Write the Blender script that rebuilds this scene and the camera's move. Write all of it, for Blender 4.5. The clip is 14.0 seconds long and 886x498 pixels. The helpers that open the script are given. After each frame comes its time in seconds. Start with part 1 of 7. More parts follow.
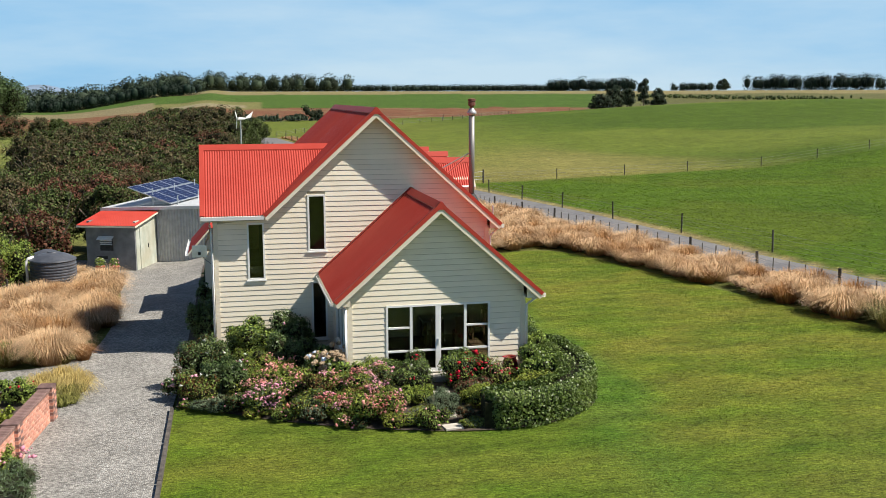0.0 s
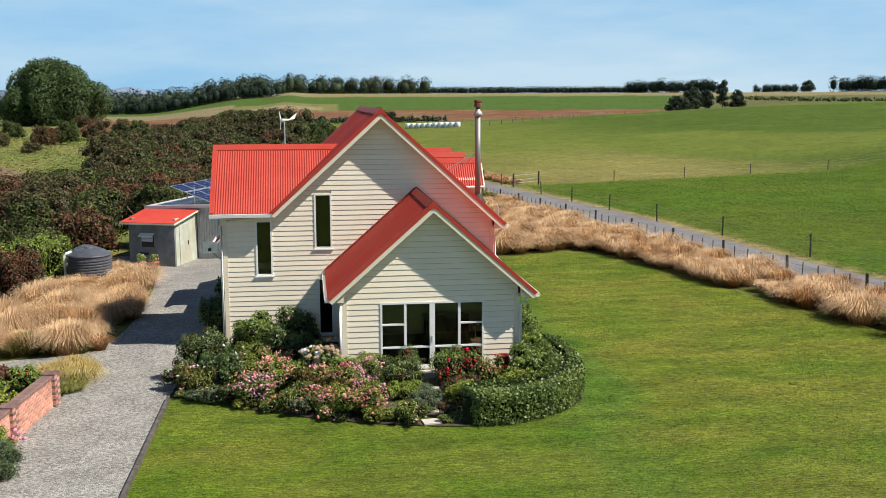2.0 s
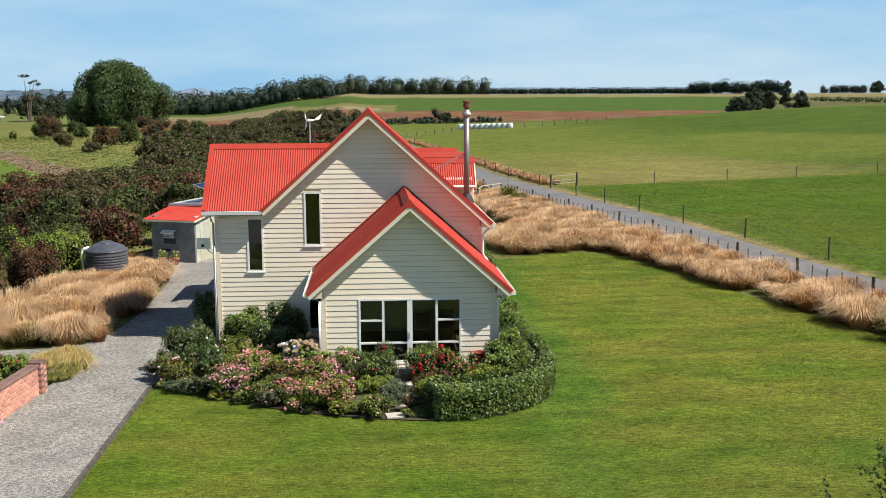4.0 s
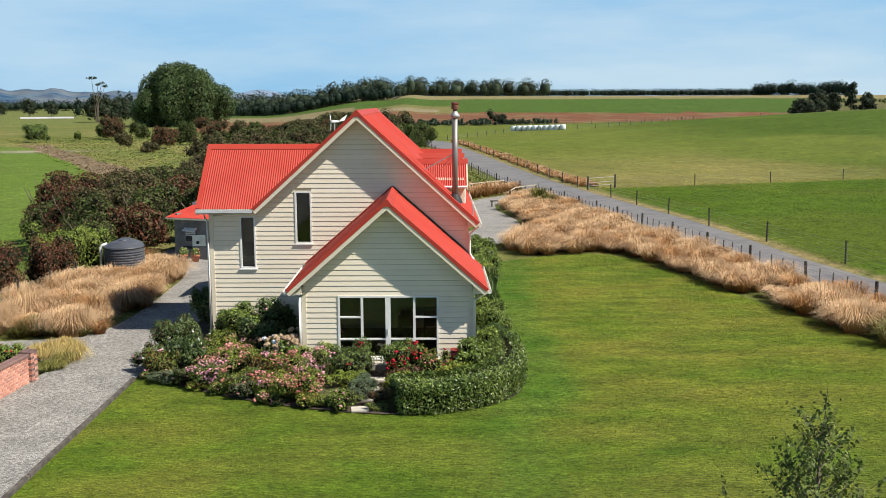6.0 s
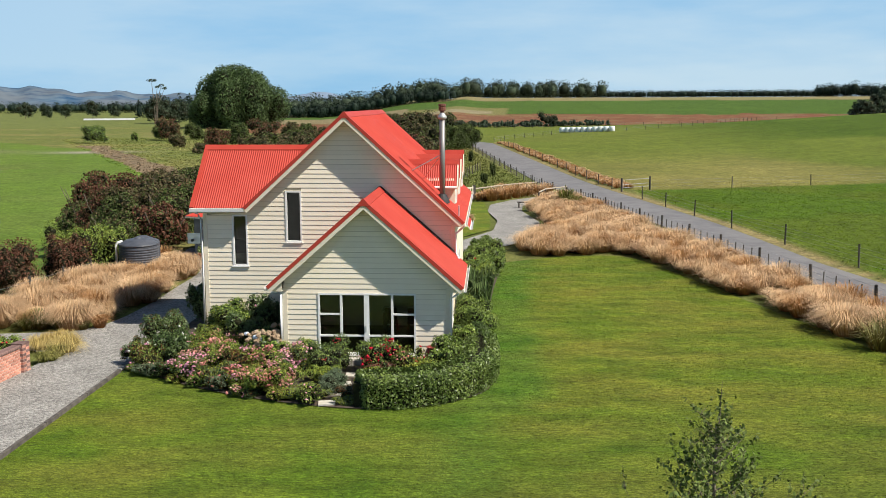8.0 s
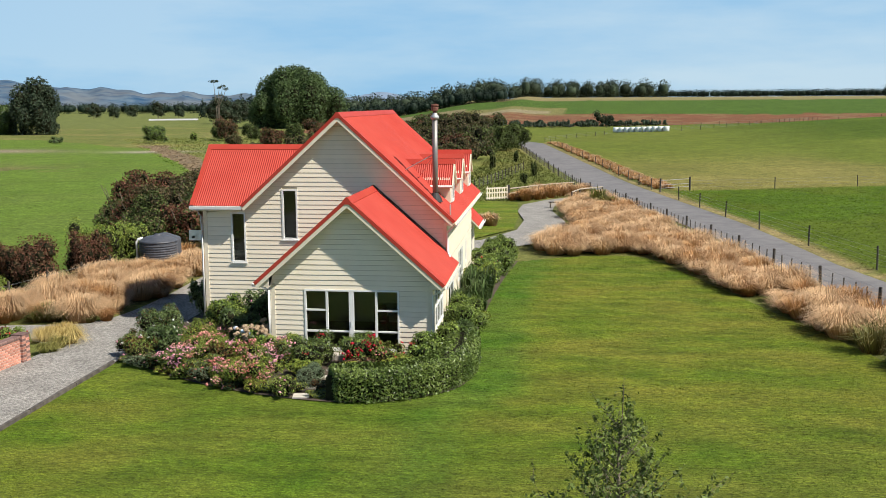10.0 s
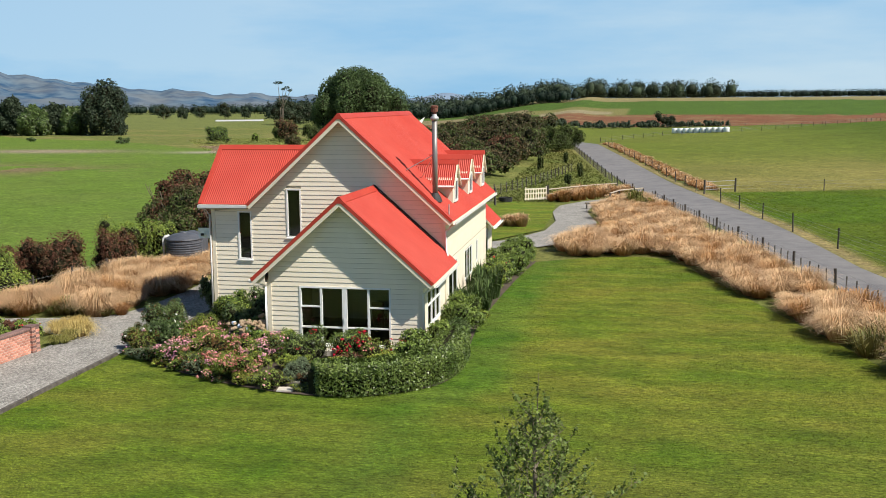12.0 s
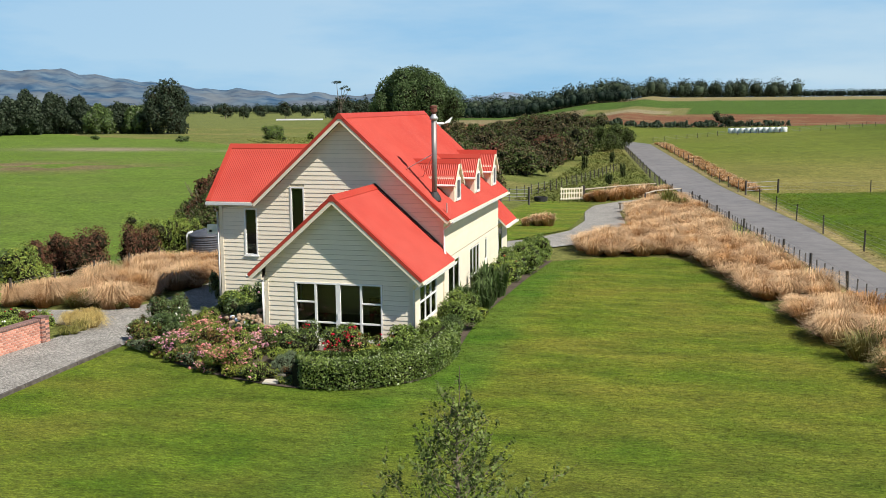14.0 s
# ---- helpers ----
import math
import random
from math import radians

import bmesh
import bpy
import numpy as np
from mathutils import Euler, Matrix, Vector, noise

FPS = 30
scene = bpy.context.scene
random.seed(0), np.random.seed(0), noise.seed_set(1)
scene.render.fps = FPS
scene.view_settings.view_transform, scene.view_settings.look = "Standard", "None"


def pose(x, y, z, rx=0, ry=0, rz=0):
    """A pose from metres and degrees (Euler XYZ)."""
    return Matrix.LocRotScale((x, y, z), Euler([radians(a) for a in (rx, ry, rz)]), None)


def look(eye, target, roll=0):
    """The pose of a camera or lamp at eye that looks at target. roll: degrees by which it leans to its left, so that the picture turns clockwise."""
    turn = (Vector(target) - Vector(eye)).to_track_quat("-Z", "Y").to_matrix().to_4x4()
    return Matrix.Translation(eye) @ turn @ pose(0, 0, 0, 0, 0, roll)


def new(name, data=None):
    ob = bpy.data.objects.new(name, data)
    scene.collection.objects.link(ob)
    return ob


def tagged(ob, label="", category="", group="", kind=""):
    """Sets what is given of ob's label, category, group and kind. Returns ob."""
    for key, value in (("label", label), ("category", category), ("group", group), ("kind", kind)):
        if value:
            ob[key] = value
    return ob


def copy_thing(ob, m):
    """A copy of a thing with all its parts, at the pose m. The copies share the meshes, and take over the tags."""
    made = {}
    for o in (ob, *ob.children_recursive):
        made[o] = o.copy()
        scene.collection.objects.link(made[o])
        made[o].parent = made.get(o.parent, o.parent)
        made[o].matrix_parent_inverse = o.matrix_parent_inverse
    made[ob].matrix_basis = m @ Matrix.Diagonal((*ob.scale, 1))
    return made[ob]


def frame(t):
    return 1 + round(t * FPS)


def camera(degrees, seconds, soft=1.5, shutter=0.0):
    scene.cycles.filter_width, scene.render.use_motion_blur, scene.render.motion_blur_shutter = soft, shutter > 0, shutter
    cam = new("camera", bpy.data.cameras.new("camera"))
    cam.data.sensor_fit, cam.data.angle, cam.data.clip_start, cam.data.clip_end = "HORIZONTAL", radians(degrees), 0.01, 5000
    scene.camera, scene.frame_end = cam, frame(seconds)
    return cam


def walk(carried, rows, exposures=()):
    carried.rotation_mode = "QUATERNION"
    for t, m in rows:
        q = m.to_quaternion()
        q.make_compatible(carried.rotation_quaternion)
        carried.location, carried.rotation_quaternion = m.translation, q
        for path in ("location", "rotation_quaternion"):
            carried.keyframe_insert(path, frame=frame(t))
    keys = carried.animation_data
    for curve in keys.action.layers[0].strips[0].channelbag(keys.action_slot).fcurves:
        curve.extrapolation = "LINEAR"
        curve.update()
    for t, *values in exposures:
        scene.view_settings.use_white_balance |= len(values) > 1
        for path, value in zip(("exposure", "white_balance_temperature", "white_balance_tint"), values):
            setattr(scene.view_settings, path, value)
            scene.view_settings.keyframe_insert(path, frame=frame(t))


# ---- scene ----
cam = camera(49.2, 14.0, soft=0.6)
METRES, EYE, TILT, LEAN, TURN = 16.46, 7.8, 0.0, 0.0, -12.5
ROWS = [
    (0.0, 0.0, 0.0, 0.0, -0.02, -8.96, 0.12),
    (0.5, 0.033, -0.0057, 0.0001, 1.07, -8.95, 0.13),
    (1.0, 0.0689, -0.0112, -0.0006, 2.29, -8.92, 0.14),
    (1.5, 0.1021, -0.0163, -0.0019, 3.41, -8.87, 0.15),
    (2.0, 0.1409, -0.022, -0.0015, 4.61, -8.83, 0.15),
    (2.5, 0.1765, -0.0246, -0.0016, 5.52, -8.81, 0.17),
    (3.0, 0.2144, -0.0267, -0.002, 6.49, -8.8, 0.16),
    (5.5, 0.3943, -0.0393, -0.0031, 10.88, -8.7, 0.1),
    (6.0, 0.4349, -0.039, -0.0027, 11.9, -8.67, 0.1),
    (6.5, 0.471, -0.0382, -0.0026, 12.75, -8.64, 0.12),
    (7.0, 0.5088, -0.0374, -0.0025, 13.56, -8.61, 0.13),
    (7.5, 0.5433, -0.0369, -0.0026, 14.4, -8.58, 0.14),
    (8.0, 0.5797, -0.0353, -0.0028, 15.28, -8.57, 0.15),
    (10.5, 0.7585, -0.0152, -0.0028, 19.88, -8.54, 0.29),
    (11.0, 0.7932, -0.0102, -0.0025, 20.87, -8.52, 0.31),
    (11.5, 0.826, -0.005, -0.0023, 21.79, -8.51, 0.33),
    (12.0, 0.8613, 0.001, -0.0025, 22.75, -8.49, 0.35),
    (12.5, 0.8943, 0.0075, -0.0022, 23.64, -8.49, 0.34),
    (13.0, 0.928, 0.0156, -0.0021, 24.55, -8.5, 0.34),
    (13.5, 0.9583, 0.0218, -0.002, 25.39, -8.49, 0.32),
    (14.0, 0.9922, 0.0286, -0.0016, 26.34, -8.51, 0.32),
]
walk(cam, [(t, pose(0, 0, EYE, TILT, LEAN, TURN) @ pose(METRES * x, METRES * y, METRES * z, 90 + pitch, roll, yaw)) for t, x, y, z, yaw, pitch, roll in ROWS],
     exposures=[(0.0, 0.48), (14.0, 0.42)])

# ---- light ----
SUN = Vector((-0.78, 0.33, -1.0)).normalized()
sun = new("sun", bpy.data.lights.new("sun", "SUN"))
sun.data.energy, sun.data.angle, sun.data.color = 5.0, radians(0.55), (1.0, 0.94, 0.84)
sun.matrix_world = look((0, 0, 60), Vector((0, 0, 60)) + SUN)
world = bpy.data.worlds.new("sky")
scene.world = world
world.use_nodes = True
wn, wl = world.node_tree.nodes, world.node_tree.links
bg = wn["Background"]
sky = wn.new("ShaderNodeTexSky")
sky.sky_type, sky.sun_disc = "NISHITA", False
sky.sun_elevation, sky.sun_rotation = radians(51), math.atan2(-SUN.x, -SUN.y)
sky.air_density, sky.dust_density, sky.ozone_density = 0.75, 0.2, 3.0
tc = wn.new("ShaderNodeTexCoord")
mp = wn.new("ShaderNodeMapping")
mp.inputs["Scale"].default_value = (1.2, 1.2, 6.0)
mp.inputs["Location"].default_value = (0.3, 0.0, 0.2)
cl = wn.new("ShaderNodeTexNoise")
cl.inputs["Scale"].default_value, cl.inputs["Detail"].default_value, cl.inputs["Roughness"].default_value = 1.6, 7, 0.55
cr = wn.new("ShaderNodeMapRange")
cr.inputs[1].default_value, cr.inputs[2].default_value, cr.inputs[3].default_value, cr.inputs[4].default_value = 0.36, 0.62, 0.0, 1.0
mixc = wn.new("ShaderNodeMix")
mixc.data_type = "RGBA"
sep, fade = wn.new("ShaderNodeSeparateXYZ"), wn.new("ShaderNodeMapRange")
fade.inputs[1].default_value, fade.inputs[2].default_value, fade.inputs[3].default_value, fade.inputs[4].default_value = 0.13, 0.3, 0.86, 0.05
wl.new(tc.outputs["Generated"], sep.inputs[0])
wl.new(sep.outputs["Z"], fade.inputs[0])
wl.new(fade.outputs[0], mixc.inputs[0])
tint = wn.new("ShaderNodeMix")
tint.data_type = "RGBA"
tint.inputs[6].default_value, tint.inputs[7].default_value = (3.1, 6.6, 10.2, 1), (6.6, 8.9, 10.7, 1)
wl.new(tc.outputs["Generated"], mp.inputs["Vector"])
wl.new(mp.outputs["Vector"], cl.inputs["Vector"])
wl.new(cl.outputs[0], cr.inputs[0])
haze, plus = wn.new("ShaderNodeMapRange"), wn.new("ShaderNodeMath")
haze.inputs[1].default_value, haze.inputs[2].default_value, haze.inputs[3].default_value, haze.inputs[4].default_value = -0.6, 0.5, -0.45, 0.3
plus.operation, plus.use_clamp = "ADD", True
wl.new(sep.outputs["X"], haze.inputs[0])
wl.new(haze.outputs[0], plus.inputs[0])
wl.new(cr.outputs[0], plus.inputs[1])
wl.new(plus.outputs[0], tint.inputs[0])
wl.new(tint.outputs[2], mixc.inputs[7])
wl.new(sky.outputs[0], mixc.inputs[6])
wl.new(mixc.outputs[2], bg.inputs["Color"])
bg.inputs["Strength"].default_value = 0.062


# ---- materials ----
def mat(name, c1, c2, scale=4.0, rough=0.7, metal=0.0, bump=0.0, bscale=40.0, c3=None, scale3=0.5, amount3=0.5,
        rand=0.0, island=0.0, stretch=(1, 1, 1), spec=0.5, coords="Object"):
    """Two colours mixed by a fine noise, a third by a broad one, tint by object or by island, and a fine relief."""
    m = bpy.data.materials.new(name)
    m.use_nodes = True
    n, l = m.node_tree.nodes, m.node_tree.links
    b = n["Principled BSDF"]
    b.inputs["Roughness"].default_value, b.inputs["Metallic"].default_value = rough, metal
    b.inputs["Specular IOR Level"].default_value = spec
    t = n.new("ShaderNodeTexCoord")
    geo = n.new("ShaderNodeNewGeometry")
    vec = n.new("ShaderNodeMapping")
    vec.inputs["Scale"].default_value = stretch
    l.new(geo.outputs["Position"] if coords == "World" else t.outputs["Object"], vec.inputs["Vector"])

    def noisy(s, detail=4.0):
        x = n.new("ShaderNodeTexNoise")
        x.inputs["Scale"].default_value, x.inputs["Detail"].default_value = s, detail
        l.new(vec.outputs[0], x.inputs["Vector"])
        r = n.new("ShaderNodeMapRange")
        r.inputs[1].default_value, r.inputs[2].default_value = 0.36, 0.64
        l.new(x.outputs[0], r.inputs[0])
        return r.outputs[0]

    def mixed(f, a, c):
        x = n.new("ShaderNodeMix")
        x.data_type = "RGBA"
        for sock, v in ((x.inputs[0], f), (x.inputs[6], a), (x.inputs[7], c)):
            if isinstance(v, (tuple, float)):
                sock.default_value = (*v, 1) if isinstance(v, tuple) else v
            else:
                l.new(v, sock)
        return x.outputs[2]

    col = mixed(noisy(scale), tuple(c1), tuple(c2))
    if c3:
        f = n.new("ShaderNodeMath")
        f.operation = "MULTIPLY"
        f.inputs[1].default_value = amount3
        l.new(noisy(scale3, 6.0), f.inputs[0])
        col = mixed(f.outputs[0], col, tuple(c3))
    for amount, source in ((rand, "object"), (island, "island")):
        if amount:
            src = n.new("ShaderNodeObjectInfo").outputs["Random"] if source == "object" else geo.outputs["Random Per Island"]
            r = n.new("ShaderNodeMapRange")
            r.inputs[3].default_value, r.inputs[4].default_value = 1 - amount, 1 + amount
            l.new(src, r.inputs[0])
            h = n.new("ShaderNodeHueSaturation")
            l.new(r.outputs[0], h.inputs["Value"])
            l.new(col, h.inputs["Color"])
            col = h.outputs[0]
    l.new(col, b.inputs["Base Color"])
    if bump:
        x = n.new("ShaderNodeTexNoise")
        x.inputs["Scale"].default_value, x.inputs["Detail"].default_value = bscale, 3
        l.new(vec.outputs[0], x.inputs["Vector"])
        bp = n.new("ShaderNodeBump")
        bp.inputs["Strength"].default_value, bp.inputs["Distance"].default_value = bump, 0.02
        l.new(x.outputs[0], bp.inputs["Height"])
        l.new(bp.outputs[0], b.inputs["Normal"])
    return m


def leaf_mat(name, c1, c2, island=0.5, rough=0.55, spec=0.2):
    """Leaves: each leaf its own shade, with some light passing through."""
    m = mat(name, c1, c2, 1.3, rough, island=island, spec=spec, coords="World")
    n, l = m.node_tree.nodes, m.node_tree.links
    b = n["Principled BSDF"]
    tr = n.new("ShaderNodeBsdfTranslucent")
    src = b.inputs["Base Color"].links[0].from_socket
    l.new(src, tr.inputs["Color"])
    mx = n.new("ShaderNodeMixShader")
    mx.inputs[0].default_value = 0.17
    l.new(b.outputs[0], mx.inputs[1])
    l.new(tr.outputs[0], mx.inputs[2])
    l.new(mx.outputs[0], n["Material Output"].inputs["Surface"])
    return m


M = {}
M["board"] = mat("cream_weatherboard", (0.86, 0.77, 0.61), (0.89, 0.80, 0.645), 3, 0.5, bump=0.05, bscale=30, c3=(0.78, 0.69, 0.53), scale3=0.7, amount3=0.3, rand=0.03)
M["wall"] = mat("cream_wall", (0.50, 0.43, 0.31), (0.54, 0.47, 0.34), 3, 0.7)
M["trim"] = mat("cream_trim", (0.78, 0.69, 0.53), (0.82, 0.74, 0.58), 5, 0.5, c3=(0.6, 0.54, 0.43), amount3=0.25)
M["white"] = mat("white_paint", (0.78, 0.78, 0.76), (0.84, 0.84, 0.82), 6, 0.4, c3=(0.68, 0.67, 0.63), amount3=0.25)
M["roof"] = mat("red_roof_steel", (0.385, 0.040, 0.026), (0.43, 0.050, 0.033), 1.6, 0.5, c3=(0.45, 0.075, 0.052), scale3=0.35, amount3=0.4, spec=0.2, bump=0.03, bscale=60)
M["galv"] = mat("galvanised_steel", (0.40, 0.41, 0.42), (0.50, 0.51, 0.52), 4, 0.5, 0.3, c3=(0.33, 0.33, 0.34), scale3=1.2, amount3=0.5)
M["zinc"] = mat("pale_zinc_sheet", (0.55, 0.57, 0.58), (0.66, 0.67, 0.68), 3, 0.5, 0.35, c3=(0.42, 0.42, 0.42), amount3=0.4)
M["flue"] = mat("flue_steel", (0.24, 0.225, 0.215), (0.34, 0.325, 0.31), 5, 0.5, 0.5, stretch=(1, 1, 0.2))
M["rust"] = mat("rusty_cowl", (0.13, 0.05, 0.035), (0.25, 0.10, 0.07), 18, 0.8, 0.2)
M["concrete"] = mat("grey_concrete", (0.15, 0.155, 0.16), (0.235, 0.24, 0.245), 2.2, 0.9, bump=0.2, bscale=30, c3=(0.10, 0.105, 0.11), scale3=0.8, amount3=0.6)
M["green_iron"] = mat("pale_green_panel", (0.42, 0.46, 0.39), (0.52, 0.54, 0.47), 2.5, 0.6, c3=(0.36, 0.30, 0.18), scale3=1.1, amount3=0.5)
M["solar"] = mat("solar_cell", (0.012, 0.022, 0.07), (0.02, 0.035, 0.1), 6, 0.45, 0.0, spec=0.06)
M["alu"] = mat("aluminium", (0.6, 0.62, 0.64), (0.7, 0.72, 0.74), 5, 0.35, 0.7)
M["tank"] = mat("dark_grey_plastic", (0.045, 0.052, 0.066), (0.065, 0.072, 0.09), 4, 0.5, c3=(0.15, 0.15, 0.16), amount3=0.4)
M["pvc"] = mat("white_pipe", (0.7, 0.7, 0.7), (0.78, 0.78, 0.78), 8, 0.4)
M["brick"] = mat("red_brick", (0.46, 0.17, 0.11), (0.58, 0.27, 0.19), 9, 0.85, bump=0.3, bscale=60, c3=(0.66, 0.48, 0.40), scale3=2.5, amount3=0.55, rand=0.25)
M["mortar"] = mat("pale_mortar", (0.58, 0.46, 0.40), (0.66, 0.55, 0.48), 14, 0.95, bump=0.3, bscale=70)
M["coping"] = mat("weathered_coping", (0.15, 0.085, 0.075), (0.23, 0.14, 0.12), 7, 0.9, bump=0.3, bscale=50, rand=0.2)
M["timber"] = mat("grey_timber", (0.05, 0.044, 0.038), (0.11, 0.098, 0.085), 6, 0.9, stretch=(1, 1, 0.2), bump=0.3, bscale=40, rand=0.3)
M["sleeper"] = mat("old_sleeper", (0.05, 0.043, 0.037), (0.125, 0.108, 0.092), 5, 0.9, bump=0.3, bscale=30)
M["rail"] = mat("pale_rail_timber", (0.33, 0.28, 0.21), (0.46, 0.40, 0.31), 5, 0.85)
M["wire"] = mat("fence_wire", (0.25, 0.26, 0.27), (0.34, 0.35, 0.36), 5, 0.5, 0.6)
M["terracotta"] = mat("terracotta", (0.36, 0.10, 0.055), (0.45, 0.15, 0.08), 8, 0.7)
M["wrap"] = mat("white_bale_wrap", (0.74, 0.77, 0.76), (0.82, 0.84, 0.83), 2, 0.35, bump=0.2, bscale=4)
M["urn"] = mat("oxblood_glaze", (0.15, 0.018, 0.016), (0.22, 0.03, 0.024), 6, 0.3)
M["stone"] = mat("pale_stepping_stone", (0.48, 0.44, 0.37), (0.58, 0.54, 0.47), 5, 0.9, bump=0.2)
M["dark"] = mat("dark_rubber", (0.015, 0.015, 0.016), (0.03, 0.03, 0.03), 5, 0.7)
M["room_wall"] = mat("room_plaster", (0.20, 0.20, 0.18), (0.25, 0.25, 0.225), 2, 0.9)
M["room_floor"] = mat("room_timber_floor", (0.14, 0.08, 0.045), (0.2, 0.12, 0.07), 2.5, 0.5, stretch=(6, 0.6, 1))
M["cloth"] = mat("pale_tablecloth", (0.66, 0.64, 0.60), (0.74, 0.72, 0.68), 6, 0.9)
M["wood"] = mat("brown_wood", (0.16, 0.085, 0.045), (0.25, 0.14, 0.08), 4, 0.5, stretch=(4, 1, 1))
M["soil"] = mat("dark_garden_soil", (0.035, 0.026, 0.018), (0.075, 0.055, 0.038), 5, 0.95, bump=0.6, bscale=18, c3=(0.12, 0.09, 0.06), scale3=1.5, amount3=0.4)
M["lawn"] = mat("mown_lawn", (0.080, 0.138, 0.009), (0.116, 0.170, 0.013), 1.1, 0.85, c3=(0.185, 0.18, 0.028), scale3=0.36, amount3=0.62, stretch=(0.75, 1.3, 1), spec=0.15, coords="World")
M["asphalt"] = mat("worn_chipseal", (0.125, 0.12, 0.125), (0.165, 0.16, 0.16), 1.2, 0.9, bump=0.25, bscale=70, c3=(0.21, 0.20, 0.195), scale3=0.3, amount3=0.5, coords="World")
# near-black filler for plant cores; the foliage's inner shade is in this colour
M["core_shade"] = mat("core_painted_shade", (0.014, 0.015, 0.008), (0.028, 0.028, 0.014), 8, 0.95, spec=0.1)
M["bark"] = mat("bark", (0.12, 0.095, 0.07), (0.2, 0.165, 0.125), 14, 0.9, bump=0.5, bscale=50, stretch=(1, 1, 0.3))
# distance haze is painted into both hill colours as blue-grey
M["hill"] = mat("distant_hill_hazed", (0.105, 0.155, 0.205), (0.028, 0.07, 0.135), 0.017, 0.95, c3=(0.16, 0.165, 0.165), scale3=0.006, amount3=0.55, coords="World", spec=0.0)
M["hill_far"] = mat("farthest_hills_hazed", (0.16, 0.22, 0.30), (0.19, 0.25, 0.33), 0.006, 0.95, coords="World", spec=0.0)
# leaf_far has a little distance haze painted in, lighter and bluer
for key, c1, c2 in (("leaf_hedge", (0.085, 0.135, 0.024), (0.15, 0.205, 0.042)), ("leaf_dark", (0.06, 0.10, 0.026), (0.11, 0.16, 0.044)),
                    ("leaf_mid", (0.15, 0.22, 0.042), (0.235, 0.305, 0.066)), ("leaf_lime", (0.215, 0.26, 0.038), (0.30, 0.33, 0.055)),
                    ("leaf_grey", (0.115, 0.155, 0.09), (0.17, 0.215, 0.125)), ("leaf_red", (0.14, 0.058, 0.022), (0.10, 0.085, 0.025)),
                    ("leaf_haw", (0.085, 0.070, 0.034), (0.118, 0.086, 0.044)), ("leaf_hawred", (0.125, 0.052, 0.034), (0.15, 0.068, 0.04)),
                    ("leaf_hawgreen", (0.058, 0.085, 0.022), (0.09, 0.115, 0.034)), ("leaf_far", (0.034, 0.052, 0.030), (0.055, 0.074, 0.042)),
                    ("leaf_belt", (0.013, 0.026, 0.019), (0.026, 0.042, 0.026)), ("leaf_poplar", (0.055, 0.092, 0.032), (0.088, 0.13, 0.046)),
                    ("leaf_rosemary", (0.06, 0.10, 0.03), (0.10, 0.14, 0.05)), ("leaf_young", (0.09, 0.13, 0.032), (0.15, 0.19, 0.055)),
                    ("petal_pink", (0.72, 0.28, 0.40), (0.82, 0.45, 0.52)), ("petal_rose", (0.60, 0.20, 0.17), (0.70, 0.36, 0.31)),
                    ("petal_red", (0.42, 0.010, 0.025), (0.55, 0.02, 0.045)), ("petal_white", (0.78, 0.76, 0.70), (0.82, 0.80, 0.76)),
                    ("petal_cream", (0.33, 0.235, 0.15), (0.45, 0.345, 0.235)), ("petal_blue", (0.60, 0.68, 0.82), (0.70, 0.76, 0.86)),
                    ("tussock", (0.60, 0.405, 0.225), (0.71, 0.51, 0.31)), ("tussock_red", (0.42, 0.22, 0.09), (0.52, 0.31, 0.14)),
                    ("tussock_green", (0.15, 0.15, 0.045), (0.25, 0.21, 0.075)), ("tussock_gold", (0.48, 0.36, 0.13), (0.58, 0.46, 0.18)),
                    ("rough_grass", (0.15, 0.17, 0.04), (0.28, 0.25, 0.08))):
    M[key] = leaf_mat(key, c1, c2, island=0.28 if "tussock" in key else 0.5, rough=0.42 if key in ("leaf_hedge", "leaf_dark") else 0.55, spec=0.5 if key in ("leaf_hedge", "leaf_dark") else 0.15)

# blades: rusty foot with the clump's shade painted in, pale at the tip
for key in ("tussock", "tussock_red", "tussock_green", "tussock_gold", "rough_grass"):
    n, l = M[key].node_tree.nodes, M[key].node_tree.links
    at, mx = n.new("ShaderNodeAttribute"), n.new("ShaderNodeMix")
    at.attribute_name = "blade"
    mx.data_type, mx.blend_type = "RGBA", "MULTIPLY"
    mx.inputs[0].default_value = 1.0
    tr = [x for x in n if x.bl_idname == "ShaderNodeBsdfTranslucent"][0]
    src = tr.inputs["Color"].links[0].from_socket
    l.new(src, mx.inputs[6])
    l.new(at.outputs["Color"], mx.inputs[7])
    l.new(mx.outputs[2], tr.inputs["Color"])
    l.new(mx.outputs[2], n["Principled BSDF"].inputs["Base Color"])

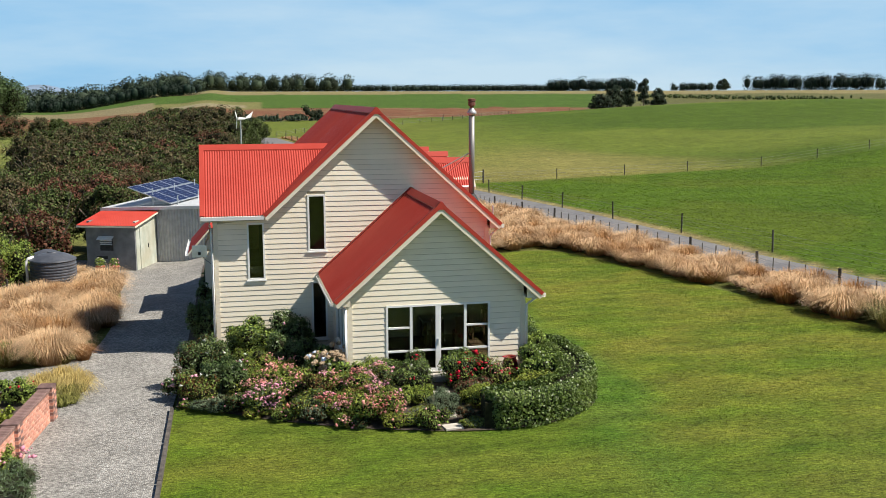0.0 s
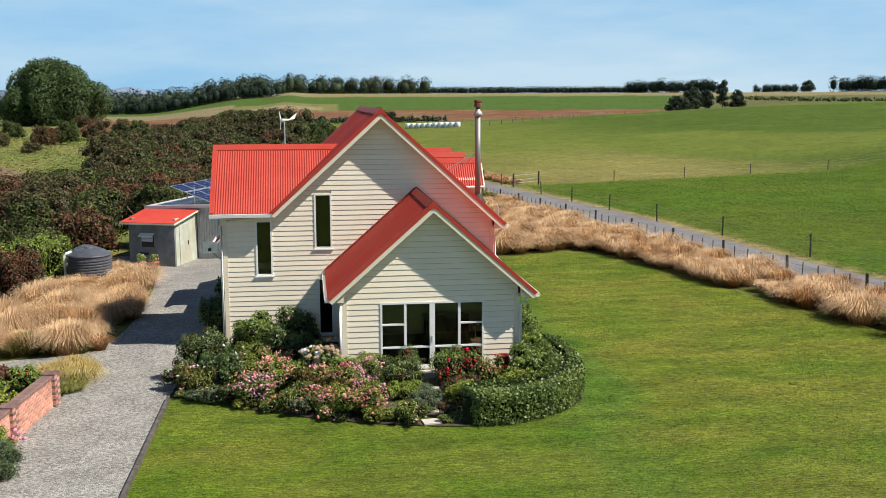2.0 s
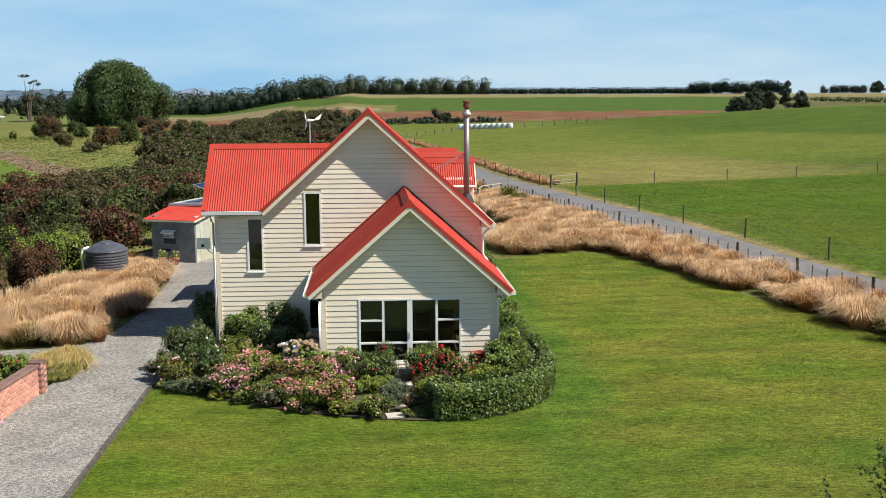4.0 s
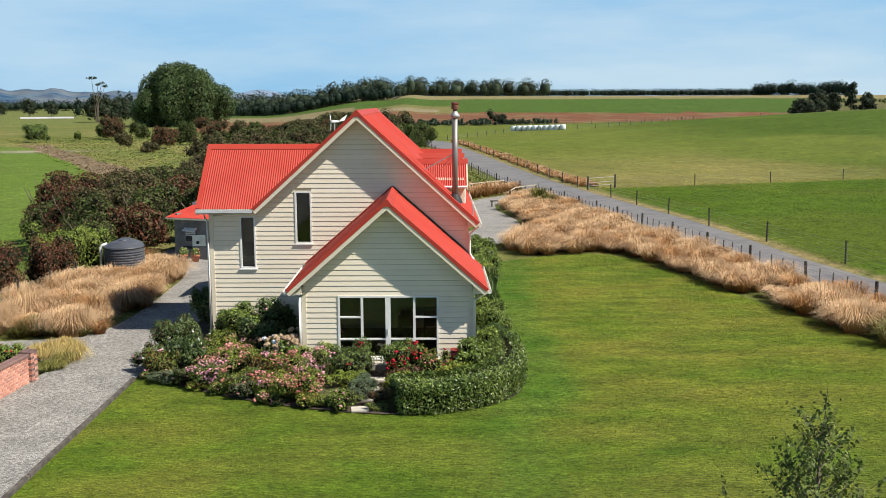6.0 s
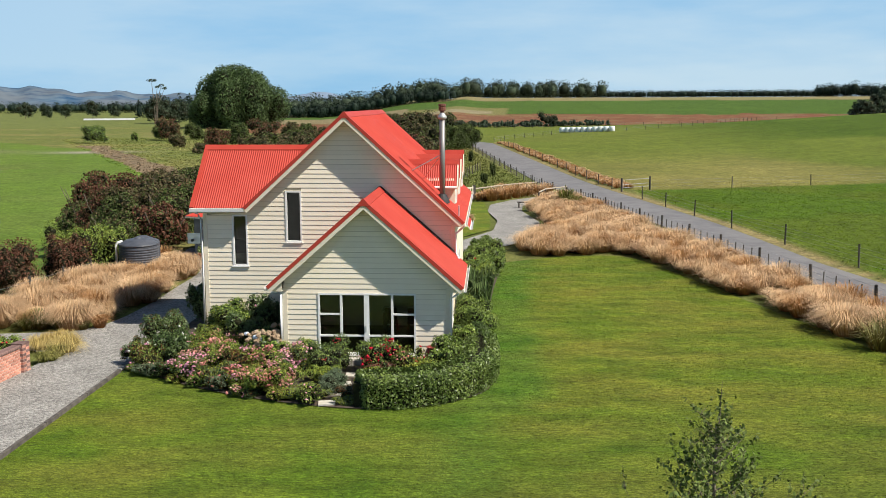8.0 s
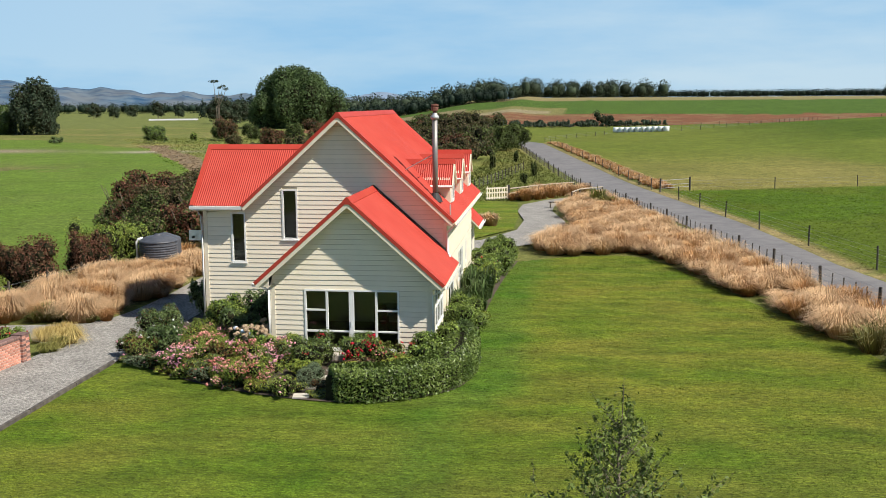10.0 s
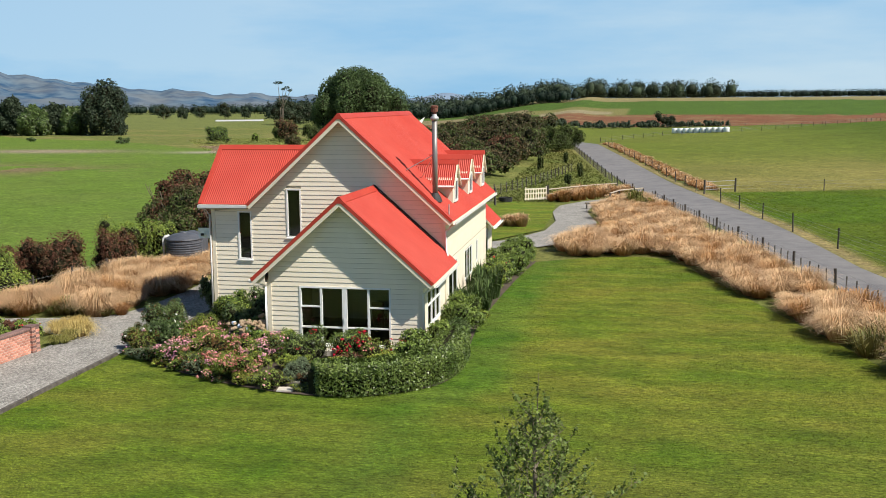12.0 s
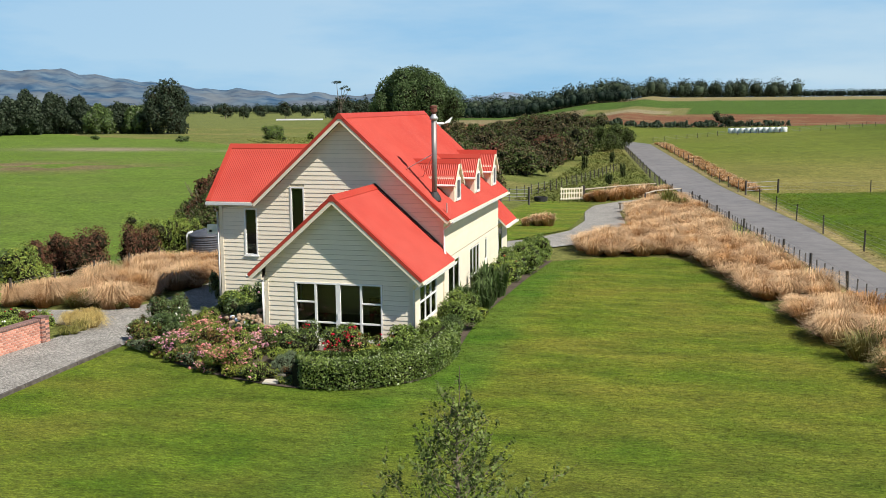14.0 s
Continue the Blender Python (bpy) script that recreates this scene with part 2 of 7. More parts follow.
# lawn: fine tufts and short streaks left by the mower
ln, ll = M["lawn"].node_tree.nodes, M["lawn"].node_tree.links
lb = ln["Principled BSDF"]
lg = ln.new("ShaderNodeNewGeometry")
value = None
for scale, stretch, lo, hi in ((9.0, (0.45, 1.6, 1), 0.55, 1.5), (26.0, (0.7, 1.2, 1), 0.5, 1.55), (0.9, (0.5, 1.4, 1), 0.7, 1.28)):
    lm, lx, lr = ln.new("ShaderNodeMapping"), ln.new("ShaderNodeTexNoise"), ln.new("ShaderNodeMapRange")
    lm.inputs["Scale"].default_value = stretch
    lm.inputs["Rotation"].default_value = (0, 0, radians(-10))
    lx.inputs["Scale"].default_value, lx.inputs["Detail"].default_value, lx.inputs["Roughness"].default_value = scale, 4, 0.65
    lr.inputs[1].default_value, lr.inputs[2].default_value, lr.inputs[3].default_value, lr.inputs[4].default_value = 0.32, 0.68, lo, hi
    ll.new(lg.outputs["Position"], lm.inputs["Vector"])
    ll.new(lm.outputs[0], lx.inputs["Vector"])
    ll.new(lx.outputs[0], lr.inputs[0])
    if value is None:
        value = lr.outputs[0]
    else:
        mul = ln.new("ShaderNodeMath")
        mul.operation = "MULTIPLY"
        ll.new(value, mul.inputs[0])
        ll.new(lr.outputs[0], mul.inputs[1])
        value = mul.outputs[0]
lh = ln.new("ShaderNodeHueSaturation")
# growth carried by the mesh: lush beside the bed and in the first mown strip, dry in the middle, darker at the near
# east
la, lmix = ln.new("ShaderNodeAttribute"), ln.new("ShaderNodeMix")
la.attribute_name = "growth"
lmix.data_type, lmix.blend_type = "RGBA", "MULTIPLY"
lmix.inputs[0].default_value = 1.0
ll.new(lb.inputs["Base Color"].links[0].from_socket, lmix.inputs[6])
ll.new(la.outputs["Color"], lmix.inputs[7])
ll.new(lmix.outputs[2], lh.inputs["Color"])
ll.new(value, lh.inputs["Value"])
ll.new(lh.outputs[0], lb.inputs["Base Color"])
lbp = ln.new("ShaderNodeBump")
lbp.inputs["Strength"].default_value, lbp.inputs["Distance"].default_value = 0.7, 0.04
ll.new(value, lbp.inputs["Height"])
ll.new(lbp.outputs[0], lb.inputs["Normal"])

# gravel: pale stones of two sizes in a grey bed
M["gravel"] = mat("pale_gravel", (0.255, 0.241, 0.217), (0.35, 0.335, 0.31), 30, 0.95, c3=(0.165, 0.158, 0.142), scale3=0.8, amount3=0.45, coords="World")
gn, gl = M["gravel"].node_tree.nodes, M["gravel"].node_tree.links
gv = gn.new("ShaderNodeTexVoronoi")
gv.inputs["Scale"].default_value = 24
gp = gn.new("ShaderNodeNewGeometry")
gl.new(gp.outputs["Position"], gv.inputs["Vector"])
gh = gn.new("ShaderNodeHueSaturation")
gr = gn.new("ShaderNodeMapRange")
gr.inputs[3].default_value, gr.inputs[4].default_value = 0.5, 1.5
gsep = gn.new("ShaderNodeSeparateColor")
gl.new(gv.outputs["Color"], gsep.inputs[0])
gl.new(gsep.outputs[0], gr.inputs[0])
gl.new(gr.outputs[0], gh.inputs["Value"])
gb = gn["Principled BSDF"]
gl.new(gb.inputs["Base Color"].links[0].from_socket, gh.inputs["Color"])
gl.new(gh.outputs[0], gb.inputs["Base Color"])
gbp = gn.new("ShaderNodeBump")
gbp.invert = True
gbp.inputs["Strength"].default_value, gbp.inputs["Distance"].default_value = 0.9, 0.03
gl.new(gv.outputs["Distance"], gbp.inputs["Height"])
gl.new(gbp.outputs[0], gb.inputs["Normal"])

# fields: the colour of each paddock is carried by the mesh, the growth within it by noise
M["field"] = mat("pasture", (0.56, 0.57, 0.55), (0.70, 0.69, 0.66), 0.3, 0.95, coords="World", spec=0.1)
fn, fl = M["field"].node_tree.nodes, M["field"].node_tree.links
fb = fn["Principled BSDF"]
fa = fn.new("ShaderNodeAttribute")
fa.attribute_name = "paddock"
fm = fn.new("ShaderNodeMix")
fm.data_type, fm.blend_type = "RGBA", "MULTIPLY"
fm.inputs[0].default_value = 1.0
fl.new(fa.outputs["Color"], fm.inputs[6])
fl.new(fb.inputs["Base Color"].links[0].from_socket, fm.inputs[7])
fh, fp, value = fn.new("ShaderNodeHueSaturation"), fn.new("ShaderNodeNewGeometry"), None
for scale, lo, hi in ((1.3, 0.72, 1.3), (4.5, 0.6, 1.45), (0.06, 0.9, 1.1)):
    fx_, fr = fn.new("ShaderNodeTexNoise"), fn.new("ShaderNodeMapRange")
    fx_.inputs["Scale"].default_value, fx_.inputs["Detail"].default_value, fx_.inputs["Roughness"].default_value = scale, 4, 0.7
    fr.inputs[1].default_value, fr.inputs[2].default_value, fr.inputs[3].default_value, fr.inputs[4].default_value = 0.33, 0.67, lo, hi
    fl.new(fp.outputs["Position"], fx_.inputs["Vector"])
    fl.new(fx_.outputs[0], fr.inputs[0])
    if value is None:
        value = fr.outputs[0]
    else:
        mul = fn.new("ShaderNodeMath")
        mul.operation = "MULTIPLY"
        fl.new(value, mul.inputs[0])
        fl.new(fr.outputs[0], mul.inputs[1])
        value = mul.outputs[0]
fl.new(fm.outputs[2], fh.inputs["Color"])
fl.new(value, fh.inputs["Value"])
fl.new(fh.outputs[0], fb.inputs["Base Color"])
fbp = fn.new("ShaderNodeBump")
fbp.inputs["Strength"].default_value, fbp.inputs["Distance"].default_value = 0.5, 0.12
fl.new(value, fbp.inputs["Height"])
fl.new(fbp.outputs[0], fb.inputs["Normal"])

M["glass"] = bpy.data.materials.new("window_glass")
M["glass"].use_nodes = True
nn, nl = M["glass"].node_tree.nodes, M["glass"].node_tree.links
nn.remove(nn["Principled BSDF"])
g1, g2, g3, g4 = nn.new("ShaderNodeBsdfTransparent"), nn.new("ShaderNodeBsdfGlossy"), nn.new("ShaderNodeMixShader"), nn.new("ShaderNodeFresnel")
g1.inputs[0].default_value = (0.6, 0.65, 0.62, 1)
g2.inputs["Roughness"].default_value = 0.01
g4.inputs[0].default_value = 1.6
nl.new(g4.outputs[0], g3.inputs[0])
nl.new(g1.outputs[0], g3.inputs[1])
nl.new(g2.outputs[0], g3.inputs[2])
nl.new(g3.outputs[0], nn["Material Output"].inputs["Surface"])


# ---- building helpers ----
def part(name, bm, material, parent=None, label="", smooth=False):
    me = bpy.data.meshes.new(name)
    bmesh.ops.recalc_face_normals(bm, faces=bm.faces)
    bm.to_mesh(me)
    bm.free()
    me.materials.append(M[material])
    if smooth:
        me.polygons.foreach_set("use_smooth", [True] * len(me.polygons))
    ob = new(name, me)
    if parent:
        ob.parent = parent
    return tagged(ob, label)


def raw(name, v, f, material, parent=None, label="", smooth=False):
    me = bpy.data.meshes.new(name)
    v, f = np.asarray(v, float), np.asarray(f, int)
    me.vertices.add(len(v))
    me.vertices.foreach_set("co", v.ravel())
    k = f.shape[1]
    me.loops.add(f.size)
    me.loops.foreach_set("vertex_index", f.ravel())
    me.polygons.add(len(f))
    me.polygons.foreach_set("loop_start", np.arange(0, f.size, k))
    me.polygons.foreach_set("loop_total", np.full(len(f), k))
    me.update()
    me.materials.append(M[material])
    if smooth:
        me.polygons.foreach_set("use_smooth", [True] * len(f))
    ob = new(name, me)
    if parent:
        ob.parent = parent
    return tagged(ob, label)


def thing(name, label, category, group="", kind="", at=(0, 0, 0)):
    ob = new(name)
    ob.location = at
    return tagged(ob, label, category, group, kind)


def hexa(bm, p):
    """A solid from eight corners: four below, four above."""
    v = [bm.verts.new(q) for q in p]
    for q in ((3, 2, 1, 0), (4, 5, 6, 7), (0, 1, 5, 4), (1, 2, 6, 5), (2, 3, 7, 6), (3, 0, 4, 7)):
        bm.faces.new([v[i] for i in q])
    return bm


def box(bm, x0, x1, y0, y1, z0, z1):
    return hexa(bm, [(x0, y0, z0), (x1, y0, z0), (x1, y1, z0), (x0, y1, z0), (x0, y0, z1), (x1, y0, z1), (x1, y1, z1), (x0, y1, z1)])


def B(*a):
    return box(bmesh.new(), *a)


def tube(bm, pts, r, n=8):
    """A round bar along points; r: one radius, or one for each point."""
    pts = [Vector(p) for p in pts]
    rs = r if isinstance(r, (list, tuple)) else [r] * len(pts)
    rings = []
    for i, p in enumerate(pts):
        d = (pts[min(i + 1, len(pts) - 1)] - pts[max(i - 1, 0)]).normalized()
        a = d.orthogonal().normalized()
        c = d.cross(a)
        rings.append([bm.verts.new(p + rs[i] * (math.cos(k * math.tau / n) * a + math.sin(k * math.tau / n) * c)) for k in range(n)])
    for a, c in zip(rings, rings[1:]):
        for k in range(n):
            bm.faces.new((a[k], a[(k + 1) % n], c[(k + 1) % n], c[k]))
    bm.faces.new(rings[0][::-1])
    bm.faces.new(rings[-1])
    return bm


def T(*a, **k):
    return tube(bmesh.new(), *a, **k)


def turned(profile, n=20, at=(0, 0, 0)):
    """A solid of revolution from (radius, height) pairs."""
    bm = bmesh.new()
    rings = [[bm.verts.new((at[0] + r * math.cos(k * math.tau / n), at[1] + r * math.sin(k * math.tau / n), at[2] + z)) for k in range(n)] for r, z in profile]
    for a, c in zip(rings, rings[1:]):
        for k in range(n):
            bm.faces.new((a[k], a[(k + 1) % n], c[(k + 1) % n], c[k]))
    bm.faces.new(rings[0][::-1])
    bm.faces.new(rings[-1])
    return bm


def ss(t):
    t = np.clip(t, 0, 1)
    return t * t * (3 - 2 * t)


# ---- ground ----
def height(x, y):
    """The lie of the land: level garden, low ground to the west, a rise to the east and slow swells far off."""
    x, y = np.asarray(x, float), np.asarray(y, float)
    d, phi = np.hypot(x, y), np.degrees(np.arctan2(x, y))
    low = -3.0 * ss((-x - 9) / 18) * (1 - 0.35 * ss((y - 200) / 400)) * ss((y + 60) / 60)
    dip = -1.2 * ss((y - 42) / 70) * ss((x + 12) / 20)
    rise = 13.5 * ss((d - 300) / 560) * ss((phi + 9.5) / 7) * ss((70 - phi) / 20)
    hill = 8.2 * np.exp(-((x - 165) ** 2 + (y - 235) ** 2) / 11250)
    yard = -0.42 * ss((y - 36) / 11) * ss((-x - 0.9) / 2.0) * ss((75 - y) / 20)
    knoll = 2.6 * ss((x - 50) / 48) * np.exp(-((y - 105) / 45) ** 2)
    return low + dip + rise + hill + yard + knoll


def hz(x, y):
    return float(height(x, y))


def paddocks(x, y):
    """Land use: base colour by place."""
    d, phi = np.hypot(x, y), np.degrees(np.arctan2(x, y))
    w = np.array([noise.fractal(Vector((a * 0.012, b * 0.012, 0)), 0.7, 2.0, 4) for a, b in zip(x, y)])
    w2 = np.array([noise.fractal(Vector((a * 0.05, b * 0.05, 3)), 0.7, 2.0, 3) for a, b in zip(x, y)])
    c = np.empty((len(x), 3))
    c[:] = (0.20, 0.225, 0.065)

    def lay(mask, col):
        m = np.clip(np.asarray(mask, float), 0, 1)[:, None]
        c[:] = c * (1 - m) + np.array(col) * m

    lay(0.5 * ss((w2 + 0.05) * 3), (0.33, 0.28, 0.11))
    lay(0.5 * ss((w - 0.02) * 4), (0.18, 0.21, 0.055))
    east = x > 24.5 - 0.055 * (y - 50) - np.where(y > 95, 0.10 * (y - 95), 0) + 1.2
    near = ss((np.interp(x, [25, 50.7, 60, 75, 100, 130], [94, 101.4, 101, 105, 112, 118]) + 0.6 * w2 - y) / 1.2)
    lay(east & (d < 345), (0.175, 0.22, 0.036))
    lay(east * (d < 330) * ss((w + 0.1) * 2) * 0.45, (0.20, 0.22, 0.046))
    lay(east * (1 - near) * ss((64 - x + 30 * w) / 22) * np.exp(-((y - 114 - 0.2 * x + 22 * w) / 24) ** 2) * 0.9, (0.31, 0.275, 0.09))
    lay(east * near, (0.10, 0.170, 0.014))
    lay(east * near * ss((w2 - 0.0) * 3) * 0.6, (0.13, 0.17, 0.02))
    lay(ss((x - 38) / 40) * (d < 345) * east * (1 - near) * ss((w + 0.45) * 2) * 0.85, (0.082, 0.142, 0.016))
    verge = np.interp(y, [24, 44, 62, 90, 142, 196], [28.6, 25.1, 24.0, 21.3, 15.6, 9.6]) + 0.7
    lay(np.exp(-((x - verge) / (0.45 + 0.15 * w2)) ** 2) * (y > 20) * (y < 200) * 0.9, (0.42, 0.32, 0.16))
    lay((phi > -13) & (phi < 40) & (d > 352 + 6 * w2), (0.25, 0.115, 0.065))
    lay((phi > -13) & (phi < 40) & (d > 352 + 6 * w2) & (w2 > 0.15), (0.28, 0.17, 0.09))
    lay((phi > -13) & (phi < 21.5) & (d > 480 + 25 * w), (0.095, 0.165, 0.03))
    lay((phi >= 21.5) & (phi < 45) & (d > 430), (0.17, 0.17, 0.07))
    lay((phi > -13) & (phi < 2) & (d > 470 + 1.5 * (phi - 2) ** 2 + 10 * w) & (d < 560), (0.24, 0.23, 0.085))
    lay((phi > -3) & (phi < 1.2) & (d > 485 + 20 * w) & (d < 520), (0.36, 0.31, 0.19))
    lay((phi > -13) & (phi < 45) & (d > 690 + 20 * w), (0.32, 0.27, 0.13))
    lay((phi < -4) & (phi > -24) & (d > 480 + 15 * w) & (d < 590), (0.30, 0.25, 0.14))
    line = x + 89 + (y - 230) * 0.53
    west = (line < 2 * w2) & (line < 0) & (x < -16)
    top = y < 238 - 0.75 * (x + 98) + 8 * w
    lay(west & top, (0.16, 0.25, 0.04))
    lay((west & top) * ss((w2 + 0.05) * 3) * 0.35, (0.18, 0.235, 0.055))
    lay(np.exp(-((x + 104) / 26) ** 2 - ((y - 150) / 12) ** 2) * 1.5 * (w2 > -0.25), (0.24, 0.19, 0.10))
    lay(np.exp(-((x + 125) / 20) ** 2 - ((y - 215) / 9) ** 2) * 1.2, (0.34, 0.29, 0.20))
    lay(np.exp(-((x + 80) / 9) ** 2 - ((y - 212) / 5) ** 2) * 1.2, (0.42, 0.38, 0.30))
    lay((np.abs(line - 3) < 3.2 + 2 * w2) & (y < 245) & (y > 60), (0.27, 0.20, 0.13))
    lay((phi < -13) & (d > 470 + 40 * w), (0.20, 0.23, 0.07))
    return c


ang = np.concatenate([np.arange(-180, -52, 4), np.arange(-52, 52, 0.22), np.arange(52, 180, 4)])
rad = np.concatenate([np.arange(1.5, 40, 2.2), np.arange(40, 150, 1.3), 150 * 1.0125 ** np.arange(0, 150), 150 * 1.0125 ** 150 * 1.12 ** np.arange(1, 15)])
aa, rr = np.meshgrid(np.radians(ang), rad)
gx, gy = (rr * np.sin(aa)).ravel(), (rr * np.cos(aa)).ravel()
gz = height(gx, gy) - 0.05
na, nr = len(ang), len(rad)
idx = np.arange(na * nr).reshape(nr, na)
quads = np.stack([idx[:-1], np.roll(idx, -1, 1)[:-1], np.roll(idx, -1, 1)[1:], idx[1:]], -1).reshape(-1, 4)
ground = raw("ground", np.stack([gx, gy, gz], 1), quads[:, ::-1], "field", smooth=True)
tagged(ground, "rolling farmland of green, tan and ploughed brown paddocks", "ground", kind="structure")
ca = ground.data.color_attributes.new("paddock", "FLOAT_COLOR", "POINT")
ca.data.foreach_set("color", np.concatenate([paddocks(gx, gy), np.ones((len(gx), 1))], 1).ravel())


def sheet(name, outline, material, z, label, category, kind="structure", thick=0.0):
    """A level patch of ground inside an outline."""
    bm = bmesh.new()
    v = [bm.verts.new((x, y, z)) for x, y in outline]
    f = bm.faces.new(v)
    if f.normal.z < 0:
        f.normal_flip()
    ys = [y for x, y in outline]
    for k in np.arange(max(min(ys), 20) + 0.7, max(ys), 1.5):
        bmesh.ops.bisect_plane(bm, geom=bm.verts[:] + bm.edges[:] + bm.faces[:], plane_co=(0, k, 0), plane_no=(0, 1, 0))
    xs = [x for x, y in outline]
    for k in np.arange(min(xs) + 0.7, max(xs), 2.0):
        bmesh.ops.bisect_plane(bm, geom=bm.verts[:] + bm.edges[:] + bm.faces[:], plane_co=(k, 0, 0), plane_no=(1, 0, 0))
    bmesh.ops.triangulate(bm, faces=bm.faces[:])
    for p in bm.verts:
        p.co.z = hz(p.co.x, p.co.y) + z
    return tagged(part(name, bm, material, smooth=True), label, category, kind=kind)


def ribbon(name, left, right, material, lift, label, category):
    """A strip of ground between two lines that follows the land."""
    def fine(line):
        out = []
        for a, c in zip(line, line[1:]):
            n = max(2, int(math.dist(a, c) / 2.5))
            out += [(a[0] + (c[0] - a[0]) * k / n, a[1] + (c[1] - a[1]) * k / n) for k in range(n)]
        return np.array(out + [line[-1]])
    L, R = fine(left), fine(right)
    n = 90
    L = np.stack([np.interp(np.linspace(0, 1, n), np.linspace(0, 1, len(L)), L[:, i]) for i in (0, 1)], 1)
    R = np.stack([np.interp(np.linspace(0, 1, n), np.linspace(0, 1, len(R)), R[:, i]) for i in (0, 1)], 1)
    k = 5
    rows = [L + (R - L) * j / (k - 1) for j in range(k)]
    v = np.concatenate([np.column_stack([r, height(r[:, 0], r[:, 1]) + lift]) for r in rows])
    i = np.arange(n - 1)
    f = np.concatenate([np.stack([j * n + i, (j + 1) * n + i, (j + 1) * n + i + 1, j * n + i + 1], 1) for j in range(k - 1)])
    return tagged(raw(name, v, f, material, smooth=True), label, category, kind="structure")


def curve_pts(ctrl, n=60):
    """A smooth line through control points."""
    ctrl = [Vector((*c, 0)) for c in ctrl]
    out = []
    for i in range(len(ctrl) - 1):
        p0, p1, p2, p3 = ctrl[max(i - 1, 0)], ctrl[i], ctrl[i + 1], ctrl[min(i + 2, len(ctrl) - 1)]
        m = max(3, n // (len(ctrl) - 1))
        for k in range(m):
            t = k / m
            q = 0.5 * ((2 * p1) + (p2 - p0) * t + (2 * p0 - 5 * p1 + 4 * p2 - p3) * t * t + (3 * p1 - p0 - 3 * p2 + p3) * t ** 3)
            out.append((q.x, q.y))
    return out + [(ctrl[-1].x, ctrl[-1].y)]


BED = curve_pts([(-1.5, 24.5), (-0.6, 23.95), (0.4, 23.25), (1.8, 22.4), (3.6, 21.6), (5.3, 21.15), (6.6, 21.1), (7.75, 21.45), (8.8, 22.3), (9.3, 23.5), (9.3, 26.0), (9.1, 30.4), (9.4, 38.0), (9.95, 44.3)], 90)
LAWN = [(-1.55, -30)] + [(-1.55, 24.3)] + curve_pts([(-1.0, 28), (4, 34), (8, 42), (10.2, 44.4), (13.7, 46.4), (16.3, 45.7), (18.0, 40.2), (19.7, 33.7), (21.2, 28.1), (22.3, 22.5), (24.0, 10)], 50) + [(25, -30)]
lawn = sheet("lawn", LAWN, "lawn", 0.0, "mown garden lawn with yellowing patches", "lawn")


def growth(x, y):
    """How lush the grass stands: a watered rim along the beds, a greener strip from the last mowing, tired grass
    between; also darker towards the near east side.
    """
    rim = np.full(len(x), 1e9)
    for bx, by in BED:
        rim = np.minimum(rim, np.hypot(x - bx, y - by))
    n1 = 0.35 * (np.sin(0.9 * x + 1.3 * np.sin(0.7 * y)) * np.sin(1.7 * y + 0.8 * np.sin(0.55 * x)) + 0.6 * np.sin(2.3 * x + 1.1 * y) * np.sin(3.1 * y - 0.9 * x))
    lush = ss((2.1 - rim + 0.6 * n1) / 1.1) * (0.3 + 0.7 * ss((x - 7.2) / 1.6))
    # first the mown strip, then a broad darker part at the near east
    mown = np.maximum(0.75 * ss((19.0 - y + 0.25 * n1) / 0.5) * ss((x - 11 + n1) / 4), 0.9 * ss((17 - y + 3 * n1) / 3) * ss((x - 5 + 2 * n1) / 6)) * (1 - lush)
    dry = ss((x - 8 + 3 * n1) / 4) * ss((y - 19.5) / 3) * ss((43 - y) / 6) * (0.5 + 0.5 * ss((n1 + 0.25) * 2))
    c = np.ones((len(x), 4))
    c[:, :3] += lush[:, None] * np.array((-0.33, -0.10, -0.1)) + mown[:, None] * np.array((-0.42, -0.26, -0.2)) + (dry * (1 - lush) * (1 - mown))[:, None] * np.array((0.12, 0.02, 0.06))
    return c


def carry(ob, name, colours):
    ob.data.color_attributes.new(name, "FLOAT_COLOR", "POINT").data.foreach_set("color", np.asarray(colours, float).ravel())


def places_of(ob):
    co = np.empty(len(ob.data.vertices) * 3)
    ob.data.vertices.foreach_get("co", co)
    return co.reshape(-1, 3).T


def grow(ob, cuts=2):
    bm = bmesh.new()
    bm.from_mesh(ob.data)
    bmesh.ops.subdivide_edges(bm, edges=bm.edges[:], cuts=cuts, use_grid_fill=True)
    bm.to_mesh(ob.data)
    bm.free()
    x, y, z = places_of(ob)
    carry(ob, "growth", growth(x, y))


grow(lawn)
sheet("garden_bed", BED + [(8.0, 44.0), (8.0, 29.6), (-0.6, 29.6), (-0.7, 46.0), (-1.3, 46.0), (-1.5, 28.0)], "soil", 0.03, "dark soil bed curving round the house", "flower bed")
DRIVE = [(-1.6, -30), (-1.6, 24.4), (-1.45, 28), (-1.25, 46), (-1.0, 49.5)] + [(-8.0, 51.5), (-7.5, 47.0)] + curve_pts([(-5.2, 44.5), (-4.5, 41), (-4.1, 35.5), (-4.3, 31), (-5.2, 29.4), (-7, 28.9), (-11, 28.2)], 30) + [(-11, 27.0)] + curve_pts([(-7.2, 27.0), (-5.3, 26.6), (-4.5, 25.5), (-4.45, 24.4)], 16) + [(-4.9, 20), (-6.2, 8), (-9, -30)]
sheet("driveway", DRIVE, "gravel", 0.005, "pale grey gravel driveway beside the house", "driveway")
ROAD_L = [(27.5, 10), (25.4, 24), (23.6, 35), (22.2, 44), (19.6, 65), (16.5, 87), (10.5, 140), (5.0, 192), (1.0, 204), (-12, 212)]
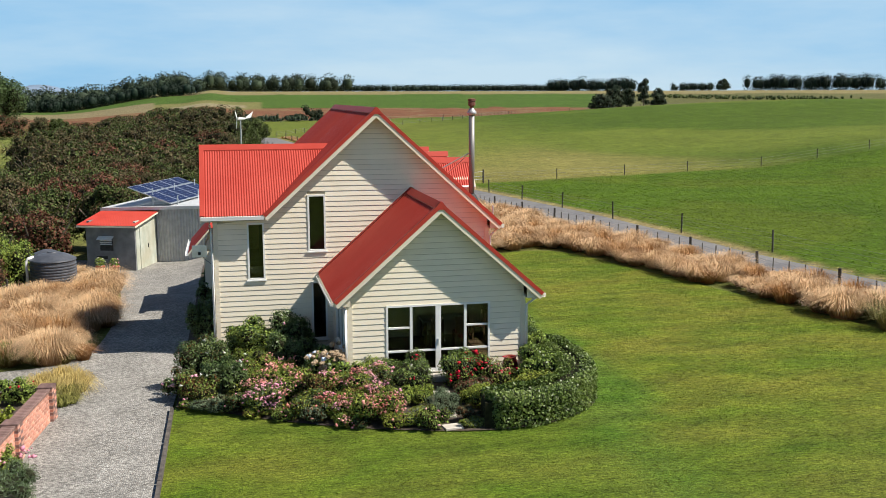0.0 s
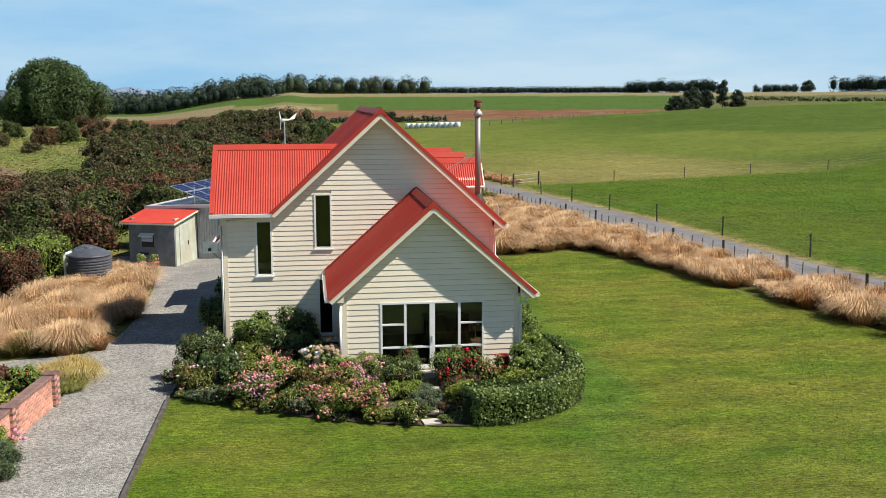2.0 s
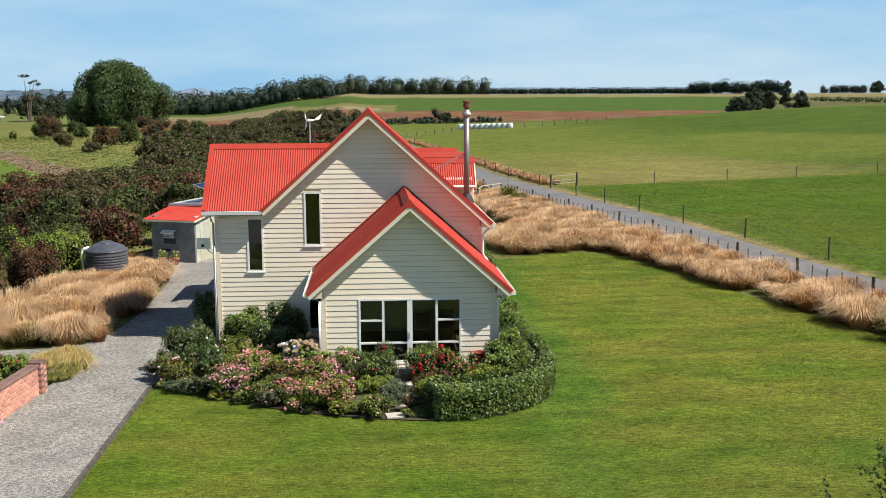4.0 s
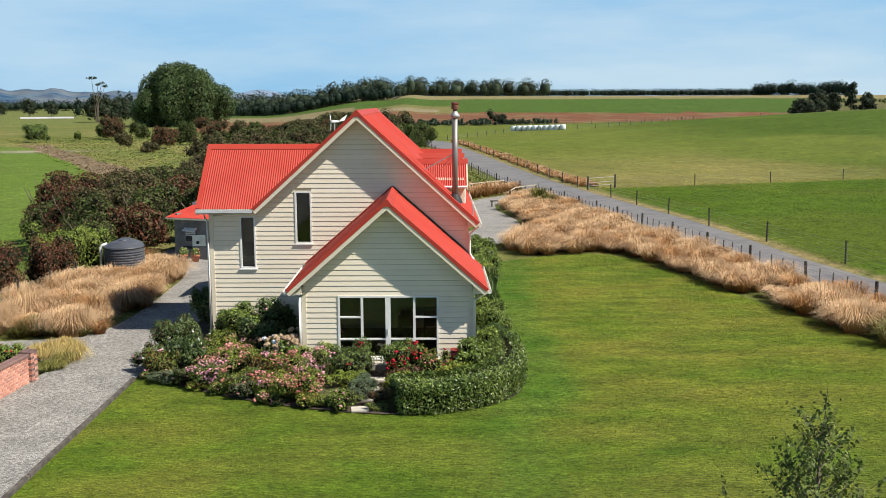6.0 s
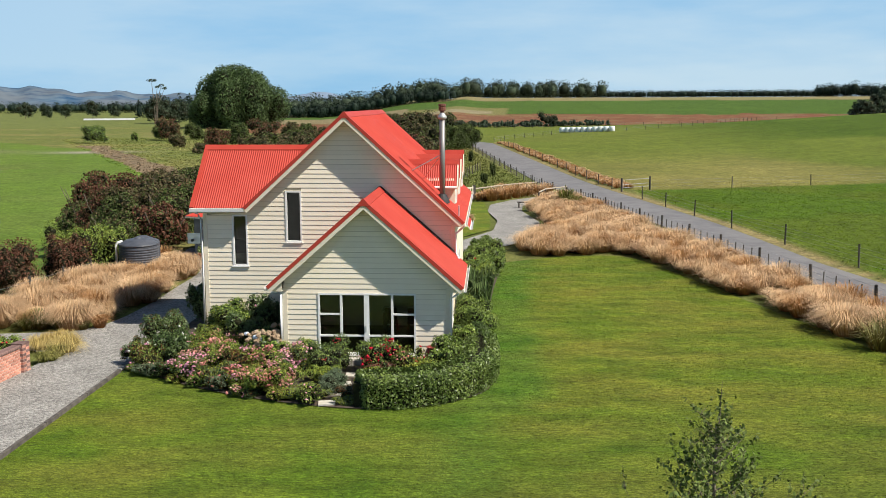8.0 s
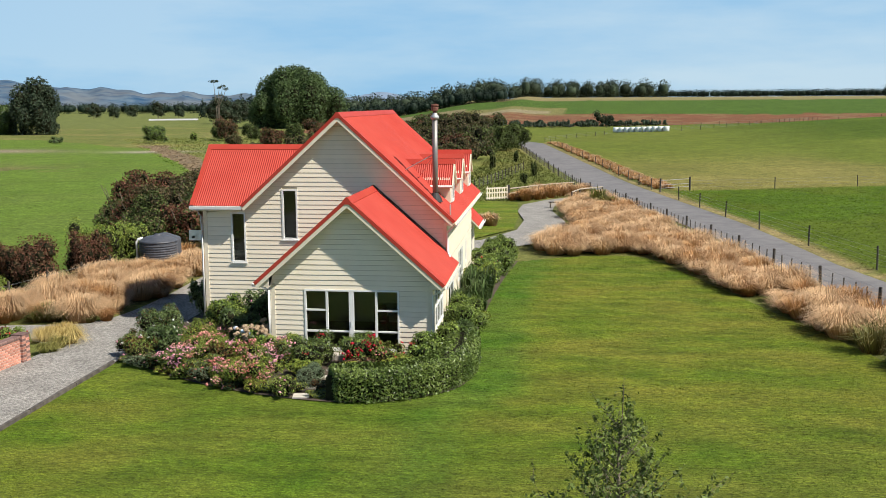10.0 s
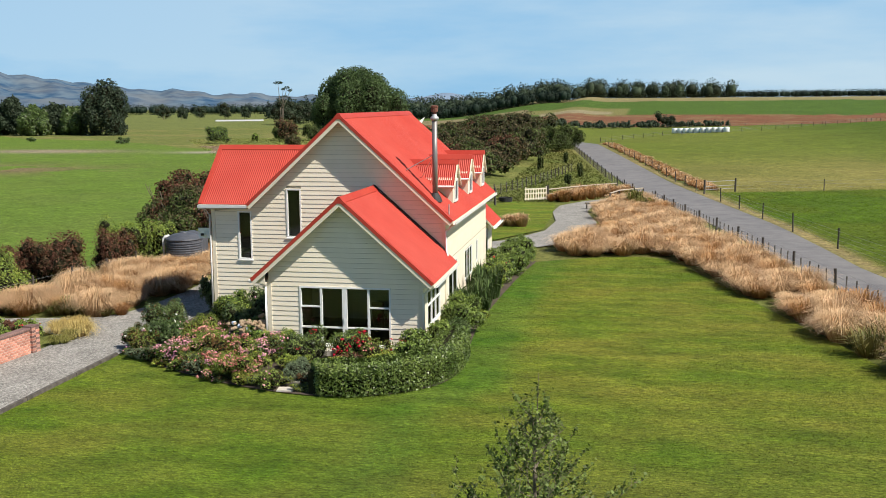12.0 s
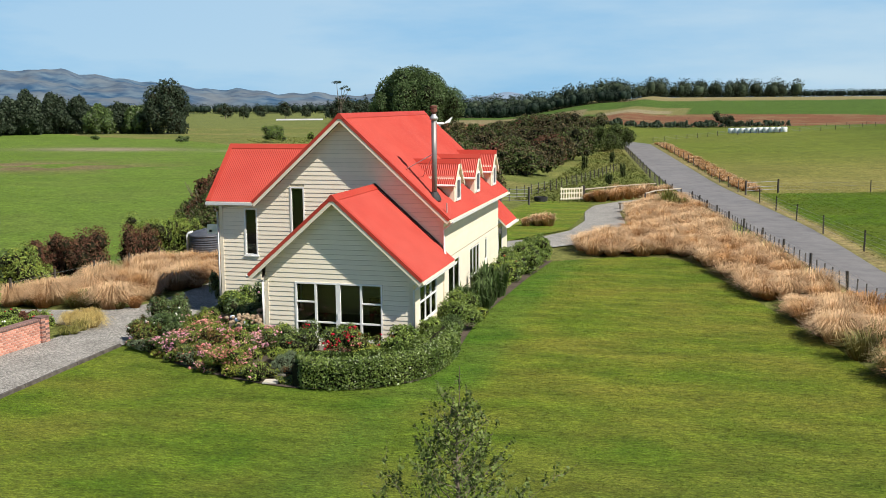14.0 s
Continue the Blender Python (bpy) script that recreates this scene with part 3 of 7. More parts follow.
ROAD_R = [(31.0, 10), (28.6, 24), (26.7, 35), (25.1, 44), (24.0, 62), (21.3, 90), (15.6, 142), (9.6, 196), (4.0, 211), (-12, 217)]
ribbon("road", ROAD_L, ROAD_R, "asphalt", 0.03, "worn grey country lane between fences", "road")
ribbon("entry_drive", [(5.4, 50), (7.6, 52), (9.4, 57), (9.7, 63), (9.0, 70), (9.2, 76), (11.0, 81), (15.6, 88)],
       [(7.5, 47), (10.4, 50.2), (12.2, 56), (12.5, 62), (11.6, 70), (11.8, 75), (13.6, 80), (17.2, 83.5)], "gravel", 0.03, "gravel entry drive curving in from the lane", "driveway")
ribbon("entry_lawn", [(2.0, 49), (3.0, 62), (3.6, 76), (5.0, 80)], [(6.2, 50.5), (9.2, 57.5), (9.2, 66), (8.7, 79)], "lawn", 0.02, "small mown lawn inside the entry", "lawn")
grow(bpy.data.objects["entry_lawn"])


# ---- house ----
S = 0.912  # roof slope of the tall block
RIDGE, RX = 7.44, 4.4
house = thing("house", "cream weatherboard two-storey house with red corrugated steel roofs", "house")


def segments(x0, x1, z0, z1, holes):
    """The stretches of a row that no opening cuts."""
    out = [(x0, x1)]
    for a, c, lo, hi in holes:
        if min(z1, hi) - max(z0, lo) > 0.3 * (z1 - z0):
            out = [s for p, q in out for s in ((p, min(q, a)), (max(p, c), q)) if s[1] - s[0] > 0.01]
    return out


def clad_wall(name, place, span, z0, z1, holes=(), pitch=0.157, thick=0.12, proud=0.030, gap=0.011):
    """A wall with a solid core and a weatherboard for each row. place maps (along, out, up) into the world;
    span gives the wall's ends at a height."""
    bm = bmesh.new()
    cuts = sorted({z0, z1, *[h for o in holes for h in o[2:] if z0 < h < z1], *np.arange(z0, z1, 0.4)})
    for a, c in zip(cuts, cuts[1:]):
        la, ra = span(a)
        lc, rc = span(c)
        lc, rc = min(lc, rc), max(lc, rc)
        pieces = segments(min(la, lc), max(ra, rc), a, c, holes)
        for p, q in pieces:
            p1 = lc if p <= min(la, lc) + 1e-6 else p
            q1 = rc if q >= max(ra, rc) - 1e-6 else q
            p0 = la if p <= min(la, lc) + 1e-6 else p
            q0 = ra if q >= max(ra, rc) - 1e-6 else q
            if q0 - p0 < 0.02:
                continue
            q1 = max(q1, p1 + 0.002)
            hexa(bm, [place(u, o, w) for u, o, w in ((p0, 0, a), (q0, 0, a), (q0, -thick, a), (p0, -thick, a), (p1, 0, c), (q1, 0, c), (q1, -thick, c), (p1, -thick, c))])
    bmesh.ops.remove_doubles(bm, verts=bm.verts, dist=0.004)
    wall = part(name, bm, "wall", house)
    z = z0
    while z < z1 - 0.04:
        top = min(z + pitch - gap, z1)
        la, ra = span(z)
        lc, rc = span(top)
        for p, q in segments(min(la, lc), max(ra, rc), z, top, holes):
            e0, e1 = p <= min(la, lc) + 1e-6, q >= max(ra, rc) - 1e-6
            p0, p1 = (la, lc) if e0 else (p, p)
            q0, q1 = (ra, rc) if e1 else (q, q)
            if q0 - p0 < 0.03 or q1 <= p1:
                continue
            b = hexa(bmesh.new(), [place(u, o, w) for u, o, w in (
                (p0, proud, z), (q0, proud, z), (q0, 0.003, z), (p0, 0.003, z), (p1, proud * 0.55, top), (q1, proud * 0.55, top), (q1, 0.003, top), (p1, 0.003, top))])
            part("weatherboard", b, "board", wall)
        z += pitch
    return wall


def window(x0, x1, z0, z1, place, cols=(), rows=(), wide={}, sill=True, slim=1.0):
    """A framed window set in a wall; cols and rows: places of the bars."""
    w = new("window")
    w.parent = house
    def bar(name, a, c, lo, hi, o0=-0.06, o1=0.045):
        o0, o1 = o0 * max(slim, 0.45), o1 * slim
        return part(name, hexa(bmesh.new(), [place(u, o, h) for u, o, h in ((a, o1, lo), (c, o1, lo), (c, o0, lo), (a, o0, lo), (a, o1, hi), (c, o1, hi), (c, o0, hi), (a, o0, hi))]), "white", w)
    t = 0.055 * (0.5 + 0.5 * slim)
    bar("frame", x0, x1, z1 - t, z1)
    bar("frame", x0, x1, z0, z0 + t)
    bar("frame", x0, x0 + t, z0 + t, z1 - t)
    bar("frame", x1 - t, x1, z0 + t, z1 - t)
    if sill:
        bar("sill", x0 - 0.04, x1 + 0.04, z0 - 0.035, z0 - 0.002, -0.02, 0.075)
    xs = [x0 + t, *cols, x1 - t]
    for c in cols:
        hw = wide.get(c, 0.035 * (0.4 + 0.6 * slim))
        bar("mullion", c - hw, c + hw, z0 + t, z1 - t, -0.05, 0.04)
    for i, (a, c) in enumerate(zip(xs, xs[1:])):
        a, c = a + (0.035 if i else 0), c - (0.035 if i < len(xs) - 2 else 0)
        zs = [z0 + t, *(rows[i] if rows else ()), z1 - t]
        for r in zs[1:-1]:
            bar("transom", a, c, r - 0.025, r + 0.025, -0.045, 0.035)
        for j, (lo, hi) in enumerate(zip(zs, zs[1:])):
            lo, hi = lo + (0.025 if j else 0), hi - (0.025 if j < len(zs) - 2 else 0)
            p = part("pane", hexa(bmesh.new(), [place(u, o, h) for u, o, h in ((a, -0.01, lo), (c, -0.01, lo), (c, -0.016, lo), (a, -0.016, lo), (a, -0.01, hi), (c, -0.01, hi), (c, -0.016, hi), (a, -0.016, hi))]), "glass", w)
            p.visible_shadow = False
    return w


def facing_south(y):
    return lambda u, o, w: (u, y - o, w)


def facing_east(x):
    return lambda u, o, w: (x + o, u, w)


def facing_west(x):
    return lambda u, o, w: (x - o, u, w)


FX, FRIDGE, FS = 5.52, 4.97, 0.883     # front block: ridge line, height and slope
FL, FR, FY = 3.05, 7.98, 25.55
WY, WL, WR, BACK = 29.5, -0.47, 7.98, 40.0
under = 0.17                            # from the roof's top to the wall's top

front_south = facing_south(FY)
FRENCH = (4.06, 7.0, 0.28, 2.16)


def front_span(z):
    half = (FRIDGE - under - z) / FS
    return max(FL, FX - half), min(FR, FX + half)


clad_wall("front_gable_wall", front_south, front_span, 0.1, FRIDGE - under - 0.06, [FRENCH])
tall = facing_south(WY)
W1, W2, W3 = (2.31, 2.86, 3.12, 4.86), (0.48, 1.0, 2.30, 4.05), (2.38, 2.86, 0.35, 2.18)


def tall_span(z):
    half = (RIDGE - under - z) / S
    return (WL if z < 4.15 else max(WL, RX - half)), min(WR, RX + half)


clad_wall("tall_gable_wall", tall, tall_span, 0.1, RIDGE - under - 0.06, [W1, W2, W3])
east = facing_east(WR)
SIDE = [(26.35, 28.55, 0.75, 2.05), (30.3, 32.12, 0.3, 2.12), (33.93, 35.8, 0.95, 2.1), (36.98, 37.42, 1.2, 2.1)]
clad_wall("east_wall", east, lambda z: (FY, BACK), 0.1, 2.3, SIDE, proud=0.012, gap=0.006)
clad_wall("east_upper_wall", east, lambda z: (WY, BACK), 2.3 + 0.03, RIDGE - S * (WR - RX) - under, [], proud=0.012, gap=0.006)
west_front = facing_west(FL)
WEST = [(26.6, 28.4, 0.6, 2.0)]
clad_wall("front_west_wall", west_front, lambda z: (FY, WY), 0.1, 2.45, WEST)
west_wing = facing_west(WL)
WRY, WRZ, WBACK = 31.31, 6.28, 33.12


def wing_span(z):
    half = (WRZ - under - z) / S
    return max(WY, WRY - half), min(WBACK, WRY + half)


clad_wall("wing_gable_wall", west_wing, wing_span, 0.1, WRZ - under - 0.06, [])
clad_wall("west_wall", facing_west(0.85), lambda z: (WBACK, BACK), 0.1, 4.0, [])
north = lambda u, o, w: (u, BACK + o, w)
clad_wall("north_wall", north, lambda z: (max(0.85, RX - (RIDGE - under - z) / S), min(WR, RX + (RIDGE - under - z) / S)), 0.1, RIDGE - under - 0.06, [])
clad_wall("wing_back_wall", lambda u, o, w: (u, WBACK + o, w), lambda z: (WL, 0.85), 0.1, 4.2, [])

window(*FRENCH, front_south, (4.76, 5.52, 6.29), ((0.86, 1.52), (0.86,), (0.86,), (0.86, 1.52)), {5.52: 0.075})
for o in (W1, W2, W3):
    window(*o, tall)
window(*SIDE[0], east, (27.1, 27.8), ((1.45,), (1.45,), (1.45,)), slim=0.5)
window(*SIDE[1], east, (31.2,), slim=0.3)
window(*SIDE[2], east, (34.55, 35.2), slim=0.3)
window(*SIDE[3], east, slim=0.3)
window(*WEST[0], west_front, (27.5,))
part("door_handle", B(5.49, 5.52, FY - 0.09, FY - 0.045, 1.0, 1.18), "alu", house)
part("door_step", B(4.75, 6.3, FY - 0.42, FY - 0.045, 0.03, 0.2), "stone", house)
# corner boards
for x, y, top in ((FL, FY, 2.32), (FR, FY, 2.32), (WL, WY, 4.12), (WR, WY, 3.75)):
    sx = -1 if x < 4 else 1
    part("corner_board", B(x - 0.09 if sx > 0 else x - 0.045, x + 0.045 if sx > 0 else x + 0.09, y - 0.045, y - 0.002, 0.08, top), "trim", house)
    part("corner_board", B(min(x, x + sx * 0.045), max(x, x + sx * 0.045), y + 0.001, y + 0.09, 0.08, top), "trim", house)


def corrugated(name, corners, parent, pitch=0.076, depth=0.011, mate="roof"):
    """Corrugated steel over a sloping convex field whose low edge runs a to b; the ribs run straight up the slope."""
    q = [np.array(p, float) for p in corners]
    e = q[1] - q[0]
    e /= np.linalg.norm(e)
    up = np.cross(e, q[-1] - q[0])
    up /= np.linalg.norm(up)
    g = np.cross(up, e)
    flat = [((p - q[0]) @ e, (p - q[0]) @ g) for p in q]
    u0, u1 = min(p[0] for p in flat), max(p[0] for p in flat)
    us = np.linspace(u0 + 1e-4, u1 - 1e-4, max(4, int((u1 - u0) / pitch * 6)))
    lo, hi = np.full(len(us), 1e9), np.full(len(us), -1e9)
    for (a, c), (b, d) in zip(flat, flat[1:] + flat[:1]):
        if abs(b - a) < 1e-9:
            continue
        t = (us - a) / (b - a)
        on = (t >= -1e-6) & (t <= 1 + 1e-6)
        h = c + (d - c) * t
        lo, hi = np.where(on, np.minimum(lo, h), lo), np.where(on, np.maximum(hi, h), hi)
    w = np.sin(us / pitch * math.tau)[:, None] * depth * up
    base = q[0] + us[:, None] * e + w
    v = np.concatenate([base + lo[:, None] * g, base + hi[:, None] * g])
    n = len(us)
    i = np.arange(n - 1)
    return raw(name, v, np.stack([i, i + 1, n + 1 + i, n + i], 1), mate, parent, smooth=True)


def slab(name, pts, t, material, parent):
    """A thin plate under a sloping field."""
    bm = bmesh.new()
    hexa(bm, [(p[0], p[1], p[2] - t) for p in pts] + [(p[0], p[1], p[2] - 0.02) for p in pts])
    return part(name, bm, material, parent)


def field(name, corners):
    corrugated(name, corners, house)
    slab("roof_deck", corners, 0.1, "trim", house)


Y0 = 29.09   # the tall roof's front edge
EAVE = RIDGE - S * (8.36 - RX)
field("roof", [(8.36, Y0, EAVE), (8.36, 40.5, EAVE), (RX, 40.5, RIDGE), (RX, Y0, RIDGE)])
LX = RX - (RIDGE - 4.31) / S
field("roof", [(LX, 40.5, 4.31), (LX, Y0, 4.31), (RX, Y0, RIDGE), (RX, 40.5, RIDGE)])
field("roof", [(0.45, 40.5, RIDGE - S * (RX - 0.45)), (0.45, 33.2, RIDGE - S * (RX - 0.45)), (LX, 33.2, 4.31), (LX, 40.5, 4.31)])
VX = RX - (RIDGE - WRZ) / S
field("wing_roof", [(-0.85, 29.15, 4.31), (LX, 29.15, 4.31), (VX, WRY, WRZ), (-0.85, WRY, WRZ)])
field("wing_roof", [(LX, 2 * WRY - 29.15, 4.31), (-0.85, 2 * WRY - 29.15, 4.31), (-0.85, WRY, WRZ), (VX, WRY, WRZ)])
FE, FY0 = FRIDGE - FS * 2.92, 25.14
field("front_roof", [(FX + 2.92, FY0, FE), (FX + 2.92, 29.46, FE), (FX, 29.46, FRIDGE), (FX, FY0, FRIDGE)])
field("front_roof", [(FX - 2.92, 29.46, FE), (FX - 2.92, FY0, FE), (FX, FY0, FRIDGE), (FX, 29.46, FRIDGE)])


def along(name, p, q, w, h, material, up=(0, 0, 1), lift=0.0):
    """A bar of w x h between two points, hung below the line unless lifted."""
    p, q = Vector(p), Vector(q)
    d = (q - p).normalized()
    side = d.cross(Vector(up)).normalized() * w / 2
    n = side.cross(d).normalized()
    pts = [a + s * side + n * z for z in (lift - h, lift) for a, s in ((p, -1), (q, -1), (q, 1), (p, 1))]
    return part(name, hexa(bmesh.new(), pts), material, house)


def rakes(xa, za, xr, zr, xb, zb, y, sign=-1):
    """Barge boards and red edge flashings up one gable."""
    for x, z, o in ((xa, za, 0.0), (xb, zb, 0.005)):
        along("barge_board", (x, y + o - 0.02 * -sign, z - 0.03), (xr, y + o - 0.02 * -sign, zr - 0.03), 0.035, 0.17, "trim")
        along("edge_flashing", (x, y + o + 0.03, z + 0.02), (xr, y + o + 0.03, zr + 0.02), 0.16, 0.03, "roof", lift=0.012)
        along("edge_flashing", (x, y + o - 0.046, z + 0.035), (xr, y + o - 0.046, zr + 0.035), 0.012, 0.105, "roof")
    part("apex_flashing", hexa(bmesh.new(), [(xr - 0.2, y - 0.056, zr - 0.16), (xr + 0.2, y - 0.056, zr - 0.16), (xr + 0.2, y + 0.1, zr - 0.16), (xr - 0.2, y + 0.1, zr - 0.16), (xr - 0.03, y - 0.056, zr + 0.05), (xr + 0.03, y - 0.056, zr + 0.05), (xr + 0.03, y + 0.1, zr + 0.05), (xr - 0.03, y + 0.1, zr + 0.05)]), "roof", house)


rakes(LX, 4.31, RX, RIDGE, 8.36, EAVE, Y0)
rakes(FX - 2.92, FE, FX, FRIDGE, FX + 2.92, FE, FY0)
for ya in (29.15, 2 * WRY - 29.15):
    part("barge_board", hexa(bmesh.new(), [(-0.87, ya, 4.11), (-0.83, ya, 4.11), (-0.83, WRY, WRZ - 0.2), (-0.87, WRY, WRZ - 0.2), (-0.87, ya, 4.28), (-0.83, ya, 4.28), (-0.83, WRY, WRZ - 0.03), (-0.87, WRY, WRZ - 0.03)]), "trim", house)
    along("edge_flashing", (-0.80, ya, 4.33), (-0.80, WRY, WRZ + 0.02), 0.14, 0.05, "roof", lift=0.012)


def cap(name, p, q, wide=0.17, drop=0.15, mate="roof"):
    """A ridge cap folded over a level ridge."""
    p, q = Vector(p), Vector(q)
    s = (q - p).normalized().cross(Vector((0, 0, 1))) * wide
    dz = Vector((0, 0, drop))
    up = Vector((0, 0, 0.035))
    bm = bmesh.new()
    v = [bm.verts.new(a + o) for a in (p, q) for o in (-s - dz + up, up * 1.3, s - dz + up, s - dz, up * 0.3, -s - dz)]
    for k in range(6):
        bm.faces.new((v[k], v[(k + 1) % 6], v[6 + (k + 1) % 6], v[6 + k]))
    bm.faces.new(v[:6])
    bm.faces.new(v[6:])
    return part(name, bm, mate, house)


cap("ridge_cap", (RX, Y0 - 0.02, RIDGE), (RX, 40.52, RIDGE))
cap("ridge_cap", (FX, FY0 - 0.02, FRIDGE), (FX, 29.46, FRIDGE))
cap("ridge_cap", (-0.87, WRY, WRZ), (VX + 0.05, WRY, WRZ))
along("apron_flashing", (FX, 29.44, FRIDGE + 0.03), (FX + 2.5, 29.44, FRIDGE - FS * 2.5 + 0.03), 0.1, 0.03, "dark", lift=0.04)
along("apron_flashing", (FX, 29.44, FRIDGE + 0.03), (FX - 2.9, 29.44, FRIDGE - FS * 2.9 + 0.03), 0.1, 0.03, "roof", lift=0.04)


def gutter(p, q, out):
    """A box gutter under an eave; out: the side that it hangs to."""
    p, q, o = Vector(p), Vector(q), Vector(out)
    z = Vector((0, 0, 1))
    sec = [(0, 0.0), (0, -0.10), (0.11, -0.10), (0.12, 0.0), (0.105, 0.0), (0.10, -0.085), (0.015, -0.085), (0.015, 0.0)]
    bm = bmesh.new()
    v = [bm.verts.new(a + o * s + z * h) for a in (p, q) for s, h in sec]
    n = len(sec)
    for k in range(n):
        bm.faces.new((v[k], v[(k + 1) % n], v[n + (k + 1) % n], v[n + k]))
    bm.faces.new(v[:n])
    bm.faces.new(v[n:])
    return part("gutter", bm, "white", house)


# boxed ends of the eaves
for x0, x1, ze, slope, y in ((FR, FX + 2.9, FE, FS, FY0), (FL, FX - 2.9, FE, FS, FY0), (WR, 8.34, EAVE, S, Y0)):
    rise = slope * abs(x1 - x0)
    part("eave_return", hexa(bmesh.new(), [(x0, y + 0.06, ze - 0.13), (x1, y + 0.06, ze - 0.13), (x1, y + 0.09, ze - 0.13), (x0, y + 0.09, ze - 0.13),
                                           (x0, y + 0.06, ze + rise - 0.1), (x1, y + 0.06, ze - 0.1), (x1, y + 0.09, ze - 0.1), (x0, y + 0.09, ze + rise - 0.1)]), "trim", house)
gutter((8.33, Y0 + 0.05, EAVE - 0.02), (8.33, 40.5, EAVE - 0.02), (1, 0, 0))
gutter((FX + 2.89, FY0 + 0.05, FE - 0.02), (FX + 2.89, 29.4, FE - 0.02), (1, 0, 0))
gutter((FX - 2.89, FY0 + 0.05, FE - 0.02), (FX - 2.89, 29.4, FE - 0.02), (-1, 0, 0))
gutter((-0.85, 29.16, 4.29), (LX + 0.02, 29.16, 4.29), (0, -1, 0))
for pts in ([(-0.6, 29.1, 4.2), (-0.6, 29.3, 4.0), (-0.56, 29.42, 3.9), (-0.56, 29.42, 0.1)],
            [(FX + 2.95, 25.45, FE - 0.1), (FX + 2.7, 25.47, FE - 0.24), (FR + 0.07, 25.47, FE - 0.36), (FR + 0.07, 25.47, 0.1)],
            [(FX - 2.95, 25.5, FE - 0.1), (FX - 2.7, 25.5, FE - 0.2), (FL - 0.09, 25.5, FE - 0.26), (FL - 0.09, 25.5, 0.1)],
            [(8.4, 29.4, EAVE - 0.1), (8.2, 29.4, EAVE - 0.25), (WR + 0.07, 29.4, EAVE - 0.4), (WR + 0.07, 29.4, FE + 0.4), (FR + 0.2, 29.1, FE + 0.25)]):
    part("downpipe", T(pts, 0.038), "white", house, smooth=True)
for x0, x1, y0, y1, z in ((WR, 8.36, Y0 + 0.1, 40.5, EAVE - 0.13), (FR, FX + 2.92, FY0 + 0.1, 29.4, FE - 0.13), (FX - 2.92, FL, FY0 + 0.1, 29.4, FE - 0.13), (-0.85, LX, 29.15, WY, 4.14)):
    part("soffit", B(x0, x1, y0, y1, z, z + 0.02), "trim", house)
# rooms: floors, ceilings and partitions that close the house
part("room_floor", B(FL + 0.13, FR - 0.13, FY + 0.13, WY + 4, 0.1, 0.27), "room_floor", house)
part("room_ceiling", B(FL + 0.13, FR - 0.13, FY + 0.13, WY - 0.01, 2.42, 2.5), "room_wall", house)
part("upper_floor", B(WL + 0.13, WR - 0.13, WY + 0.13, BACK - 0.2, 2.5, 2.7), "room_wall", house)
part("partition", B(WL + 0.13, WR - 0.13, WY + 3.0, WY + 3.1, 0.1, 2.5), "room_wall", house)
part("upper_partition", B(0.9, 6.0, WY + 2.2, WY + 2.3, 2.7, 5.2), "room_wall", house)

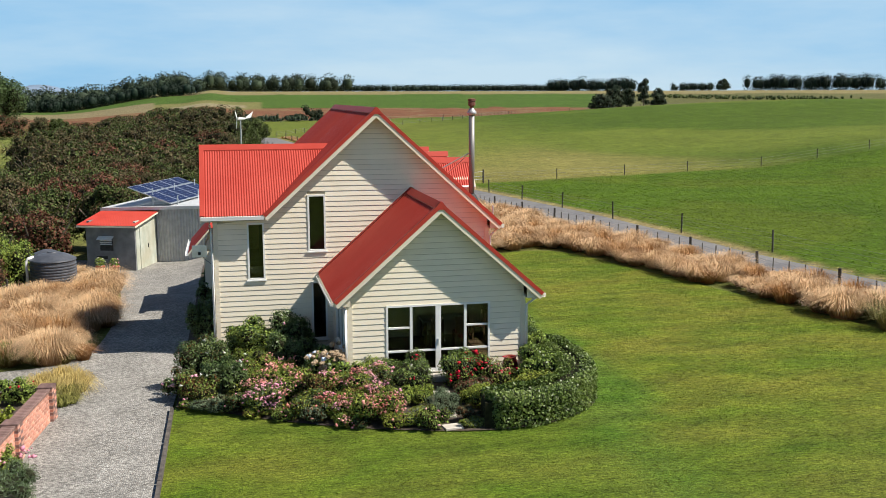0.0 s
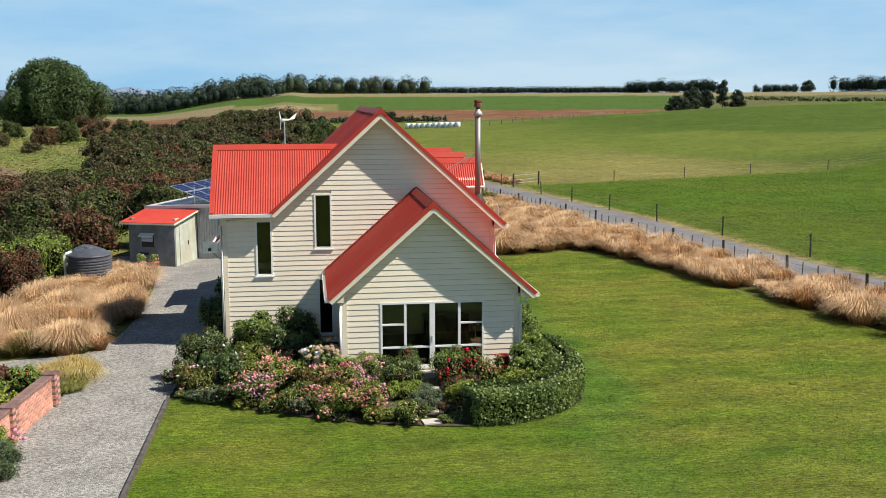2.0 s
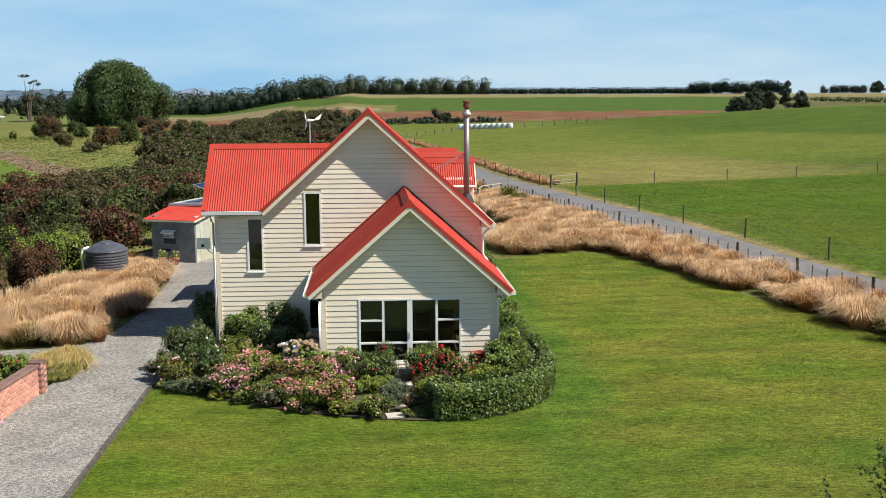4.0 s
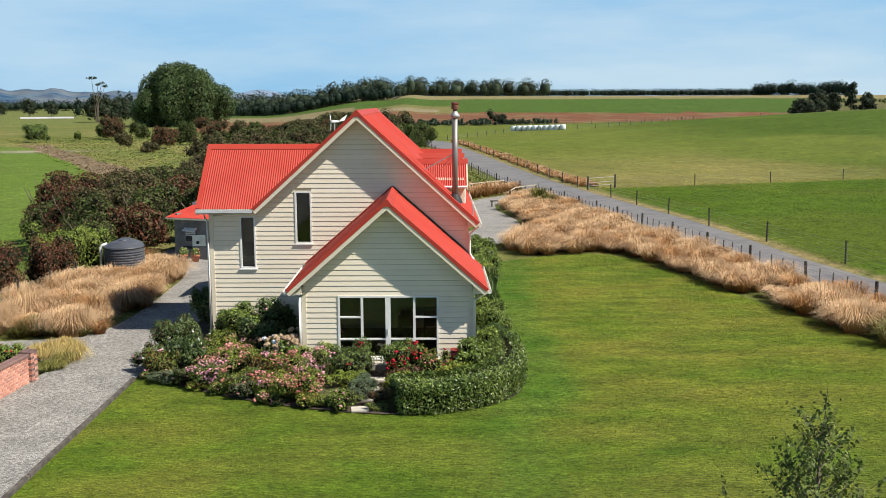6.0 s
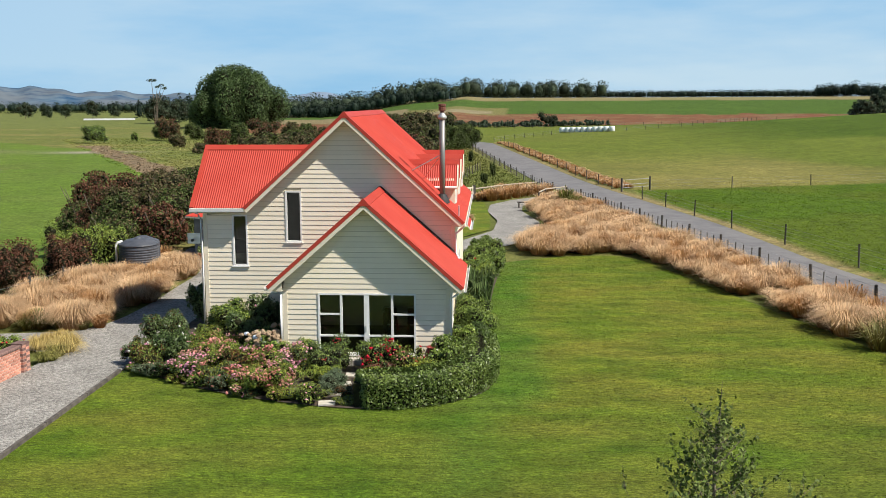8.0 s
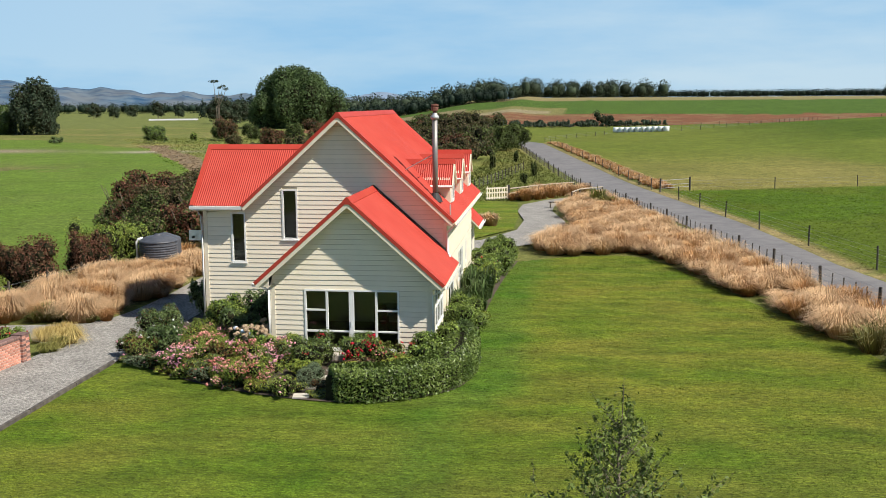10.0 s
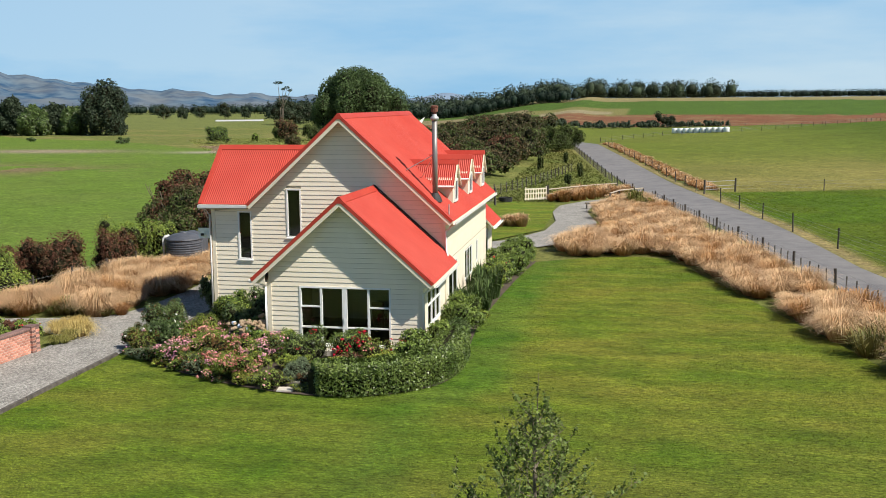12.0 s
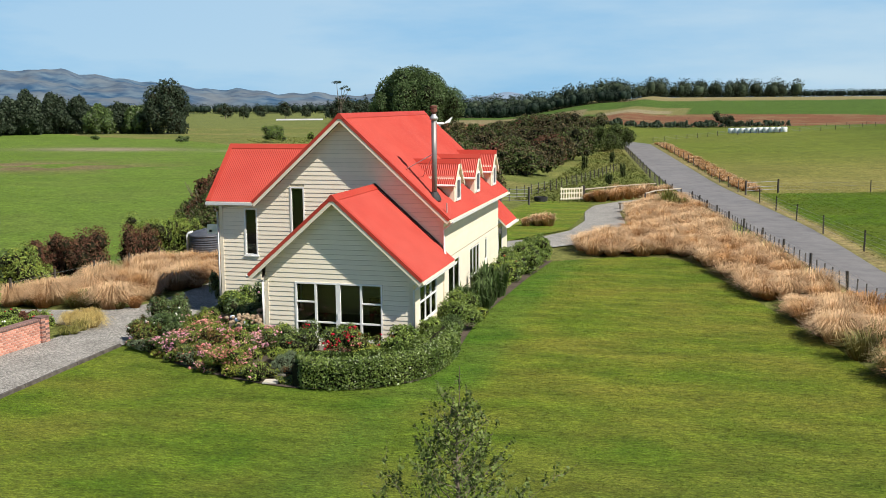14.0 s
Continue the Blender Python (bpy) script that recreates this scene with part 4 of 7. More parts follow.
# dormers on the east slope
for yc in (32.0, 35.55, 39.1):
    dm = new("dormer")
    dm.parent = house
    fx, zr, half, zs = 7.95, 5.72, 0.55, 5.06
    zb = RIDGE - S * (fx - RX)
    bm = bmesh.new()
    v = [bm.verts.new(p) for p in ((fx, yc - half, zb - 0.25), (fx, yc + half, zb - 0.25), (fx, yc + half, zs), (fx, yc, zr - 0.1), (fx, yc - half, zs))]
    k = [bm.verts.new((6.2, w.co.y, w.co.z)) for w in v]
    bm.faces.new(v)
    bm.faces.new(k)
    for i in range(5):
        bm.faces.new((v[i], v[(i + 1) % 5], k[(i + 1) % 5], k[i]))
    part("dormer_wall", bm, "trim", dm)
    hx, ze, ox = half + 0.17, 0, 8.03
    ze = zr - (zr - zs) / half * hx
    for s in (-1, 1):
        lo, hi = (ox, yc + s * hx, ze), (ox, yc, zr)
        back_lo, back_hi = (RX + (RIDGE - ze) / S, yc + s * hx, ze), (RX + (RIDGE - zr) / S, yc, zr)
        cs = [lo, back_lo, back_hi, hi] if s > 0 else [back_lo, lo, hi, back_hi]
        corrugated("dormer_roof", cs, dm)
        bm = hexa(bmesh.new(), [(p[0], p[1], p[2] - 0.07) for p in cs] + [(p[0], p[1], p[2] - 0.018) for p in cs])
        part("dormer_deck", bm, "trim", dm)
        a, c = Vector((ox, yc + s * hx, ze)), Vector((ox, yc, zr))
        part("dormer_barge", hexa(bmesh.new(), [(ox - 0.01, a.y, a.z - 0.12), (ox + 0.03, a.y, a.z - 0.12), (ox + 0.03, c.y, c.z - 0.13), (ox - 0.01, c.y, c.z - 0.13),
                                               (ox - 0.01, a.y, a.z + 0.01), (ox + 0.03, a.y, a.z + 0.01), (ox + 0.03, c.y, c.z + 0.02), (ox - 0.01, c.y, c.z + 0.02)]), "trim", dm)
        part("dormer_gutter", T([(ox, yc + s * (hx + 0.05), ze - 0.03), (back_lo[0], yc + s * (hx + 0.05), ze - 0.03)], 0.045), "white", dm)
    rp, rq = Vector((RX + (RIDGE - zr) / S - 0.05, yc, zr + 0.02)), Vector((ox + 0.04, yc, zr + 0.02))
    bm = bmesh.new()
    hexa(bm, [rp + Vector((0, -0.13, -0.15)), rq + Vector((0, -0.13, -0.15)), rq + Vector((0, 0.13, -0.15)), rp + Vector((0, 0.13, -0.15)),
              rp + Vector((0, -0.02, 0.03)), rq + Vector((0, -0.02, 0.03)), rq + Vector((0, 0.02, 0.03)), rp + Vector((0, 0.02, 0.03))])
    part("dormer_ridge", bm, "roof", dm)
    for a, c, lo, hi in ((-0.36, 0.36, zb + 0.03, zb + 0.12), (-0.36, 0.36, zb + 0.78, zb + 0.86), (-0.36, -0.27, zb + 0.12, zb + 0.78), (0.27, 0.36, zb + 0.12, zb + 0.78)):
        part("dormer_frame", B(fx - 0.01, fx + 0.05, yc + a, yc + c, lo, hi), "white", dm)
    part("dormer_pane", B(fx + 0.012, fx + 0.02, yc - 0.27, yc + 0.27, zb + 0.12, zb + 0.78), "tank", dm)
# north-east porch roof and wall
for y0, y1, z0, z1 in ((40.004, 40.15, 0.1, 2.3), (41.5, 42.65, 0.1, 2.3), (40.15, 41.5, 0.1, 0.85), (40.15, 41.5, 2.1, 2.3)):
    part("porch_wall", B(7.74, 7.9, y0, y1, z0, z1), "board", house)
window(40.15, 41.5, 0.85, 2.1, facing_east(7.9), (40.6,), slim=0.3)
part("porch_back_wall", B(5.0, 7.9, 42.654, 42.8, 0.1, 2.3), "board", house)
corrugated("porch_roof", [(8.3, 40.3, 2.27), (8.3, 43.2, 2.27), (6.6, 43.2, 3.97), (6.6, 40.3, 3.97)], house)
slab("porch_deck", [(8.3, 40.3, 2.27), (8.3, 43.2, 2.27), (6.6, 43.2, 3.97), (6.6, 40.3, 3.97)], 0.1, "trim", house)
gutter((8.3, 40.3, 2.25), (8.3, 43.2, 2.25), (1, 0, 0))
# west porch
part("porch_wall", B(-0.95, 0.84, 35.6, 38.6, 0.1, 2.35), "board", house)
part("porch_window", B(-0.98, -0.952, 36.3, 37.6, 0.9, 1.9), "solar", house)
corrugated("porch_roof", [(-1.5, 38.9, 2.3), (-1.5, 35.3, 2.3), (-0.75, 35.3, 3.15), (-0.75, 38.9, 3.15)], house)
slab("porch_deck", [(-1.5, 38.9, 2.3), (-1.5, 35.3, 2.3), (-0.75, 35.3, 3.15), (-0.75, 38.9, 3.15)], 0.1, "trim", house)
corrugated("porch_roof", [(-0.75, 38.9, 3.15), (-0.75, 35.3, 3.15), (0.85, 35.3, 3.3), (0.85, 38.9, 3.3)], house)
part("porch_end", hexa(bmesh.new(), [(-0.95, 35.6, 2.3), (0.84, 35.6, 2.3), (0.84, 38.6, 2.3), (-0.95, 38.6, 2.3), (-0.7, 35.6, 3.05), (0.84, 35.6, 3.2), (0.84, 38.6, 3.2), (-0.7, 38.6, 3.05)]), "board", house)
gutter((-1.5, 35.3, 2.28), (-1.5, 38.9, 2.28), (-1, 0, 0))

# flue with its boot, stay and cowl
flue = new("flue")
flue.parent = house
fz = RIDGE - S * (7.58 - RX)
part("flue_pipe", T([(7.58, 29.95, fz - 0.1), (7.58, 29.95, 7.3)], 0.092, n=16), "flue", flue, smooth=True)
part("flue_collar", turned([(0.11, 0), (0.15, 0.04), (0.15, 0.1), (0.09, 0.16), (0.07, 0.22)], 16, (7.58, 29.95, 7.22)), "galv", flue, smooth=True)
part("flue_cowl", turned([(0.06, 0), (0.07, 0.08), (0.12, 0.1), (0.12, 0.2), (0.09, 0.22), (0.13, 0.24), (0.13, 0.3), (0.05, 0.32)], 10, (7.58, 29.95, 7.42)), "rust", flue)
part("flue_boot", turned([(0.26, 0), (0.22, 0.12), (0.14, 0.26), (0.11, 0.3)], 14, (7.58, 29.95, fz - 0.12)), "dark", flue)
part("flue_stay", T([(7.55, 29.95, 6.05), (6.55, 30.0, RIDGE - S * (6.55 - RX) + 0.03)], 0.018, n=6), "alu", flue)
part("flue_stay", T([(7.55, 29.95, 6.05), (6.9, 31.0, RIDGE - S * (6.9 - RX) + 0.03)], 0.012, n=6), "alu", flue)
part("vent_pipe", T([(8.15, 29.45, EAVE + 0.2), (8.15, 29.45, EAVE + 0.55)], 0.025, n=6), "alu", house)

# dish on the wing's west wall
dish = thing("satellite_dish", "pale grey satellite dish on a bracket on the wall", "satellite dish")
part("reflector", B(-1.15, -0.72, 29.72, 29.75, 3.02, 3.38), "alu", dish)
part("bracket", T([(-0.93, 29.78, 3.15), (-0.8, 29.85, 2.95), (-0.52, 29.85, 2.7)], 0.018, n=6), "flue", dish)
part("receiver", B(-0.97, -0.89, 29.5, 29.6, 3.12, 3.2), "dark", dish)

# inside the front room
table = thing("table", "dining table with a pale top inside the front room", "table", at=(6.25, 28.7, 0.27))
part("tabletop", B(-0.6, 0.8, -0.42, 0.42, 0.70, 0.75), "cloth", table)
for x in (-0.52, 0.72):
    for y in (-0.34, 0.34):
        part("leg", B(x - 0.03, x + 0.03, y - 0.03, y + 0.03, 0, 0.7), "wood", table)
chair = thing("chair", "dark wooden chair at the table", "chair", "chairs round the table", at=(6.0, 28.05, 0.27))
part("seat", B(-0.21, 0.21, -0.21, 0.21, 0.43, 0.47), "wood", chair)
part("backrest", B(-0.2, 0.2, -0.22, -0.19, 0.47, 0.95), "wood", chair)
for x in (-0.18, 0.18):
    for y in (-0.18, 0.18):
        part("leg", B(x - 0.02, x + 0.02, y - 0.02, y + 0.02, 0, 0.43), "wood", chair)
for x, y, a in ((6.75, 28.05, 0), (7.45, 28.7, 90)):
    copy_thing(chair, pose(x, y, 0.27, 0, 0, a))


lamp = thing("pendant_lamp", "small cream pendant lamp hanging in the front room", "lamp", at=(6.5, 27.0, 2.42))
part("cord", T([(0, 0, 0), (0, 0, -0.3)], 0.006, n=5), "dark", lamp)
part("shade", turned([(0.03, -0.30), (0.06, -0.31), (0.11, -0.42), (0.10, -0.42), (0.05, -0.33)], 16), "trim", lamp, smooth=True)

# ---- plants: helpers ----
rng = np.random.default_rng(7)


def unit(v):
    return v / np.maximum(np.linalg.norm(v, axis=-1, keepdims=True), 1e-9)


def leaf_mesh(P, N, size, aspect=0.55, spread=0.7):
    """One folded leaf at each point, lying about its outward direction."""
    n = len(P)
    N = unit(N + spread * rng.normal(size=(n, 3)))
    A = unit(np.cross(N, rng.normal(size=(n, 3))))
    Bv = np.cross(N, A)
    L = (size * rng.uniform(0.6, 1.35, n))[:, None]
    W = L * aspect
    v = np.stack([P - A * L / 2, P + Bv * W / 2 + N * W * 0.18, P + A * L / 2, P - Bv * W / 2 + N * W * 0.18], 1).reshape(-1, 3)
    return v, np.arange(4 * n).reshape(-1, 4)


def blob_points(n, blobs, low=-0.75, shell=0.4):
    """Points on the uneven outside of a heap of rounded lumps, and their outward directions."""
    C, R = np.array([b[:3] for b in blobs], float), np.array([b[3:] for b in blobs], float)
    wgt = (R[:, 0] * R[:, 1] + R[:, 2] * (R[:, 0] + R[:, 1])) ** 0.9
    pick = rng.choice(len(blobs), int(n * 1.7), p=wgt / wgt.sum())
    D = unit(rng.normal(size=(len(pick), 3)))
    D[:, 2] = np.where(D[:, 2] < low, -D[:, 2], D[:, 2])
    k = 1 - shell * rng.random(len(pick)) ** 1.6 + 0.10 * np.sin(D[:, 0] * 7 + pick) * np.sin(D[:, 1] * 6 + 2 * pick) + 0.06 * rng.normal(size=len(pick))
    P = C[pick] + D * R[pick] * k[:, None]
    keep = np.ones(len(P), bool)
    for j in range(len(blobs)):
        inside = (((P - C[j]) / R[j]) ** 2).sum(1) < 0.55
        keep &= ~(inside & (pick != j))
    P, D = P[keep][:n], D[keep][:n]
    return P, D


# filler lumps inside the leaves: they stop see-through and stand for inner shade
def core_mesh(blobs, k=0.62):
    bm = bmesh.new()
    for x, y, z, a, b, c in blobs:
        m = Matrix.Translation((x, y, z)) @ Matrix.Diagonal((a * k, b * k, c * k, 1))
        bmesh.ops.create_icosphere(bm, subdivisions=2 if len(blobs) < 14 else 1, radius=1, matrix=m)
    for v in bm.verts:
        v.co += Vector(noise.noise_vector(v.co * 3.1)) * 0.12 * min(1.0, blobs[0][3])
    return bm


def heap(rx, ry, h, lumps, seed):
    """Rounded lumps that together fill a shrub of that width and height."""
    r = random.Random(seed)
    out = [(0, 0, h * 0.44, rx * 0.7, ry * 0.7, h * 0.44)]
    for i in range(lumps + 5):
        a = i * 2.4 + r.random()
        q = r.uniform(0.4, 0.78)
        s = r.uniform(0.22, 0.46)
        out.append((rx * q * math.cos(a), ry * q * math.sin(a), h * r.uniform(0.2, 0.8), rx * s, ry * s, h * s * 0.72))
    return out


def heads(name, P, size, material, parent, flat=0.7, label=""):
    """Blossom heads: small eight-sided heads of petals."""
    n = len(P)
    o = np.array([(1, 0, 0), (0, 1, 0), (-1, 0, 0), (0, -1, 0), (0, 0, flat), (0, 0, -flat)], float)
    f = np.array([(0, 1, 4), (1, 2, 4), (2, 3, 4), (3, 0, 4), (1, 0, 5), (2, 1, 5), (3, 2, 5), (0, 3, 5)])
    s = size * rng.uniform(0.55, 1.3, (n, 1, 1))
    v = (P[:, None, :] + s * (o[None] + 0.3 * rng.normal(size=(n, 6, 3)))).reshape(-1, 3)
    F = (f[None] + 6 * np.arange(n)[:, None, None]).reshape(-1, 3)
    return raw(name, v, F, material, parent, label)


def shrub(name, label, category, at, rx, h, leaf, size, count, lumps=5, ry=None, flowers=(), group="", aspect=0.55, seed=None, low=-0.75):
    ry = ry or rx
    ob = thing(name, label, category, group, at=(at[0], at[1], hz(*at) if len(at) < 3 else at[2]))
    bl = heap(rx, ry, h, lumps, seed if seed is not None else int(at[0] * 31 + at[1] * 17))
    part("underwood", core_mesh(bl), "core_shade", ob)["kind"] = "stuff"
    if isinstance(leaf, str):
        leaf = ((leaf, 1.0),)
    for lf, share in leaf:
        P, D = blob_points(int(count * share), bl, low)
        v, f = leaf_mesh(P, D, size, aspect)
        v[:, 2] = np.maximum(v[:, 2], 0.0)
        raw("foliage", v, f, lf, ob)["kind"] = "stuff"
    for petal, n, s, topness in flowers:
        P, D = blob_points(int(n * 3), bl, 0.0, 0.08)
        k = np.argsort(-(D[:, 2] * topness - D[:, 1] * 0.5 + rng.normal(size=len(P)) * 0.35))[:n]
        # blossoms sit in loose bunches
        seedp = P[k][rng.integers(0, max(2, len(k) // 14), n)] if n > 12 else P[k]
        Q = seedp + rng.normal(size=(len(seedp), 3)) * (s * 2.6, s * 2.6, s * 1.3)
        heads("blossom", Q + D[k] * s * 0.4, s, petal, ob)
    return ob


def inside(poly, P):
    x, y = P[:, 0], P[:, 1]
    c = np.zeros(len(P), bool)
    for (x0, y0), (x1, y1) in zip(poly, poly[1:] + poly[:1]):
        hit = ((y0 > y) != (y1 > y)) & (x < (x1 - x0) * (y - y0) / (y1 - y0 + 1e-12) + x0)
        c ^= hit
    return c


def scatter(poly, gap):
    """Places in an outline about gap apart."""
    a = np.array(poly)
    xs, ys = np.arange(a[:, 0].min(), a[:, 0].max(), gap), np.arange(a[:, 1].min(), a[:, 1].max(), gap)
    g = np.stack(np.meshgrid(xs, ys), -1).reshape(-1, 2) + rng.uniform(-0.42, 0.42, (len(xs) * len(ys), 2)) * gap
    return g[inside(poly, g)]


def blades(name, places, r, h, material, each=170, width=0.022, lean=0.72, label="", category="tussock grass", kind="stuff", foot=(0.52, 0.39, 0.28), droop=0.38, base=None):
    """Arching blades that spring from each place."""
    n = len(places) * each
    own = np.repeat(np.arange(len(places)), each)
    big = rng.uniform(0.55, 1.3, len(places))[own]
    side = (rng.normal(size=(len(places), 2)) * 0.10)[own]
    a = rng.uniform(0, math.tau, n)
    q = np.sqrt(rng.random(n))
    out = np.stack([np.cos(a), np.sin(a)], 1)
    root = places[own] + out * (q * 0.35 * r * big)[:, None]
    L = h * big * rng.uniform(0.6, 1.15, n)
    sp = r * big * q * lean * rng.uniform(0.7, 1.3, n)
    mid2 = root + out * (sp * 0.45)[:, None] + side * L[:, None] * 0.4
    tip2 = root + out * (sp * 1.05)[:, None] + side * L[:, None] * 1.0
    z0 = height(root[:, 0], root[:, 1]) if base is None else np.full(n, base)
    zm, zt = z0 + L * 0.72, z0 + L * (1.0 - droop * q)
    per = np.stack([-np.sin(a), np.cos(a)], 1) * (width * rng.uniform(0.7, 1.3, n))[:, None]
    v = np.stack([np.column_stack([root - per, z0]), np.column_stack([root + per, z0]), np.column_stack([mid2 + per * 0.8, zm]), np.column_stack([mid2 - per * 0.8, zm]), np.column_stack([tip2, zt])], 1).reshape(-1, 3)
    i = 5 * np.arange(n)[:, None]
    f = np.concatenate([i + (0, 1, 2), i + (0, 2, 3), i + (3, 2, 4)])
    ob = raw(name, v, f, material)
    # foot tone: russet base plus painted shade between the blades
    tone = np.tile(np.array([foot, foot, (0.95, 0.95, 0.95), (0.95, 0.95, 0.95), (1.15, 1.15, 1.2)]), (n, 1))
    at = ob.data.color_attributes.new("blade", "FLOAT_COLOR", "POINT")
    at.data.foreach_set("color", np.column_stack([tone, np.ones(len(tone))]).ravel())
    return tagged(ob, label, category, kind=kind)


# ---- garden bed ----
# clipped hedge that curves round the corner of the bed
hedge_line = np.array(curve_pts([(5.75, 21.55), (6.6, 21.5), (7.6, 21.85), (8.45, 22.65), (8.9, 23.8), (8.95, 25.2), (8.85, 26.4)], 60))


def clipped_hedge(name, line, wide, tall, leaf, size, count, label):
    ob = thing(name, label, "hedge", at=(0, 0, 0.03))
    seg = np.linalg.norm(np.diff(line, axis=0), axis=1)
    s = np.concatenate([[0], np.cumsum(seg)])
    d = unit(np.gradient(line, axis=0))
    nrm = np.stack([-d[:, 1], d[:, 0]], 1)
    u = rng.uniform(0, s[-1], count)
    a = rng.uniform(-0.25, math.pi + 0.25, count)
    ex = 0.42
    cx, cz = np.sign(np.cos(a)) * np.abs(np.cos(a)) ** ex, np.abs(np.sin(a)) ** ex * np.sign(np.sin(a))
    k = 1 - 0.2 * rng.random(count) ** 2 + 0.05 * np.sin(u * 5.1) * np.cos(a * 3) + 0.03 * rng.normal(size=count)
    c = np.stack([np.interp(u, s, line[:, i]) for i in (0, 1)], 1)
    m = np.stack([np.interp(u, s, nrm[:, i]) for i in (0, 1)], 1)
    z = np.where(np.sin(a) > 0, tall * 0.5 + cz * k * tall * 0.5, rng.uniform(0.0, 0.5, count) * tall)
    side = rng.random(count) < 0.4
    z = np.where(side, rng.uniform(0.03, 0.8, count) * tall, z)
    cx = np.where(side, np.sign(rng.random(count) - 0.5), cx)
    endcap = np.clip(np.minimum(u, s[-1] - u) / (wide * 0.4), 0.15, 1) ** 0.5
    P = np.column_stack([c + m * (cx * k * wide / 2 * endcap)[:, None], z])
    N = np.column_stack([m * cx[:, None], np.maximum(cz, 0) * ~side])
    v, f = leaf_mesh(P, N, size, 0.6, 0.8)
    v[:, 2] = np.maximum(v[:, 2], 0.0)
    raw("foliage", v, f, leaf, ob)
    # dark filler added along the hedge's inside, in place of its shaded depth
    bm = bmesh.new()
    rings = []
    for i in range(0, len(line), 3):
        e = 0.35 * wide
        rings.append([bm.verts.new((line[i][0] + nrm[i][0] * x * e, line[i][1] + nrm[i][1] * x * e, zz)) for x, zz in ((-1, 0.02), (-1, tall * 0.72), (0, tall * 0.78), (1, tall * 0.72), (1, 0.02))])
    for p, q in zip(rings, rings[1:]):
        for j in range(5):
            bm.faces.new((p[j], p[(j + 1) % 5], q[(j + 1) % 5], q[j]))
    bm.faces.new(rings[0])
    bm.faces.new(rings[-1])
    part("underwood", bm, "core_shade", ob)
    return ob


clipped_hedge("hedge", hedge_line, 1.0, 0.88, "leaf_hedge", 0.066, 27000, "dark glossy clipped hedge curving round the bed's corner")

GP = "plants of the front bed"
shrub("camellia", "tall dark camellia bush beside the gravel drive", "shrub", (-0.75, 26.2), 0.75, 1.42, (("leaf_dark", 0.8), ("leaf_red", 0.12)), 0.062, 6000, 6, flowers=(("petal_white", 3, 0.06, 0.6),), group=GP)
shrub("camellia", "dark leafy bush with a few white roses", "shrub", (-0.2, 25.2), 0.62, 1.05, "leaf_dark", 0.06, 4600, 6, flowers=(("petal_white", 4, 0.055, 0.8),), group=GP)
shrub("rose_bush", "low rose bush with pale pink blooms at the drive's edge", "rose bush", (-1.35, 25.3), 0.5, 0.8, (("leaf_dark", 0.7), ("leaf_red", 0.3)), 0.06, 2000, 5, flowers=(("petal_pink", 16, 0.055, 0.8),), group=GP)
shrub("nandina", "bronze and green low shrub at the bed's end", "shrub", (-0.95, 24.75), 0.55, 0.8, (("leaf_red", 0.45), ("leaf_mid", 0.5)), 0.06, 2500, 5, flowers=(("petal_white", 2, 0.05, 0.8),), group=GP)
shrub("wall_shrub", "leafy green shrub against the tall wall", "shrub", (0.45, 28.8), 0.85, 1.12, (("leaf_mid", 0.6), ("leaf_dark", 0.4), ("leaf_lime", 0.1)), 0.08, 4400, 9, ry=0.6, group=GP)
shrub("wall_shrub", "dark climbing shrub in the wall's corner", "shrub", (1.75, 28.8), 0.7, 1.4, "leaf_dark", 0.08, 3400, 9, ry=0.55, flowers=(("petal_pink", 2, 0.08, 1.0),), group=GP)
shrub("wall_shrub", "dark shrub beside the house's west corner", "shrub", (-0.9, 30.4), 0.5, 1.5, "leaf_dark", 0.085, 3600, 6, group=GP)
for yy in (32.0, 34.0, 36.2, 38.2):
    shrub("wall_shrub", "dark shrub along the shaded west wall", "shrub", (-0.6, yy), 0.62, 1.3 + 0.2 * math.sin(yy), "leaf_dark", 0.11, 2000, 6, group="shrubs along the west wall")
shrub("green_shrub", "fine yellow-green shrub among the roses", "shrub", (0.35, 26.7), 0.6, 0.95, (("leaf_lime", 0.35), ("leaf_mid", 0.65)), 0.055, 2800, 5, aspect=0.3, group=GP)
shrub("dark_shrub", "dark leafy shrub near the recessed door", "shrub", (1.7, 27.0), 0.75, 1.15, "leaf_dark", 0.07, 4000, 6, group=GP)
hyd = shrub("hydrangea", "hydrangea with faded cream and pale blue flower heads", "hydrangea", (2.35, 25.6), 0.75, 1.05, (("leaf_mid", 0.6), ("leaf_dark", 0.4)), 0.095, 2400, 6, aspect=0.7, group=GP)
P, D = blob_points(400, heap(0.8, 0.75, 1.1, 6, 3), 0.1, 0.03)
order = np.argsort(-(D[:, 2] - 0.5 * D[:, 1]))
for q in range(60):
    p = P[order[int(q * 2.6 + rng.integers(0, 3))]]
    bmx = bmesh.new()
    bmesh.ops.create_icosphere(bmx, subdivisions=3, radius=rng.uniform(0.055, 0.082), matrix=Matrix.Translation(p) @ Matrix.Diagonal((1, 1, 0.8, 1)))
    for w in bmx.verts:
        w.co += Vector(noise.noise_vector(w.co * 23)) * 0.02 + Vector(noise.noise_vector(w.co * 70)) * 0.02
    part("flower_head", bmx, "petal_cream" if q < 53 else "petal_blue", hyd)
